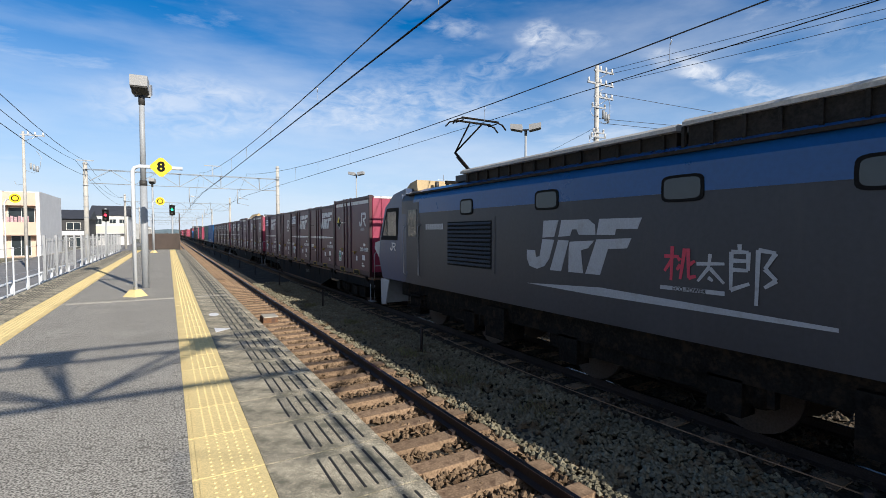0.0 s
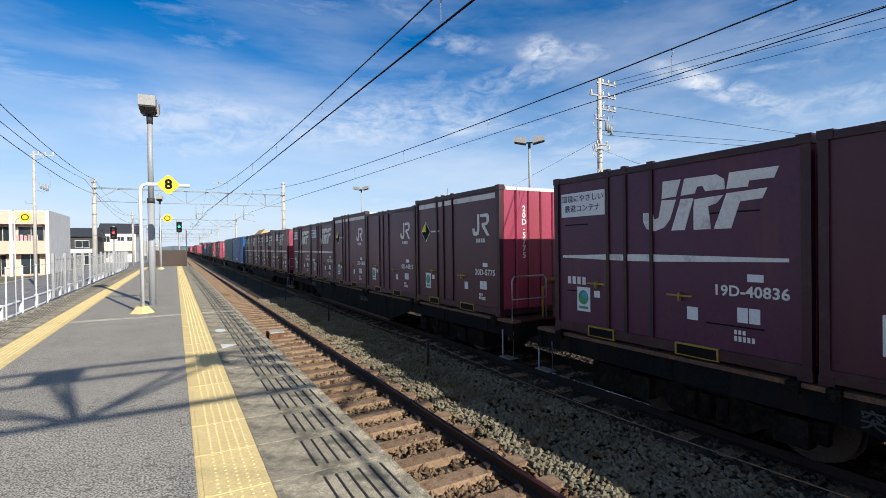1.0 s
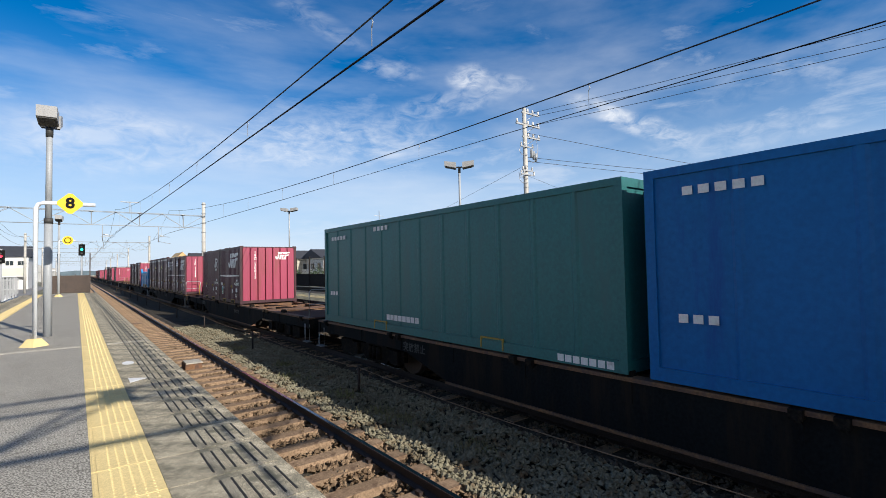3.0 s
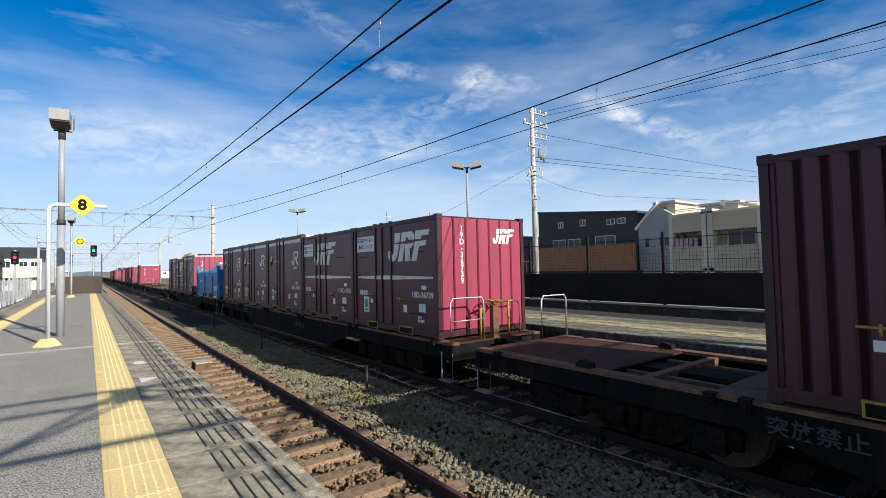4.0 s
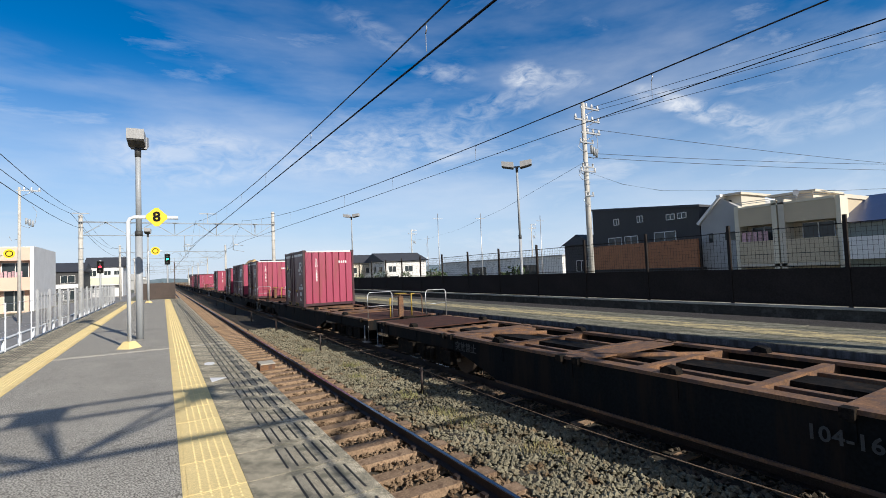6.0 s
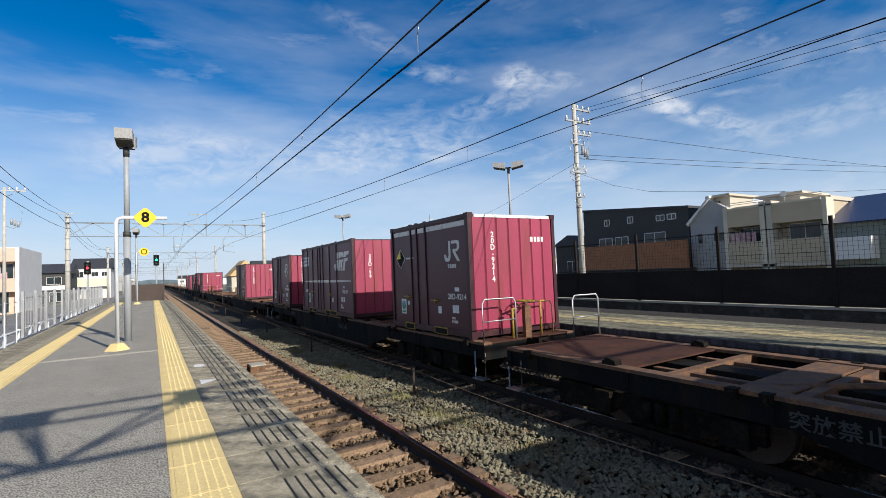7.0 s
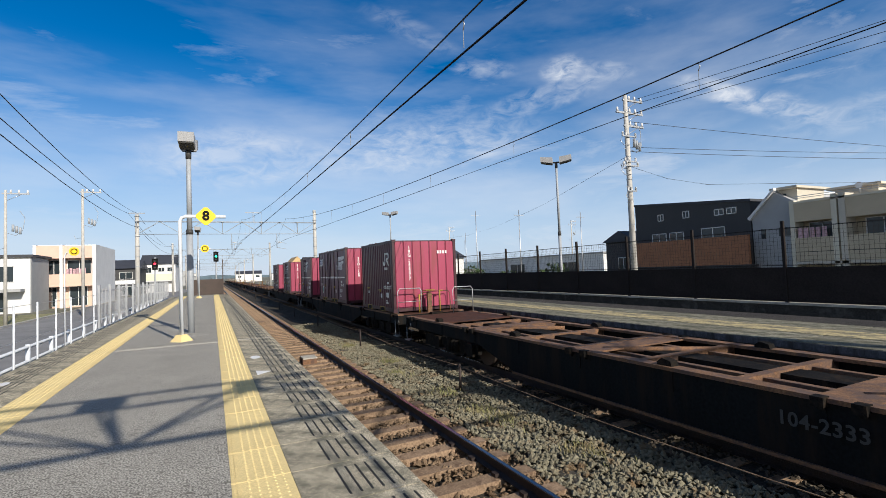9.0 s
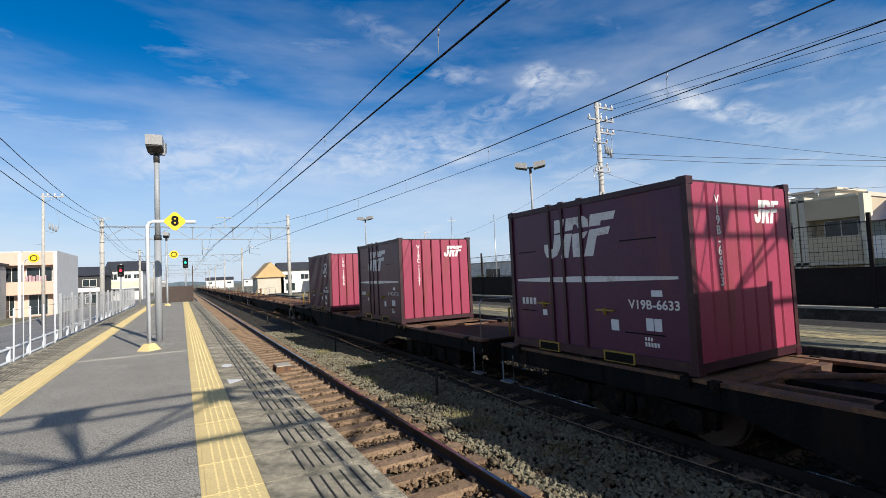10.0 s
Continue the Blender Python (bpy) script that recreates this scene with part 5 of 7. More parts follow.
def small_logo(bm, u0, z0, w, h, depth, plane):
    def put(pts):
        lo = [bm.verts.new(plane(u0 + a * w, z0 + b * h, 0)) for a, b in pts]
        hi = [bm.verts.new(plane(u0 + a * w, z0 + b * h, depth)) for a, b in pts]
        n = len(pts)
        bm.faces.new(hi)
        for k in range(n):
            bm.faces.new((lo[k], lo[(k + 1) % n], hi[(k + 1) % n], hi[k]))
    put([(0.3, 1.0), (0.42, 1.0), (0.42, 0.25), (0.36, 0.06), (0.22, 0.0), (0.06, 0.04), (0.0, 0.2), (0.0, 0.36), (0.12, 0.36), (0.16, 0.2), (0.26, 0.2), (0.3, 0.32)])
    put([(0.48, 1.0), (0.88, 1.0), (0.97, 0.9), (0.97, 0.62), (0.86, 0.5), (0.72, 0.46), (0.98, 0.02), (1.0, 0.0), (0.84, 0.0), (0.56, 0.44), (0.56, 0.58), (0.8, 0.6), (0.84, 0.66), (0.84, 0.8), (0.78, 0.85), (0.48, 0.85)])


def on_side(length, x=0.0):
    return lambda u, z, d: (x - d, length - u, z)


def on_front(y=0.0):
    return lambda u, z, d: (u, y - d, z)


def bars(bm, plane, u0, z0, w, h, count, depth=0.004, gap=0.35):
    """Plain bars in place of small writing."""
    step = w / count
    for k in range(count):
        a, b = u0 + k * step, u0 + (k + 1 - gap) * step
        lo = [bm.verts.new(plane(p, q, 0)) for p, q in ((a, z0), (b, z0), (b, z0 + h), (a, z0 + h))]
        hi = [bm.verts.new(plane(p, q, depth)) for p, q in ((a, z0), (b, z0), (b, z0 + h), (a, z0 + h))]
        bm.faces.new(hi)
        for i in range(4):
            bm.faces.new((lo[i], lo[(i + 1) % 4], hi[(i + 1) % 4], hi[i]))


def plate(bm, plane, u0, u1, z0, z1, depth=0.004):
    bars(bm, plane, u0, z0, u1 - u0, z1 - z0, 1, depth, 0.0)


def container(kind, number, y, style="logo", paint=None, ends=None, length=LEN12, white=False, board=True, ribbed=False, end_logo=True, name="freight_container", label=None, eco=True, logo_at=0.465, logo_w=0.455, board_at=(0.04, 0.285)):
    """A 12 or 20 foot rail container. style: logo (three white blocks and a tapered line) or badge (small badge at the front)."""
    # long sides take the shaded tone, ends the sunlit one
    paint, ends = paint or M_WINESHADE, ends or M_WINESUN
    L, W, H = length, WID, HIGH + (0.11 if white or length > 5 else 0.0)
    key = f"{kind}/{style}/{paint.name}/{L}/{white}/{board}/{ribbed}/{eco}/{ends.name}/{logo_at}"
    top = thing(name, pose(NEAR, y, DECK + 0.03), label, "freight container", "containers on the train")
    S, F = on_side(L, 0.0 if ribbed else 0.03), on_front(0.03)
    posts = [0.30, 0.385, 0.50] if L < 5 else [0.13, 0.25, 0.36, 0.41, 0.47, 0.60, 0.73]

    def body(bm):
        box(bm, 0.03, W - 0.03, 0.03, L - 0.03, 0.1, H - 0.05)

    def side_sheet(bm):
        n, pts = int(L / 0.23), []
        for k in range(n):
            u = 0.09 + (L - 0.18) * k / n
            pts += [(0.03, u + 0.02), (0.002, u + 0.05), (0.002, u + 0.15), (0.03, u + 0.18)]
        prism(bm, [(0.036, 0.09)] + pts + [(0.036, L - 0.09)], "z", 0.15, H - 0.09)

    def door_post(bm):
        box(bm, 0.004, 0.034, -0.025, 0.025, 0.14, H - 0.1)

    def edge_frame(bm):
        for yy in (0, L - 0.09):
            for xx in (0, W - 0.09):
                box(bm, xx, xx + 0.09, yy, yy + 0.09, 0, H)
        for xx in (0, W - 0.07):
            box(bm, xx, xx + 0.07, 0.09, L - 0.09, 0.02, 0.15)
            box(bm, xx, xx + 0.07, 0.09, L - 0.09, H - 0.09, H - 0.005)
        for yy in (0, L - 0.06):
            box(bm, 0.09, W - 0.09, yy, yy + 0.06, 0.02, 0.14)

    def fitting(bm):
        box(bm, 0, 0.138, 0, 0.138, 0, 0.1)

    def cap(bm):
        box(bm, -0.006, 0.05, -0.05, 0.05, H - 0.06, H + 0.02)

    def wave(length, n, deep, shallow):
        pts, w = [], length / n
        for k in range(n):
            a = k * w
            pts += [(a, shallow), (a + 0.012, shallow), (a + 0.03, deep), (a + w - 0.03, deep), (a + w - 0.012, shallow)]
        return pts + [(length, shallow)]

    def end_panel(bm):
        pts = [(0.09 + p, q) for p, q in wave(W - 0.18, 7, 0.004, 0.03)]
        prism(bm, pts + [(W - 0.09, 0.036), (0.09, 0.036)], "z", 0.14, H - 0.06)

    def rear_panel(bm):
        pts = [(0.09 + p, L - q) for p, q in wave(W - 0.18, 7, 0.004, 0.03)]
        prism(bm, pts + [(W - 0.09, L - 0.036), (0.09, L - 0.036)], "z", 0.14, H - 0.06)

    def roof(bm):
        pts = [(0.05, H - 0.055), (0.05, H - 0.02)]
        for k in range(int(L / 0.5)):
            y = 0.2 + k * 0.5
            pts += [(y, H - 0.02), (y + 0.02, H - 0.008), (y + 0.12, H - 0.008), (y + 0.14, H - 0.02)]
        prism(bm, pts + [(L - 0.05, H - 0.02), (L - 0.05, H - 0.055)], "x", 0.05, W - 0.05)

    def pocket(w):
        def fill(bm):
            for u0, u1, z0, z1 in ((-w / 2, w / 2, 0.135, 0.16), (-w / 2, w / 2, 0.0, 0.012), (-w / 2, -w / 2 + 0.022, 0.012, 0.135), (w / 2 - 0.022, w / 2, 0.012, 0.135)):
                box(bm, -0.012, 0.02, u0, u1, z0, z1)
        return fill

    def hollow(w):
        return lambda bm: box(bm, -0.003, 0.02, -w / 2 + 0.022, w / 2 - 0.022, 0.012, 0.135)

    def bolt(bm):
        box(bm, -0.012, 0.03, -0.17, 0.17, 0, 0.022)
        box(bm, -0.018, 0.03, -0.012, 0.012, -0.06, 0.045)

    # all white markings lie on the panels between the posts
    def emblem(bm):
        if style == "logo":
            if L < 5:
                logo_shapes(bm, logo_at * L, 1.58, logo_w * L, 0.66, 0.006, S)
            else:
                logo_shapes(bm, 0.695 * L, 1.58, 0.245 * L, 0.66, 0.006, S)
        else:
            small_logo(bm, 0.728 * L, 1.62, 0.64, 0.46, 0.006, S)

    def painted_line(bm):
        if style == "logo":
            edges = [0.045] + posts + [0.95 if L < 5 else 0.96]
            half = lambda u: 0.018 + 0.03 * math.sin(math.pi * (u - 0.04) / 0.92)
            for a, b in zip(edges, edges[1:]):
                a, b = a + (0.025 / L if a > 0.05 else 0), b - 0.025 / L
                pts = [(a * L, 1.22 - half(a)), (b * L, 1.22 - half(b)), (b * L, 1.22 + half(b)), (a * L, 1.22 + half(a))]
                lo, hi = [bm.verts.new(S(p, q, 0)) for p, q in pts], [bm.verts.new(S(p, q, 0.006)) for p, q in pts]
                bm.faces.new(hi)
                for i in range(4):
                    bm.faces.new((lo[i], lo[(i + 1) % 4], hi[(i + 1) % 4], hi[i]))

    def company_bars(bm):
        if style == "logo":
            bars(bm, S, 0.075 * L, 0.78, 0.42, 0.12, 4, 0.005)
        else:
            bars(bm, S, 0.765 * L, 1.48, 0.36, 0.085, 4, 0.005)

    def white_band(bm):
        if white:
            for a, b in ((0.04, 0.285), (0.315, 0.372), (0.4, 0.485), (0.515, 0.955)):
                plate(bm, S, a * L, b * L, H - 0.24, H - 0.13, 0.005)

    def small_bars(bm):
        bars(bm, S, 0.79 * L, 0.36, 0.14, 0.05, 3)
        bars(bm, S, 0.79 * L, 0.28, 0.24, 0.06, 5)

    def end_emblem(bm):
        if style == "logo" and end_logo:
            logo_shapes(bm, 1.5, 1.92, 0.66, 0.34, 0.028, F)
        else:
            bars(bm, F, 1.7, 2.0, 0.42, 0.11, 4, 0.028)

    def end_band(bm):
        if white:
            plate(bm, F, 0.16, W - 0.16, H - 0.085, H - 0.02, 0.034)

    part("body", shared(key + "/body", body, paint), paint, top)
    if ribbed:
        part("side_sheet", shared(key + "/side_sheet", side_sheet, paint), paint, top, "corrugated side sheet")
    else:
        for p in posts:
            part("door_post", shared(f"box/door_post{H:.2f}", door_post, M_FRAME), M_FRAME, top, m=pose(0, L - p * L, 0))
    part("frame", shared(key + "/frame", edge_frame, M_FRAME), M_FRAME, top)
    for yy in (-0.008, L - 0.13):
        for xx in (-0.008, W - 0.13):
            for zz in (-0.012, H - 0.088):
                part("corner_fitting", shared("box/corner_fitting", fitting, M_FRAME, 0.012), M_FRAME, top, m=pose(xx, yy, zz))
    for p in posts[:: 2 if L > 5 else 1]:
        part("hinge_cap", shared(f"box/hinge_cap{H:.2f}", cap, M_FRAME), M_FRAME, top, m=pose(0, L - p * L, 0))
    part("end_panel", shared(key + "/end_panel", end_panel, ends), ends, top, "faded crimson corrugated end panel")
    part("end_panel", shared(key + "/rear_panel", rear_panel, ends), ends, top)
    part("roof", shared(key + "/roof", roof, M_FRAME), M_FRAME, top)
    for cu, w in (((0.265, 0.5), (0.67, 0.56)) if L < 5 else ((0.2, 0.45), (0.285, 0.45), (0.56, 0.55), (0.665, 0.65))):
        pk = part("forklift_pocket", shared(f"box/pocket{w}", pocket(w), M_YPAINT), M_YPAINT, top, "yellow framed forklift pocket", m=pose(0, L - cu * L, 0))
        part("pocket_hollow", shared(f"box/hollow{w}", hollow(w), M_BLACK), M_BLACK, pk)
    for cu, z in ((0.24, 0.80), (0.61, 0.74)):
        part("door_bolt", shared("box/door_bolt", bolt, M_YPAINT), M_YPAINT, top, "yellow door bolt", m=pose(0, L - cu * L, z))
    part("emblem", shared(key + "/emblem", emblem, M_WHITE), M_WHITE, top, "white painted emblem")
    if style == "logo":
        part("painted_line", shared(key + "/painted_line", painted_line, M_WHITE), M_WHITE, top, "white line tapering to both ends")
    part("lettering", shared(key + "/company_bars", company_bars, M_WHITE), M_WHITE, top, "white lettering bars")
    part("lettering", shared(key + "/small_bars", small_bars, M_WHITE), M_WHITE, top, "small white lettering bars")
    if white:
        part("white_band", shared(key + "/white_band", white_band, M_WHITE), M_WHITE, top, "white band below the roof edge")
        part("end_band", shared(key + "/end_band", end_band, M_WHITE), M_WHITE, top, "white band over the end panel")
    for u, z, w, h in ((0.225, 0.60, 0.11, 0.1), (0.635, 0.46, 0.14, 0.16), (0.80, 0.50, 0.115, 0.17), (0.835, 0.50, 0.115, 0.17), (0.83, 0.97, 0.17, 0.085)):
        part("paper_label", shared(f"box/paper{w}{h}", lambda bm: box(bm, -0.006, 0.0, -w, 0, 0, h), M_DECAL), M_DECAL, top, m=pose(0.0 if ribbed else 0.03, L - u * L, z))
    part("end_emblem", shared(key + f"/{end_logo}/end_emblem", end_emblem, M_WHITE), M_WHITE, top)
    if style == "logo" and L < 5:
        for u, z, w in ((0.06, 1.72, 0.5), (0.70, 1.76, 0.62), (0.07, 0.66, 0.4), (0.70, 0.44, 0.66)):
            part("lashing_slot", shared(f"box/slot{w}", lambda bm: box(bm, -0.004, 0.01, -w, 0, 0, 0.018), M_BLACK), M_BLACK, top, m=pose(0.0 if ribbed else 0.03, L - u * L, z))
    if board and style == "logo":
        ub = board_at if L < 5 else (0.025, 0.16)
        bd = part("sign_board", shared(key + "/sign_board", lambda bm: plate(bm, S, ub[0] * L, ub[1] * L, 1.86, 2.24, 0.006), M_DECAL), M_DECAL, top, "white board with dark blue writing")
        lettering("環境にやさしい\n鉄道コンテナ", (ub[1] - ub[0]) * L * 0.134, side(L - (ub[0] + ub[1]) / 2 * L, 2.06, 0.02), M_INK, top, spacing=1.3)
    if eco:
        part("eco_label", shared(key + "/eco_label", lambda bm: plate(bm, S, 0.13 * L, 0.13 * L + 0.27, 0.36, 0.74, 0.006), M_DECAL), M_DECAL, top, "white label with a green round emblem")

        def eco_emblem(bm):
            c = [bm.verts.new(S(0.13 * L + 0.135 + 0.105 * math.cos(k * math.tau / 14), 0.58 + 0.115 * math.sin(k * math.tau / 14), 0.009)) for k in range(14)]
            bm.faces.new(c)
            plate(bm, S, 0.13 * L + 0.04, 0.13 * L + 0.23, 0.4, 0.44, 0.009)
        part("eco_emblem", shared(key + "/eco_emblem", eco_emblem, M_GREEN), M_GREEN, top)

        def emblem2(bm):
            c = [bm.verts.new(S(0.13 * L + 0.16 + 0.06 * math.cos(k * math.tau / 10), 0.615 + 0.05 * math.sin(k * math.tau / 10), 0.012)) for k in range(10)]
            bm.faces.new(c)
        part("eco_emblem", shared(key + "/emblem2", emblem2, M_TEAL), M_TEAL, top)
    if white:
        def dia(bm, s):
            cu, cz, r = 0.138 * L, 1.78, 0.24
            pts = [(cu, cz + r), (cu - r, cz), (cu, cz)] if s else [(cu - r, cz), (cu, cz - r), (cu + r, cz), (cu, cz + r), (cu, cz)]
            bm.faces.new([bm.verts.new(S(a, b, 0.008)) for a, b in pts])
        def rim(bm):
            cu, cz, r = 0.138 * L, 1.78, 0.262
            bm.faces.new([bm.verts.new(S(u, z, 0.004)) for u, z in ((cu - r, cz), (cu, cz - r), (cu + r, cz), (cu, cz + r))])
            bars(bm, S, cu + 0.3, cz - 0.02, 0.42, 0.04, 9)
        part("diamond_rim", shared(key + "/dia_rim", rim, M_WHITE), M_WHITE, top)
        part("warning_diamond", shared(key + "/dia_a", lambda bm: dia(bm, 1), M_YELLABEL), M_YELLABEL, top, "yellow half of the warning diamond")
        part("warning_diamond", shared(key + "/dia_b", lambda bm: dia(bm, 0), M_BLACK), M_BLACK, top, "black half of the warning diamond")
    if number:
        lettering(number, 0.172, side(L * 0.135 + 0.055 * max(0, len(number) - 7), 0.85, -0.006 if ribbed else 0.024), M_WHITE, top, bold=0.004)
        lettering("\n".join(number), 0.165, front(0.62, 1.68, -0.002), M_WHITE, top, spacing=0.82, bold=0.004)
    MOVING.append(top)
    return top


def long_container(paint, y, length, label, number="", ribs=9):
    """A 31 foot box with side ribs."""
    L, W, H = length, 2.45, 2.55
    top = thing("freight_container", pose(NEAR, y, DECK + 0.03), label, "freight container", "containers on the train")
    bm = bmesh.new()
    box(bm, 0.03, W - 0.03, 0.03, L - 0.03, 0.12, H - 0.04)
    part("body", bm, paint, top)
    bm = bmesh.new()
    for yy in (0, L - 0.12):
        for xx in (0, W - 0.12):
            box(bm, xx, xx + 0.12, yy, yy + 0.12, 0, H)
    for xx in (0, W - 0.08):
        box(bm, xx, xx + 0.08, 0.12, L - 0.12, 0.0, 0.16)
        box(bm, xx, xx + 0.08, 0.12, L - 0.12, H - 0.1, H)
    for yy in (0, L - 0.06):
        box(bm, 0.12, W - 0.12, yy, yy + 0.06, 0.0, 0.16)
        box(bm, 0.12, W - 0.12, yy, yy + 0.06, H - 0.12, H)
    part("frame", bm, paint, top)
    bm = bmesh.new()
    for k in range(1, ribs):
        yy = L * k / ribs
        prism(bm, [(0.034, yy - 0.07), (0.008, yy - 0.03), (0.008, yy + 0.03), (0.034, yy + 0.07)], "z", 0.16, H - 0.1)
    part("side_ribs", bm, paint, top)
    bm = bmesh.new()
    for xx in (0.6, 1.22, 1.84):
        box(bm, xx - 0.02, xx + 0.02, -0.012, 0.034, 0.2, H - 0.15)
    box(bm, 1.18, 1.26, -0.02, 0.03, 0.16, H - 0.12)
    part("door_bars", bm, paint, top)
    bm = bmesh.new()
    box(bm, 0.06, W - 0.06, 0.06, L - 0.06, H - 0.045, H - 0.012)
    part("roof", bm, paint, top)
    bm = bmesh.new()
    for c in (0.33, 0.73):
        for u0, u1, z0, z1 in ((c * L - 0.28, c * L + 0.28, 0.19, 0.215), (c * L - 0.28, c * L - 0.25, 0.02, 0.19), (c * L + 0.25, c * L + 0.28, 0.02, 0.19)):
            box(bm, -0.01, 0.02, L - u1, L - u0, z0, z1)
    part("forklift_pockets", bm, M_YPAINT, top, "yellow framed forklift pockets")
    bm = bmesh.new()
    S, F = on_side(L, 0.008), on_front(0.0)
    bars(bm, S, 0.04 * L, 0.72, 0.5, 0.1, 3)
    bars(bm, S, 0.05 * L, 2.2, 0.9, 0.1, 5)
    bars(bm, S, 0.30 * L, 2.3, 0.7, 0.1, 4)
    bars(bm, S, 0.36 * L, 0.26, 1.3, 0.12, 8, gap=0.2)
    bars(bm, on_side(L, 0.0), 0.88 * L, 0.03, 0.95, 0.1, 7, gap=0.2)
    part("markings", bm, M_WHITE, top, "rows of small white lettering bars")
    if number:
        lettering(number, 0.2, front(0.85, 1.72, -0.026), M_WHITE, top, bold=0.004)
    MOVING.append(top)


def open_top(y):
    """Low sky-blue bulk container with end posts and a folding cover."""
    L, W, H = 6.06, 2.45, 1.62
    top = thing("bulk_container", pose(NEAR, y, DECK + 0.03), "sky-blue low bulk container with folded cover and tall end posts", "freight container", "containers on the train")
    bm = bmesh.new()
    box(bm, 0.06, W - 0.06, 0.08, L - 0.08, 0.1, H - 0.22)
    part("body", bm, M_CYAN, top)
    bm = bmesh.new()
    for u in (0.255, 0.61):
        box(bm, 0.0, 0.07, L * u - 0.07, L * u + 0.07, 0.15, H - 0.25)
    for z0, z1 in ((0.0, 0.16), (H - 0.42, H - 0.22), (0.72, 0.79)):
        box(bm, 0.012, 0.07, 0.08, L - 0.08, z0, z1)
    part("side_ribs", bm, M_CYAN, top, bevel=0.008)
    for yy in (0.0, L - 0.2):
        bm = bmesh.new()
        for xx in (-0.01, W - 0.15):
            box(bm, xx, xx + 0.16, yy, yy + 0.2, 0, H + 0.18)
            box(bm, xx - 0.01, xx + 0.17, yy - 0.01, yy + 0.21, H + 0.14, H + 0.24)
        box(bm, 0.15, W - 0.15, yy + 0.04, yy + 0.14, 0.1, H - 0.05)
        part("end_frame", bm, M_CYAN, top, bevel=0.01)
    bm = bmesh.new()
    prism(bm, [(0.05, H - 0.2), (0.12, H - 0.17), (1.22, H + 0.14), (1.34, H + 0.14), (W - 0.05, H - 0.2)], "y", 0.25, L - 0.25)
    part("cover", bm, M_CYAN, top, "pale blue folding cover", bevel=0.01)
    bm = bmesh.new()
    for yy in (0.24, 2.1, 4.0, L - 0.26):
        tube(bm, (0.02, yy, H - 0.22), (0.05, yy, H + 0.0), 0.03)
    part("hinges", bm, M_CYAN, top)
    for cu, w in ((0.378, 0.46), (0.462, 0.46), (0.682, 0.52), (0.775, 0.56)):
        bm, hol, a = bmesh.new(), bmesh.new(), cu * L
        for u0, u1, z0, z1 in ((a - w / 2, a + w / 2, 0.24, 0.27), (a - w / 2, a + w / 2, 0.0, 0.03), (a - w / 2, a - w / 2 + 0.03, 0.03, 0.24), (a + w / 2 - 0.03, a + w / 2, 0.03, 0.24)):
            box(bm, -0.012, 0.02, L - u1, L - u0, z0, z1)
        box(hol, -0.002, 0.02, L - a - w / 2 + 0.03, L - a + w / 2 - 0.03, 0.03, 0.24)
        pk = part("forklift_pocket", bm, M_YPAINT, top, "yellow framed forklift pocket")
        part("pocket_hollow", hol, M_BLACK, pk)
    bm = bmesh.new()
    S = on_side(L, 0.06)
    bars(bm, S, 0.805 * L, 0.48, 0.92, 0.19, 4, gap=0.18)
    bars(bm, S, 0.805 * L, 0.4, 0.9, 0.05, 12)
    bars(bm, on_side(L, 0.012), 0.83 * L, 0.03, 0.8, 0.1, 8, gap=0.15)
    bars(bm, S, 0.12 * L, 0.86, 0.75, 0.09, 9)
    part("markings", bm, M_WHITE, top, "white bars of lettering")
    bm = bmesh.new()
    bm.faces.new([bm.verts.new(S(0.778 * L + 0.12 * math.cos(k * math.tau / 20), 0.56 + 0.12 * math.sin(k * math.tau / 20), 0.006)) for k in range(20)])
    part("emblem", bm, M_RED, top, "round red emblem")
    bm = bmesh.new()
    for k in range(16):
        t0, t1 = k * math.tau / 16, (k + 1) * math.tau / 16
        bm.faces.new([bm.verts.new(S(0.25 * L + r * math.cos(t), 1.08 + r * math.sin(t), 0.006)) for r, t in ((0.12, t0), (0.12, t1), (0.1, t1), (0.1, t0))])
    part("emblem", bm, M_WHITE, top, "thin white ring emblem")
    bm = bmesh.new()
    for a, w, z in ((-0.02, 0.09, 0.615), (-0.02, 0.09, 0.565), (-0.02, 0.09, 0.515), (-0.08, 0.16, 0.475)):
        plate(bm, on_side(L, 0.052), 0.778 * L + a, 0.778 * L + a + w, z, z + 0.022)
    part("emblem_strokes", bm, M_WHITE, top)
    for u, z in ((0.56, 0.24), (0.545, 1.26)):
        bm = bmesh.new()
        plate(bm, on_side(L, 0.012), u * L - 0.08, u * L + 0.08, z, z + 0.07)
        part("small_label", bm, M_YELLABEL, top, "small yellow label")
    for u, z in ((0.42, 0.285), (0.73, 0.285), (0.95, 1.3), (0.93, 0.2)):
        bm = bmesh.new()
        bm.faces.new([bm.verts.new(on_side(L, 0.008)(u * L + a, z + b, 0.004)) for a, b in ((-0.05, 0.07), (0.05, 0.07), (0, 0))])
        part("lift_mark", bm, M_RED, top, "small red triangle")
    MOVING.append(top)


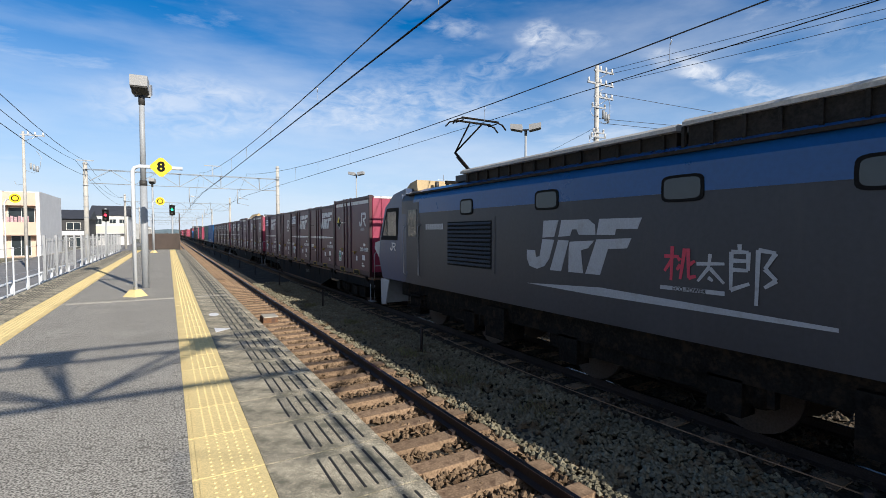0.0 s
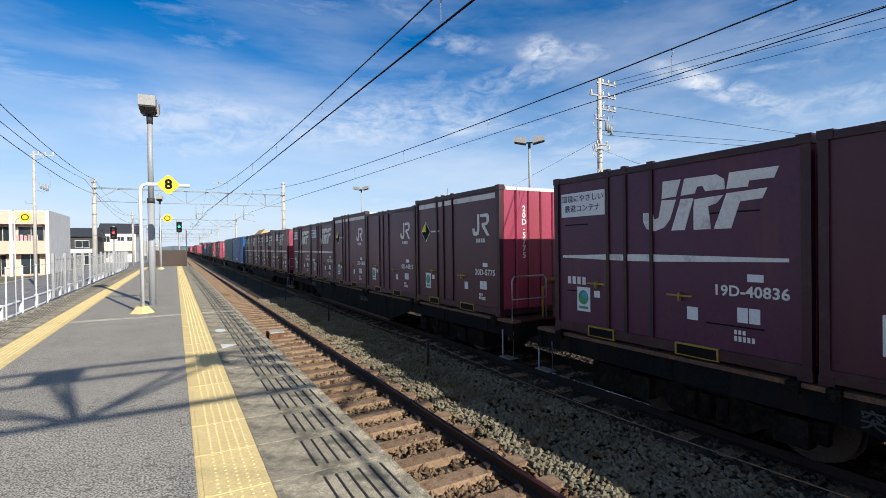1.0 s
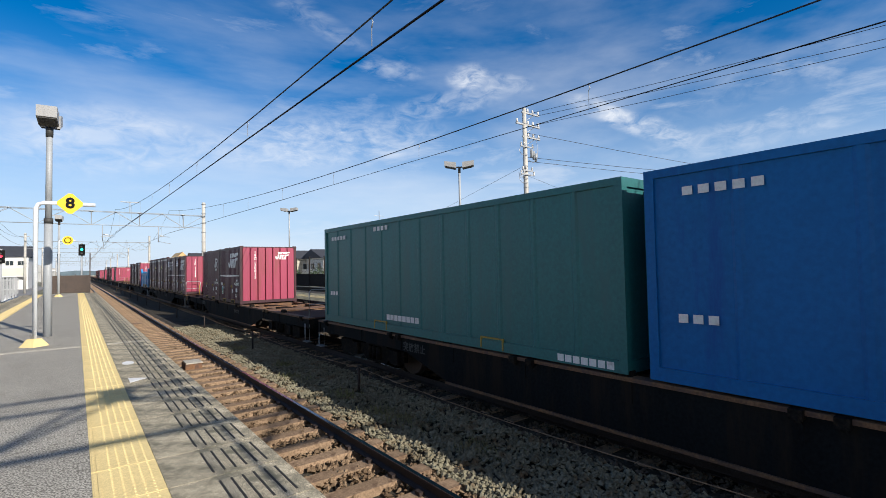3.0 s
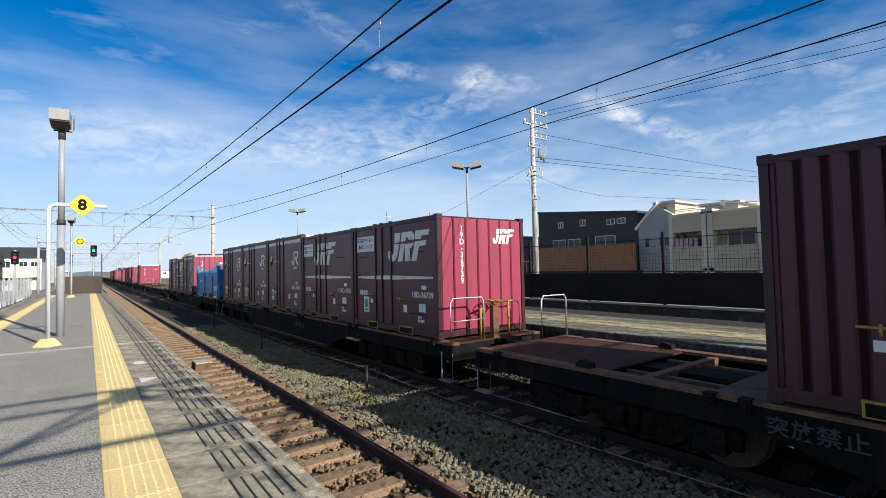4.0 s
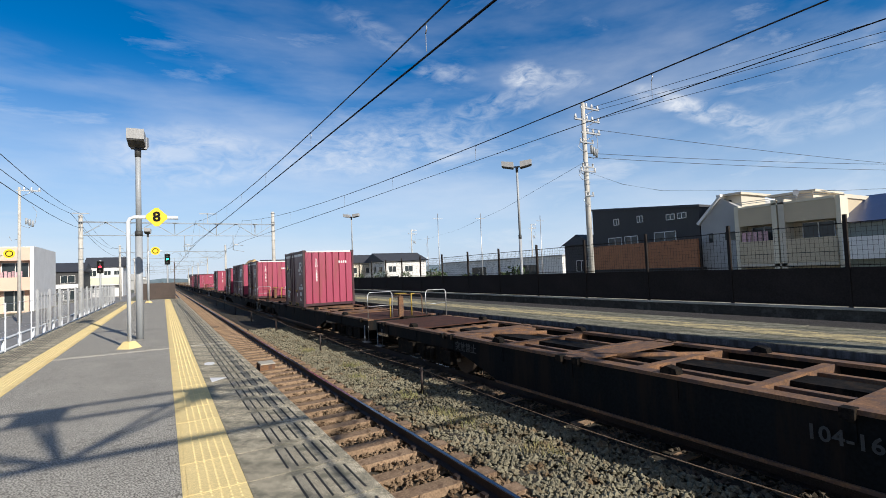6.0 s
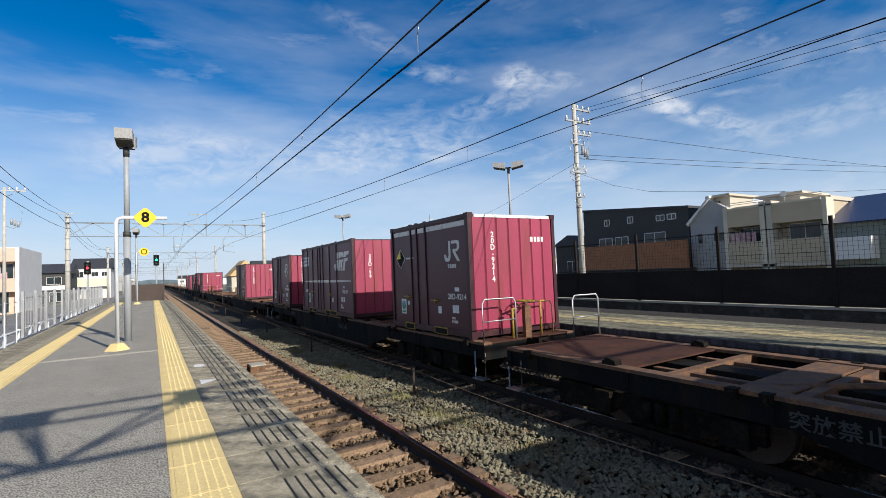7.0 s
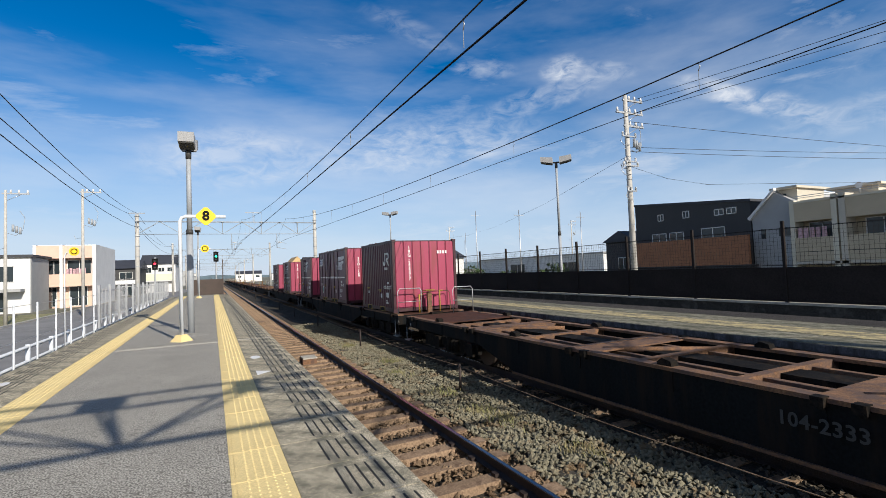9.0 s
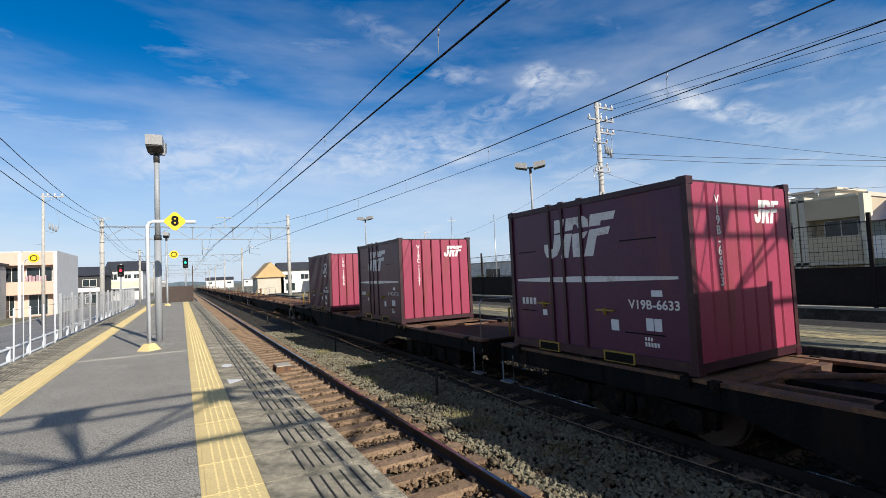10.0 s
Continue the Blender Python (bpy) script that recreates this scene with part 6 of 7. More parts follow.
def build_wagon():
    """A container flat wagon: side sills, cross members, end decks, two bogies; its first container slot starts at y 0."""
    top = thing("container_wagon", pose(TRACK_2, 0, DECK), "grey-blue container flat wagon with a rusty open deck", "flat wagon", "wagons of the train")
    hw, y0, y1 = 1.24, -0.42, 19.25
    for sx in (-1, 1):
        bm = bmesh.new()
        prism(bm, [(y0, -0.05), (y0, -0.32), (4.2, -0.34), (5.6, -0.72), (13.3, -0.72), (14.7, -0.34), (y1, -0.32), (y1, -0.05)], "x", sx * (hw - 0.05), sx * (hw - 0.035))
        for k in range(11):
            yy = y0 + 0.9 + k * 1.8
            box(bm, min(sx * (hw - 0.035), sx * (hw - 0.02)), max(sx * (hw - 0.035), sx * (hw - 0.02)), yy - 0.02, yy + 0.02, -0.33, -0.06)
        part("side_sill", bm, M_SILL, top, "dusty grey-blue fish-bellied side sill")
        bm = bmesh.new()
        a, b = sorted((sx * (hw - 0.2), sx * hw))
        box(bm, a, b, y0, y1, -0.05, 0.0)
        box(bm, a, b, 5.6, 13.3, -0.76, -0.72)
        part("sill_flange", bm, M_RUST, top, "rusty top flange")
    bm = bmesh.new()
    box(bm, -0.22, 0.22, y0, y1, -0.42, -0.06)
    part("centre_sill", bm, M_UNDER, top)
    for k in range(10):
        yy = 2.7 + k * 1.5
        bm = bmesh.new()
        box(bm, -hw + 0.18, hw - 0.18, yy - 0.065, yy + 0.065, -0.055, -0.03)
        box(bm, -hw + 0.06, hw - 0.06, yy - 0.065, yy - 0.05, -0.34, -0.055)
        part("cross_member", bm, M_RUST, top)
    for a, b in ((y0, 2.2), (16.7, y1)):
        bm = bmesh.new()
        box(bm, -hw + 0.2, hw - 0.2, a, b, -0.035, -0.008)
        part("end_deck", bm, M_DECK, top, "dark rusty chequered end deck plate")
    for a, b in ((3.2, 3.8), (7.3, 7.8), (11.0, 11.5), (14.8, 15.3)):
        bm = bmesh.new()
        box(bm, -hw + 0.2, hw - 0.2, a, b, -0.04, -0.015)
        tube(bm, (-0.7, a + 0.25, -0.05), (0.7, a - 0.9, -0.05), 0.05)
        part("deck_plate", bm, M_RUST, top)
    for sx in (-1, 1):
        bm = bmesh.new()
        box(bm, sx * 0.55 - 0.05, sx * 0.55 + 0.05, 2.2, 16.7, -0.2, -0.065)
        part("stringer", bm, M_RUST, top)
    bm = bmesh.new()
    pipe(bm, [(0.35, 0.2, -0.12), (0.35, 6.0, -0.12), (0.42, 6.4, -0.12), (0.42, 18.6, -0.12)], 0.025)
    part("brake_pipe", bm, M_UNDER, top)
    for yy in (2.1, 5.85, 9.6, 13.3, 17.0):
        for sx in (-1, 1):
            bm = bmesh.new()
            prism(bm, [(yy - 0.12, 0.0), (yy - 0.1, 0.07), (yy + 0.04, 0.1), (yy + 0.12, 0.04), (yy + 0.12, 0.0)], "x", sx * 1.12 - 0.07, sx * 1.12 + 0.07)
            part("lock_flap", bm, M_UNDER, top)
    for k in range(5):
        for sx in (-1, 1):
            for yy in (3.775 * k + 0.15, 3.775 * k + 3.57):
                bm = bmesh.new()
                c = sx * (hw - 0.02)
                box(bm, c - 0.09, c + 0.035, yy - 0.06, yy + 0.06, -0.09, 0.012)
                box(bm, c - 0.03, c + 0.05, yy - 0.03, yy + 0.03, -0.13, -0.07)
                part("container_lock", bm, M_UNDER, top)
    for yy in (1.2, 8.0, 9.6, 11.2, 17.8):
        bm = bmesh.new()
        box(bm, -1.05, -0.4, yy - 0.35, yy + 0.35, -0.75, -0.4)
        part("brake_box", bm, M_UNDER, top)
    for ya, yb, r in ((6.2, 7.3, 0.2), (12.2, 13.4, 0.16)):
        bm = bmesh.new()
        tube(bm, (-0.8, ya, -0.62), (-0.8, yb, -0.62), r, n=12)
        part("air_reservoir", bm, M_UNDER, top)
    for yc in (2.6, 16.3):
        bm = bmesh.new()
        for sx in (-1, 1):
            x0, x1 = sorted((sx * 0.92, sx * 1.03))
            prism(bm, [(yc - 1.25, -0.66), (yc - 1.25, -0.42), (yc - 0.55, -0.42), (yc - 0.35, -0.36), (yc + 0.35, -0.36), (yc + 0.55, -0.42), (yc + 1.25, -0.42), (yc + 1.25, -0.66), (yc + 0.65, -0.66), (yc + 0.45, -0.8), (yc - 0.45, -0.8), (yc - 0.65, -0.66)], "x", x0, x1)
            for dy in (-0.95, 0.95):
                x2, x3 = sorted((sx * 0.95, sx * 1.12))
                box(bm, x2, x3, yc + dy - 0.17, yc + dy + 0.17, -0.72, -0.42)
            for dy in (-0.2, 0, 0.2):
                tube(bm, (sx * 1.06, yc + dy, -0.72), (sx * 1.06, yc + dy, -0.42), 0.07, n=8)
        box(bm, -1.0, 1.0, yc - 0.2, yc + 0.2, -0.62, -0.36)
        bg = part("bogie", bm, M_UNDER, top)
        for dy in (-0.95, 0.95):
            bm = bmesh.new()
            for sx in (-1, 1):
                tube(bm, (sx * 0.50, yc + dy, -0.57), (sx * 0.62, yc + dy, -0.57), 0.43, n=24)
                tube(bm, (sx * 0.47, yc + dy, -0.57), (sx * 0.50, yc + dy, -0.57), 0.455, n=24)
            tube(bm, (-1.0, yc + dy, -0.57), (1.0, yc + dy, -0.57), 0.075, n=10)
            part("wheelset", bm, M_WHEEL, bg)
    for ye, sy in ((y0, -1), (y1, 1)):
        bm = bmesh.new()
        a, b = sorted((ye, ye + sy * 0.36))
        box(bm, -0.12, 0.12, a, b, -0.26, -0.02)
        box(bm, -0.2, 0.2, ye + sy * 0.34 - 0.08, ye + sy * 0.34 + 0.08, -0.3, 0.03)
        part("coupler", bm, M_UNDER, top)
        bm = bmesh.new()
        box(bm, -hw, hw, min(ye, ye - sy * 0.1), max(ye, ye - sy * 0.1), -0.34, -0.04)
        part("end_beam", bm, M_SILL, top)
        for sx in (-1, 1):
            bm = bmesh.new()
            x, y = sx * (hw - 0.02), ye - sy * 0.18
            pipe(bm, [(x, y - 0.17, -0.2), (x, y - 0.17, -0.72), (x, y + 0.17, -0.72), (x, y + 0.17, -0.2)], 0.016)
            box(bm, x - 0.09, x + 0.09, y - 0.17, y + 0.17, -0.73, -0.71)
            part("step", bm, M_STEEL, top)
    for x0, x1, yr in ((-1.2, -0.35, y0 + 0.06), (0.45, 1.2, y1 - 0.06)):
        bm = bmesh.new()
        pipe(bm, [(x0, yr, -0.05), (x0, yr, 0.76), (x0 + 0.06, yr, 0.84), (x1 - 0.06, yr, 0.84), (x1, yr, 0.76), (x1, yr, -0.05)], 0.019)
        pipe(bm, [(x0, yr, 0.4), (x1, yr, 0.4)], 0.013)
        part("handrail", bm, M_STEEL, top, "galvanised tubular end handrail")
    bm = bmesh.new()
    box(bm, -0.12, 0.04, y0 + 0.03, y0 + 0.05, -0.1, 0.66)
    box(bm, -0.12, -0.1, y0 + 0.05, y0 + 0.13, -0.1, 0.66)
    box(bm, 0.02, 0.04, y0 + 0.05, y0 + 0.13, -0.1, 0.66)
    tube(bm, (-0.04, y0 + 0.09, 0.6), (-0.04, y0 + 0.09, 0.76), 0.03, n=8)
    part("brake_stand", bm, M_RUST, top, "rusty channel steel brake stand")
    for x, lo, hi in ((-0.42, 0.0, 0.62), (0.36, 0.0, 0.74)):
        bm = bmesh.new()
        tube(bm, (x, y0 + 0.08, lo), (x, y0 + 0.08, hi), 0.024, n=8)
        tube(bm, (x, y0 + 0.08, hi - 0.02), (x + 0.12, y0 + 0.08, hi - 0.02), 0.02, n=8)
        part("grab_post", bm, M_YPAINT, top, "yellow grab post beside the brake stand")
    bm = bmesh.new()
    pipe(bm, [(-0.35, y0 + 0.1, 0.66), (0.1, y0 + 0.2, 0.7), (0.75, y0 + 0.2, 0.7), (0.82, y0 + 0.2, 0.6), (0.82, y0 + 0.2, -0.05)], 0.018)
    part("handrail", bm, M_RUST, top, "rusty tubular handrail")
    bm = bmesh.new()
    pipe(bm, [(-0.04 + 0.2 * math.cos(k * math.tau / 14), y0 + 0.09 + 0.2 * math.sin(k * math.tau / 14), 0.75) for k in range(15)], 0.018)
    for k in range(4):
        a = k * math.tau / 4 + 0.4
        tube(bm, (-0.04, y0 + 0.09, 0.75), (-0.04 + 0.2 * math.cos(a), y0 + 0.09 + 0.2 * math.sin(a), 0.75), 0.014, n=5)
    part("brake_wheel", bm, M_YPAINT, top, "yellow spoked hand brake wheel")
    return top


# ---- locomotive: rear end at y 0, body towards -y, heights above the rail head ----
def locomotive(y):
    top = thing("electric_locomotive", pose(TRACK_2 - 1.44, y, RAIL_Z), "grey and blue electric freight locomotive with white lettering", "locomotive")
    W, L = 2.88, 18.0
    sec = [(0.0, 1.15), (0.0, 3.26), (0.06, 3.42), (0.3, 3.54), (W - 0.3, 3.54), (W - 0.06, 3.42), (W, 3.26), (W, 1.15)]
    bm = bmesh.new()
    prism(bm, sec, "y", -L + 1.9, -1.9)
    body = part("body", bm, M_LOCOGREY, top, "grey ribless body side")
    band = [(-0.005, 2.93), (-0.005, 3.27), (0.055, 3.43), (0.3, 3.552), (0.3, 3.54), (0.05, 3.4), (0.0, 3.24), (0.0, 2.93)]
    bm = bmesh.new()
    prism(bm, band, "y", -L + 2.6, -2.6)
    part("blue_band", bm, M_LOCOBLUE, top, "blue band below the roof")
    for end in (0, 1):
        def yy(v):
            return -v if end == 0 else -L + v
        bm = bmesh.new()
        # cab profile, nose raked in two steps
        prof = [(yy(0.35), 1.15), (yy(0.12), 1.65), (yy(0.0), 1.95), (yy(0.1), 2.2), (yy(0.62), 3.2), (yy(1.1), 3.5), (yy(1.9), 3.62), (yy(1.9), 1.15)]
        prism(bm, prof, "x", 0.12, W - 0.12)
        prism(bm, [(yy(0.6), 1.15), (yy(0.35), 1.65), (yy(0.28), 1.95), (yy(0.4), 2.3), (yy(0.8), 3.15), (yy(1.2), 3.36), (yy(1.9), 3.45), (yy(1.9), 1.15)], "x", 0.0, W)
        cab = part("cab", bm, M_CABBLUE, top, "dark blue-grey cab with a raked nose", bevel=0.03)
        bm = bmesh.new()
        prism(bm, [(yy(1.9), 1.15), (yy(1.9), 2.93), (yy(2.62), 2.93), (yy(2.35), 1.6), (yy(2.1), 1.15)], "x", -0.004, 0.0)
        part("blue_panel", bm, M_CABBLUE, cab)
        bm = bmesh.new()
        prism(bm, [(yy(0.48), 2.24), (yy(0.92), 3.12), (yy(1.72), 3.12), (yy(1.62), 2.24)], "x", -0.006, 0.02)
        part("window_surround", bm, M_BLACK, cab)
        bm = bmesh.new()
        prism(bm, [(yy(0.98), 2.36), (yy(0.98), 3.02), (yy(1.56), 3.02), (yy(1.56), 2.36)], "x", -0.012, 0.0)
        prism(bm, [(yy(0.64), 2.36), (yy(0.9), 2.9), (yy(0.92), 2.36)], "x", -0.012, 0.0)
        part("side_window", bm, M_PANE, cab)
        bm = bmesh.new()
        prism(bm, [(0.3, yy(0.16)), (W - 0.3, yy(0.16)), (W - 0.3, yy(0.3)), (0.3, yy(0.3))], "z", 2.3, 2.5)
        part("windscreen", bm, M_PANE, cab)
        bm = bmesh.new()
        prism(bm, [(yy(0.34), 1.72), (yy(0.0), 1.98), (yy(0.06), 2.16), (yy(0.42), 2.2)], "x", -0.006, 0.05)
        prism(bm, [(yy(0.5), 0.38), (yy(0.45), 1.12), (yy(1.05), 1.12), (yy(0.8), 0.4)], "x", -0.004, 0.03)
        prism(bm, [(yy(0.5), 0.42), (yy(0.45), 1.12), (yy(0.6), 1.12), (yy(0.66), 0.42)], "x", 0.1, W - 0.1)
        part("nose_plate", bm, M_LOCOWHITE, cab, "pale grey skirt and nose plate")
        bm = bmesh.new()
        small_logo(bm, 0, 0, 0.36, 0.22, 0.006, lambda u, z, d: (-d, yy(1.15) - u, 1.95 + z))
        part("badge", bm, M_WHITE, cab)
        bm = bmesh.new()
        a, b = sorted((yy(2.2), yy(2.9)))
        box(bm, -0.012, 0.01, a, b, 1.45, 3.2)
        door = part("cab_door", bm, M_LOCOGREY, top, "grey cab side door", bevel=0.006)
        bm = bmesh.new()
        box(bm, -0.018, 0.0, a + 0.12, b - 0.12, 2.35, 3.02)
        part("door_window", bm, M_PANE, door)
        for e in (a - 0.06, b + 0.06):
            bm = bmesh.new()
            pipe(bm, [(0.0, e, 1.35), (-0.06, e, 1.4), (-0.06, e, 2.6), (0.0, e, 2.65)], 0.016)
            part("grab_rail", bm, M_STEEL, door)
        bm = bmesh.new()
        prism(bm, [(yy(1.15), 3.5), (yy(1.7), 3.78), (yy(2.1), 3.84), (yy(2.15), 3.5)], "x", 0.35, W - 0.35)
        part("roof_cowl", bm, M_CREAM, top, "cream roof cowl over the cab", bevel=0.02)
        bm = bmesh.new()
        for z in (0.55, 0.85):
            box(bm, 0.02, 0.2, a, b, z, z + 0.03)
        box(bm, 0.04, 0.06, a, a + 0.03, 0.5, 1.15)
        box(bm, 0.04, 0.06, b - 0.03, b, 0.5, 1.15)
        part("steps", bm, M_UNDER, top)
    for a, b in ((-5.3, -4.82), (-7.74, -7.18), (-10.1, -9.55), (-12.05, -11.48), (-13.8, -13.2)):
        bm = bmesh.new()
        pts = []
        for k in range(20):
            t = k * math.tau / 20
            pts.append(((a + b) / 2 + (b - a) / 2 * math.copysign(abs(math.cos(t)) ** 0.4, math.cos(t)), 2.98 + 0.165 * math.copysign(abs(math.sin(t)) ** 0.4, math.sin(t))))
        prism(bm, pts, "x", -0.016, 0.0)
        win = part("window", bm, M_BLACK, body)
        bm = bmesh.new()
        prism(bm, [((p[0] - (a + b) / 2) * 0.86 + (a + b) / 2, (p[1] - 2.98) * 0.78 + 2.98) for p in pts], "x", -0.02, -0.012)
        part("pane", bm, M_PANE, win)
    bm = bmesh.new()
    box(bm, -0.01, 0.0, -6.05, -4.15, 1.66, 2.76)
    lou = part("louvre_frame", bm, M_LOCOGREY, top)
    bm = bmesh.new()
    box(bm, -0.014, -0.004, -5.95, -4.3, 1.74, 2.68)
    part("louvre_recess", bm, M_BLACK, lou)
    for k in range(11):
        bm = bmesh.new()
        z = 1.77 + k * 0.083
        prism(bm, [(-0.014, z), (-0.04, z + 0.01), (-0.02, z + 0.055), (-0.014, z + 0.055)], "y", -5.93, -4.32)
        part("slat", bm, M_SLAT, lou)
    bm = bmesh.new()
    S = lambda u, z, d: (-d, -u, z)
    logo_shapes(bm, 6.98, 1.84, 2.29, 0.82, 0.006, S)
    part("emblem", bm, M_LOCOWHITE, top, "pale painted block emblem")
    bm = bmesh.new()
    pts = [(6.95, 1.58), (8.6, 1.66), (11.4, 1.56), (11.4, 1.52), (8.4, 1.54)]
    bm.faces.new([bm.verts.new(S(a, b, 0.006)) for a, b in pts])
    part("tapering_line", bm, M_LOCOWHITE, top, "pale tapering line")
    bm = bmesh.new()
    bars(bm, S, 3.25, 2.52, 0.85, 0.13, 9, gap=0.25)
    part("number_bar", bm, M_LOCOWHITE, top)

    def strokes(bm, lines, u0, z0, s, w=0.07):
        for i, ((a, b), (c, d)) in enumerate(lines):
            n = Vector((b - d, c - a)).normalized() * w / s / 2
            q = [(a + n.x, b + n.y), (c + n.x * 0.7, d + n.y * 0.7), (c - n.x * 0.7, d - n.y * 0.7), (a - n.x, b - n.y)]
            bm.faces.new([bm.verts.new(S(u0 + p * s, z0 + r * s, 0.004 + 0.001 * i)) for p, r in q])
    bm = bmesh.new()
    strokes(bm, [((0, 0.72), (0.45, 0.72)), ((0.25, 1.0), (0.22, 0.05)), ((0.22, 0.6), (0.02, 0.3)), ((0.62, 0.95), (0.5, 0.1)), ((0.72, 0.95), (0.74, 0.15)), ((0.74, 0.15), (0.95, 0.22)), ((0.5, 0.5), (0.4, 0.35)), ((0.74, 0.5), (0.92, 0.62)), ((0.5, 0.62), (0.42, 0.7))], 9.6, 1.84, 0.44, 0.05)
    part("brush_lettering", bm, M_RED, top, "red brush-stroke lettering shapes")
    bm = bmesh.new()
    strokes(bm, [((0, 0.62), (0.9, 0.66)), ((0.45, 0.95), (0.4, 0.5)), ((0.4, 0.5), (0.05, 0.05)), ((0.45, 0.5), (0.9, 0.05)), ((0.4, 0.2), (0.55, 0.1))], 10.02, 1.86, 0.36, 0.045)
    strokes(bm, [((0.1, 0.85), (0.1, 0.1)), ((0.1, 0.85), (0.42, 0.85)), ((0.42, 0.85), (0.42, 0.5)), ((0.1, 0.68), (0.42, 0.68)), ((0.1, 0.5), (0.42, 0.5)), ((0.1, 0.1), (0.45, 0.25)), ((0.26, 1.0), (0.26, 0.86)), ((0.6, 0.9), (0.58, -0.15)), ((0.6, 0.9), (0.9, 0.85)), ((0.9, 0.85), (0.72, 0.55)), ((0.72, 0.55), (0.92, 0.35)), ((0.92, 0.35), (0.72, 0.2))], 10.36, 1.76, 0.56, 0.05)
    plate(bm, S, 9.55, 10.35, 1.74, 1.79)
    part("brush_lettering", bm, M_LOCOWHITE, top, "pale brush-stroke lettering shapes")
    lettering("ECO-POWER", 0.07, pose(-0.008, -9.93, 1.762, 90, 0, -90), M_BLACK, top)
    bm = bmesh.new()
    box(bm, 0.28, W - 0.28, -9.55, -4.6, 3.5, 3.74)
    for k in range(14):
        box(bm, 0.24, 0.3, -9.4 + k * 0.36, -9.36 + k * 0.36, 3.5, 3.72)
    part("roof_box", bm, M_ROOFGEAR, top, "weathered brown roof equipment box", bevel=0.02)
    bm = bmesh.new()
    box(bm, 0.22, W - 0.22, -14.6, -9.75, 3.5, 3.78)
    for k in range(14):
        box(bm, 0.18, 0.24, -14.4 + k * 0.36, -14.36 + k * 0.36, 3.5, 3.76)
    part("roof_box", bm, M_ROOFGEAR, top, bevel=0.02)
    for a, b, z in ((-9.62, -4.55, 3.74), (-14.65, -9.7, 3.78)):
        bm = bmesh.new()
        prism(bm, [(0.16, z - 0.02), (0.16, z + 0.03), (0.22, z + 0.07), (W - 0.22, z + 0.07), (W - 0.16, z + 0.03), (W - 0.16, z - 0.02)], "y", a, b)
        part("box_cover", bm, M_POLE, top, "pale weathered cover of the roof box")
    bm = bmesh.new()
    box(bm, -0.02, 0.14, -L + 2.2, -2.2, 3.40, 3.44)
    part("gutter", bm, M_ROOFGEAR, top)
    # single-arm pantograph
    cx = W / 2
    bm = bmesh.new()
    for yy2 in (-3.6, -2.6):
        box(bm, cx - 0.5, cx + 0.5, yy2 - 0.04, yy2 + 0.04, 3.72, 3.8)
        for xx in (cx - 0.45, cx + 0.45):
            tube(bm, (xx, yy2, 3.6), (xx, yy2, 3.74), 0.06, 0.04)
    box(bm, cx - 0.06, cx + 0.06, -3.6, -2.6, 3.74, 3.82)
    pan = part("pantograph", bm, M_UNDER, top)
    bm = bmesh.new()
    tube(bm, (cx, -3.3, 3.8), (cx, -2.25, 4.62), 0.045, 0.035)
    tube(bm, (cx + 0.12, -3.1, 3.8), (cx + 0.06, -2.22, 4.5), 0.015)
    part("lower_arm", bm, M_UNDER, pan)
    bm = bmesh.new()
    for d in (-0.18, 0.18):
        tube(bm, (cx, -2.25, 4.62), (cx + d, -3.25, 5.20), 0.022)
    part("upper_arm", bm, M_UNDER, pan)
    bm = bmesh.new()
    for yy2 in (-3.45, -3.1):
        pipe(bm, [(cx - 0.8, yy2, 5.08), (cx - 0.68, yy2, 5.20), (cx - 0.5, yy2, 5.25), (cx + 0.5, yy2, 5.25), (cx + 0.68, yy2, 5.20), (cx + 0.8, yy2, 5.08)], 0.022)
        box(bm, cx - 0.55, cx + 0.55, yy2 - 0.03, yy2 + 0.03, 5.24, 5.275)
    pipe(bm, [(cx - 0.5, -3.45, 5.21), (cx - 0.5, -3.1, 5.21)], 0.015)
    pipe(bm, [(cx + 0.5, -3.45, 5.21), (cx + 0.5, -3.1, 5.21)], 0.015)
    part("collector_head", bm, M_UNDER, pan)
    bm = bmesh.new()
    for yy2 in (-2.3, -3.9, -4.3):
        tube(bm, (cx - 0.6, yy2, 3.6), (cx - 0.6, yy2, 3.8), 0.07, 0.05)
    box(bm, cx - 1.0, cx - 0.6, -4.4, -3.9, 3.62, 3.76)
    part("roof_insulators", bm, M_DARK, top)
    # underfloor and bogies
    bm = bmesh.new()
    box(bm, 0.2, W - 0.2, -L + 1.5, -1.5, 0.75, 1.16)
    for a, b in ((-6.2, -5.6), (-12.4, -11.5)):
        box(bm, 0.1, 0.6, a, b, 0.4, 1.0)
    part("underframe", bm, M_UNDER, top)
    for yc in (-3.6, -9.0, -14.4):
        bm = bmesh.new()
        for xx in (0.28, W - 0.4):
            box(bm, xx, xx + 0.12, yc - 1.75, yc + 1.75, 0.52, 0.8)
            for dy in (-1.25, 1.25):
                box(bm, xx - 0.08, xx + 0.2, yc + dy - 0.2, yc + dy + 0.2, 0.35, 0.78)
                tube(bm, (xx + 0.05, yc + dy - 0.35, 0.5), (xx + 0.05, yc + dy - 0.35, 0.85), 0.09)
        box(bm, 0.4, W - 0.4, yc - 0.25, yc + 0.25, 0.45, 0.85)
        bg = part("bogie", bm, M_UNDER, top)
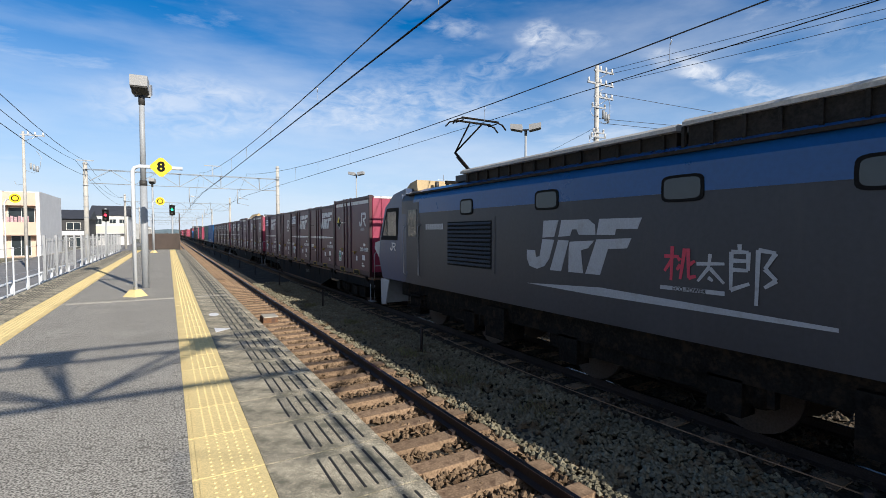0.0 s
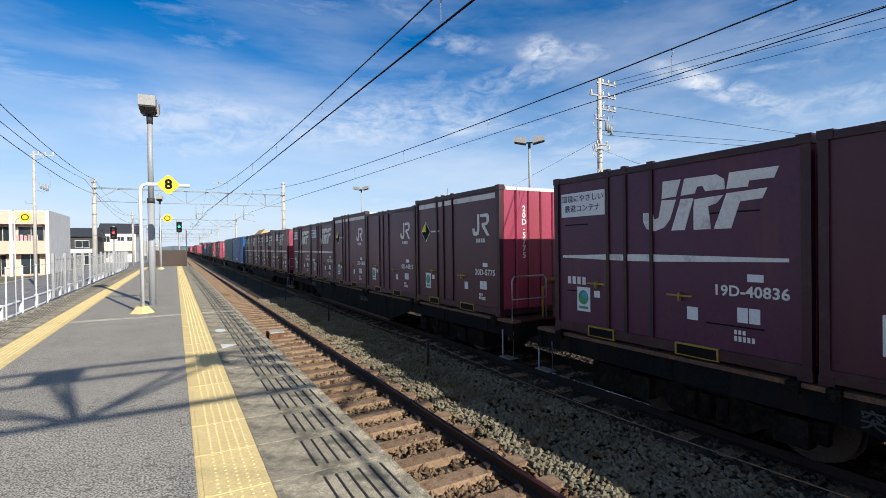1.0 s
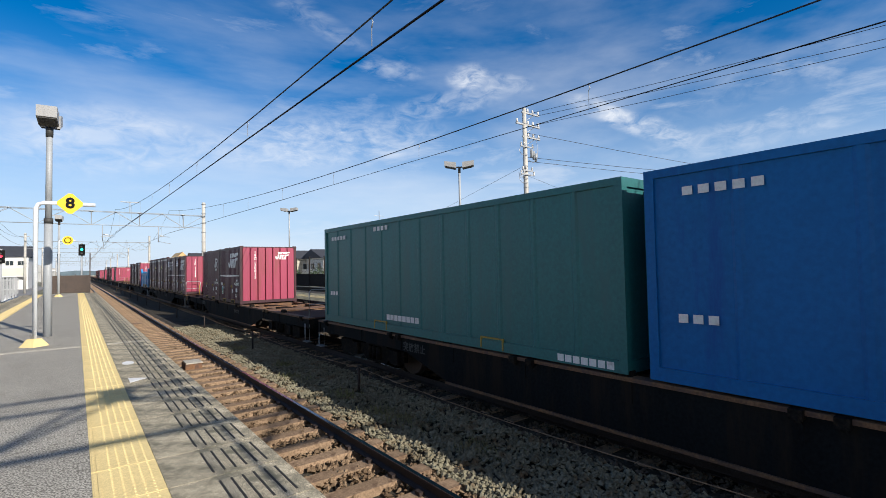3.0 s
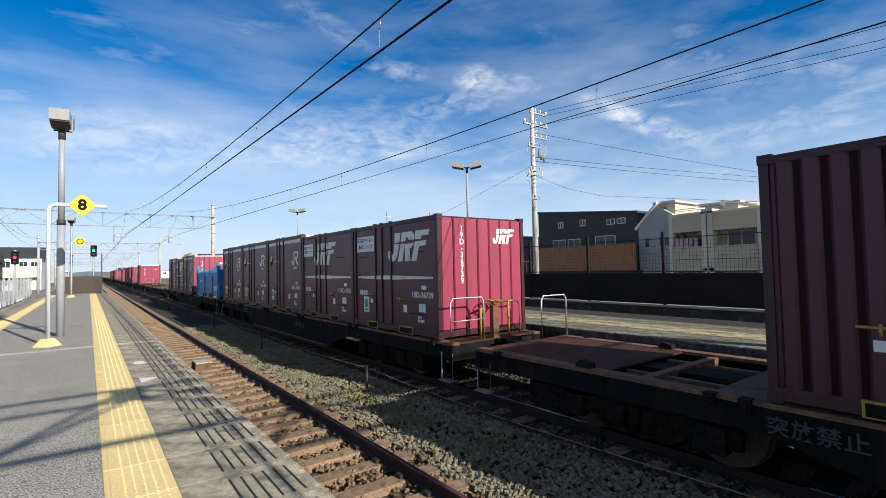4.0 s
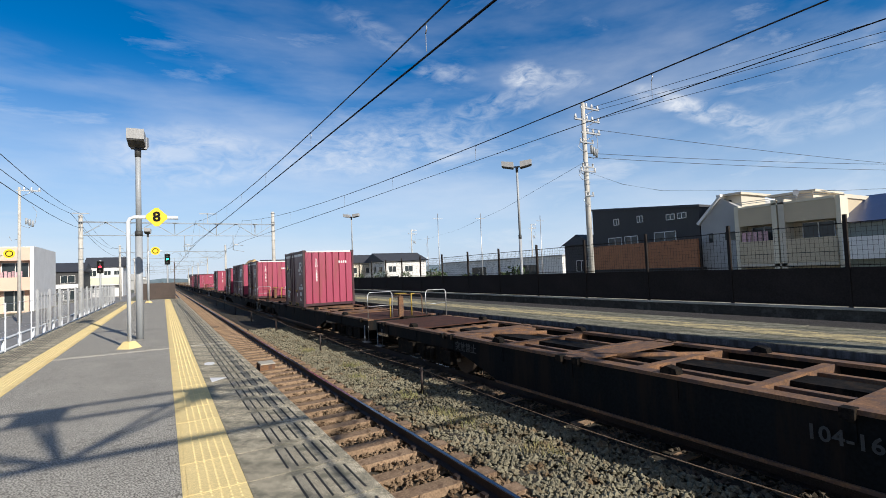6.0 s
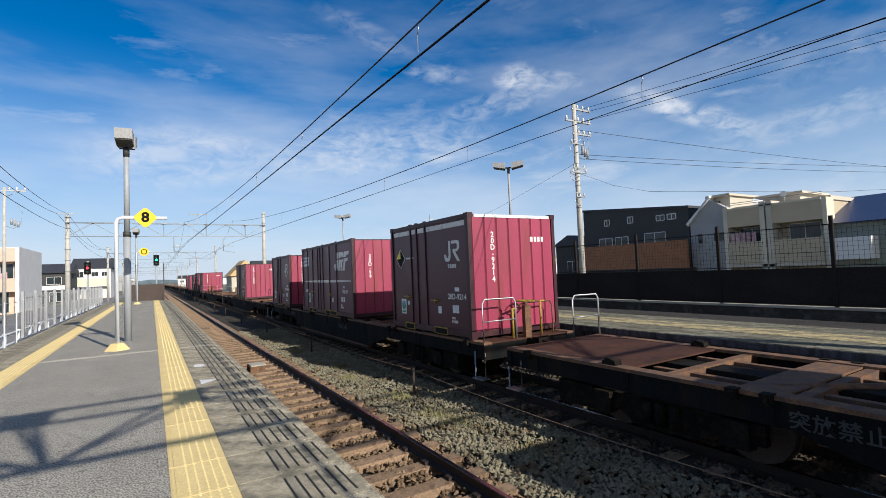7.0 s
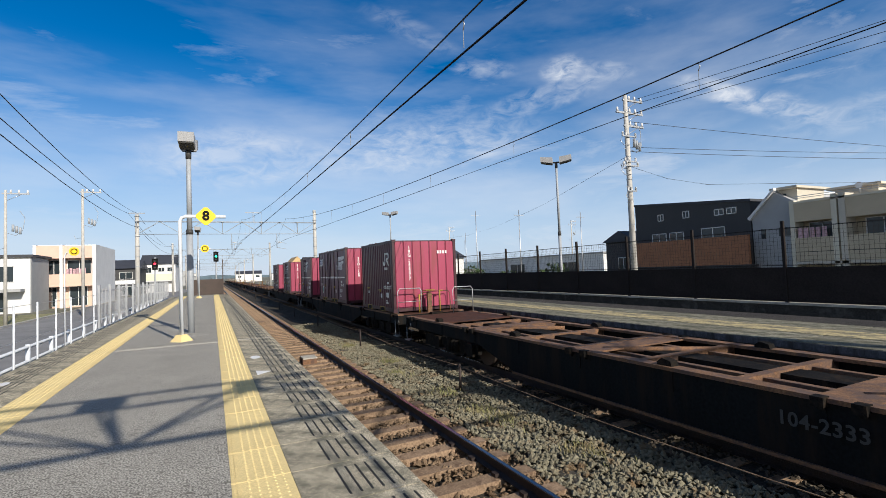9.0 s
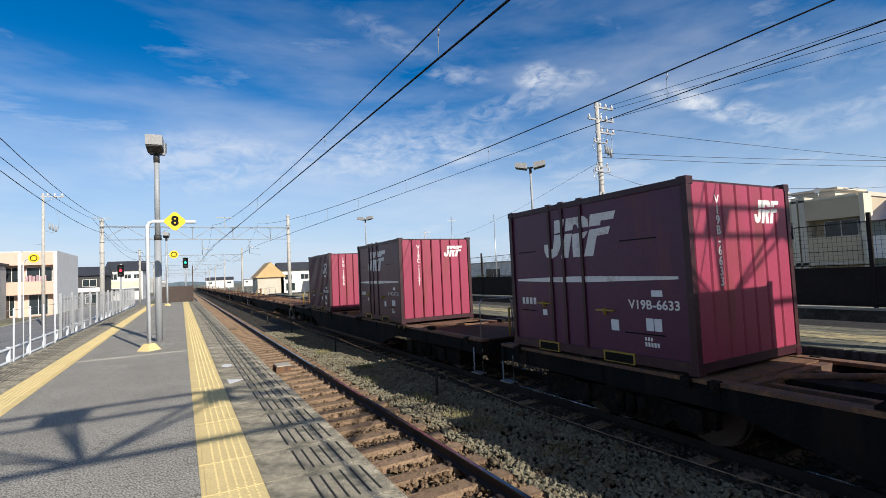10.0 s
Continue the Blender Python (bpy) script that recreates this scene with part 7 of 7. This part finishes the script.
        for dy in (-1.25, 1.25):
            bm = bmesh.new()
            for sx in (-1, 1):
                tube(bm, (cx + sx * 0.50, yc + dy, 0.56), (cx + sx * 0.62, yc + dy, 0.56), 0.56, n=28)
            tube(bm, (cx - 1.0, yc + dy, 0.56), (cx + 1.0, yc + dy, 0.56), 0.09)
            part("wheelset", bm, M_WHEEL, bg)
    bm = bmesh.new()
    for a, b in ((-0.05, 0.55), (-L - 0.55, -L + 0.05)):
        box(bm, cx - 0.13, cx + 0.13, a - 0.3, b, 0.75, 1.0)
    part("coupler", bm, M_UNDER, top)
    MOVING.append(top)


FRONT, PITCH, SLOT = 14.35, 20.38, 3.775


def at(wagon, slot):
    return FRONT + PITCH * (wagon - 1) + SLOT * (slot - 1)


LOGO = "dark wine container with white emblem, tapered line and white board"
BADGE = "dark wine container with white badge and plain panels"
BAND = "dark wine container with white top band and warning diamond"
RIB = "dark wine corrugated container with white markings"


V19 = {"logo_at": 0.26, "logo_w": 0.43, "board_at": (0.03, 0.23)}


def load_train():
    """Containers by wagon and slot, from the locomotive backwards."""
    def logo(w, s, n, **k):
        container("logo", n, at(w, s) - (0.35 if w == 5 else 0.0), "logo", label=k.pop("label", LOGO), **k)

    def badge(w, s, n, **k):
        container("badge", n, at(w, s) - (0.35 if w == 5 else 0.0), "badge", board=False, label=k.pop("label", BADGE), **k)

    def band(w, s, n, **k):
        container("band", n, at(w, s), "badge", board=False, white=True, label=BAND, **k)
    band(1, 1, "20D-3988")
    logo(1, 2, "V19B-8241", board=False, eco=False)
    logo(1, 3, "19G-18080")
    badge(1, 4, "19D-30240")
    logo(1, 5, "19D-40836", paint=M_PURPLESHADE)
    band(2, 1, "20D-5775")
    badge(2, 2, "19D-44310", paint=M_PURPLESHADE)
    band(2, 3, "20D-7810", paint=M_PURPLESHADE)
    logo(2, 4, "19D-36315", paint=M_PURPLESHADE)
    logo(2, 5, "19D-38112")
    for s, n in ((1, "V19C-115"), (2, "V19C-1408"), (3, "V19C-448"), (4, "V19C-656"), (5, "V19C-7990")):
        logo(3, s, n, eco=False, **V19)
    long_container(M_BLUE, at(4, 1) - 0.1, 9.3, "glossy blue 31 foot container with ribbed sides", "UV51A-350")
    long_container(M_TEALP, at(4, 1) + 9.5, 9.3, "teal green 31 foot container with ribbed sides", "", 12)
    logo(5, 3, "19G-20815", ribbed=True, board=False, label=RIB)
    badge(5, 4, "19G-21042", ribbed=True, label=RIB, eco=False)
    logo(6, 1, "19D-36739")
    logo(6, 2, "V19C-4256", eco=False, **V19)
    band(6, 3, "20D-10744")
    band(6, 4, "20D-4678")
    band(6, 5, "20D-1753")
    open_top(at(7, 1) - 0.22)
    band(7, 3, "20D-2729")
    logo(7, 4, "19D-41226")
    band(7, 5, "20D-6153")
    band(9, 3, "20D-0880")
    band(10, 1, "20D-9214")
    container("logo", "30D-99", at(10, 1) + 6.7, "logo", paint=M_PURPLESHADE, length=6.06, label="purple 20 foot container with white emblem and yellow pockets")
    badge(10, 5, "19D-44526", paint=M_PURPLESHADE)
    badge(11, 3, "19D-51290")
    badge(13, 1, "19G-22277", ribbed=True, label=RIB, eco=False)
    container("logo", "30D-129", at(13, 1) + 6.4, "logo", paint=M_PURPLESHADE, length=6.06, label="purple 20 foot container with white emblem and yellow pockets")
    logo(13, 5, "V19B-6633", board=False, paint=M_PURPLESHADE, **V19, eco=False, label="dark wine container with white emblem and no board")
    logo(14, 2, "V19C-1131", board=False, eco=False, **V19)
    badge(14, 4, "19G-15808", ribbed=True, label=RIB, eco=False)
    wagon = build_wagon()
    codes = {1: "106-73", 2: "106-204", 3: "104-2528", 5: "104-1871", 6: "104-1053", 7: "104-2743", 8: "104-169", 10: "104-1596", 11: "107-2", 12: "104-2333"}
    for k in range(1, 25):
        w = wagon if k == 1 else copy_thing(plain, pose(0, 0, 0))
        if k == 1:
            plain = wagon
        w.matrix_basis = pose(TRACK_2, at(k, 1), DECK)
        MOVING.append(w)
        if k == 4:
            for o in [o for o in w.children if o.name.split(".")[0] in ("handrail", "brake_stand", "grab_post", "brake_wheel")]:
                bpy.data.objects.remove(o)
    for k, w in enumerate([o for o in MOVING if o.name.startswith("container_wagon")], 1):
        if k in codes:
            lettering(codes[k], 0.21, side(7.7, -0.3, -1.262), M_CODE, w, bold=0.004)
        if k < 11:
            lettering("突放禁止", 0.2, side(14.3, -0.22, -1.262), M_CODE, w, bold=0.002)
    locomotive(FRONT - 1.0)


SPEED = [(0.0, 0.0), (1.0, 27.1), (2.5, 68.0), (4.5, 122.1), (6.0, 162.7), (8.0, 216.6), (10.0, 270.3)]


def motions():
    """The whole train runs towards -y past the platform."""
    for ob in MOVING:
        base = ob.matrix_basis.copy()
        walk(ob, [(t, Matrix.Translation((0, -s, 0)) @ base) for t, s in SPEED])


load_train()
motions()
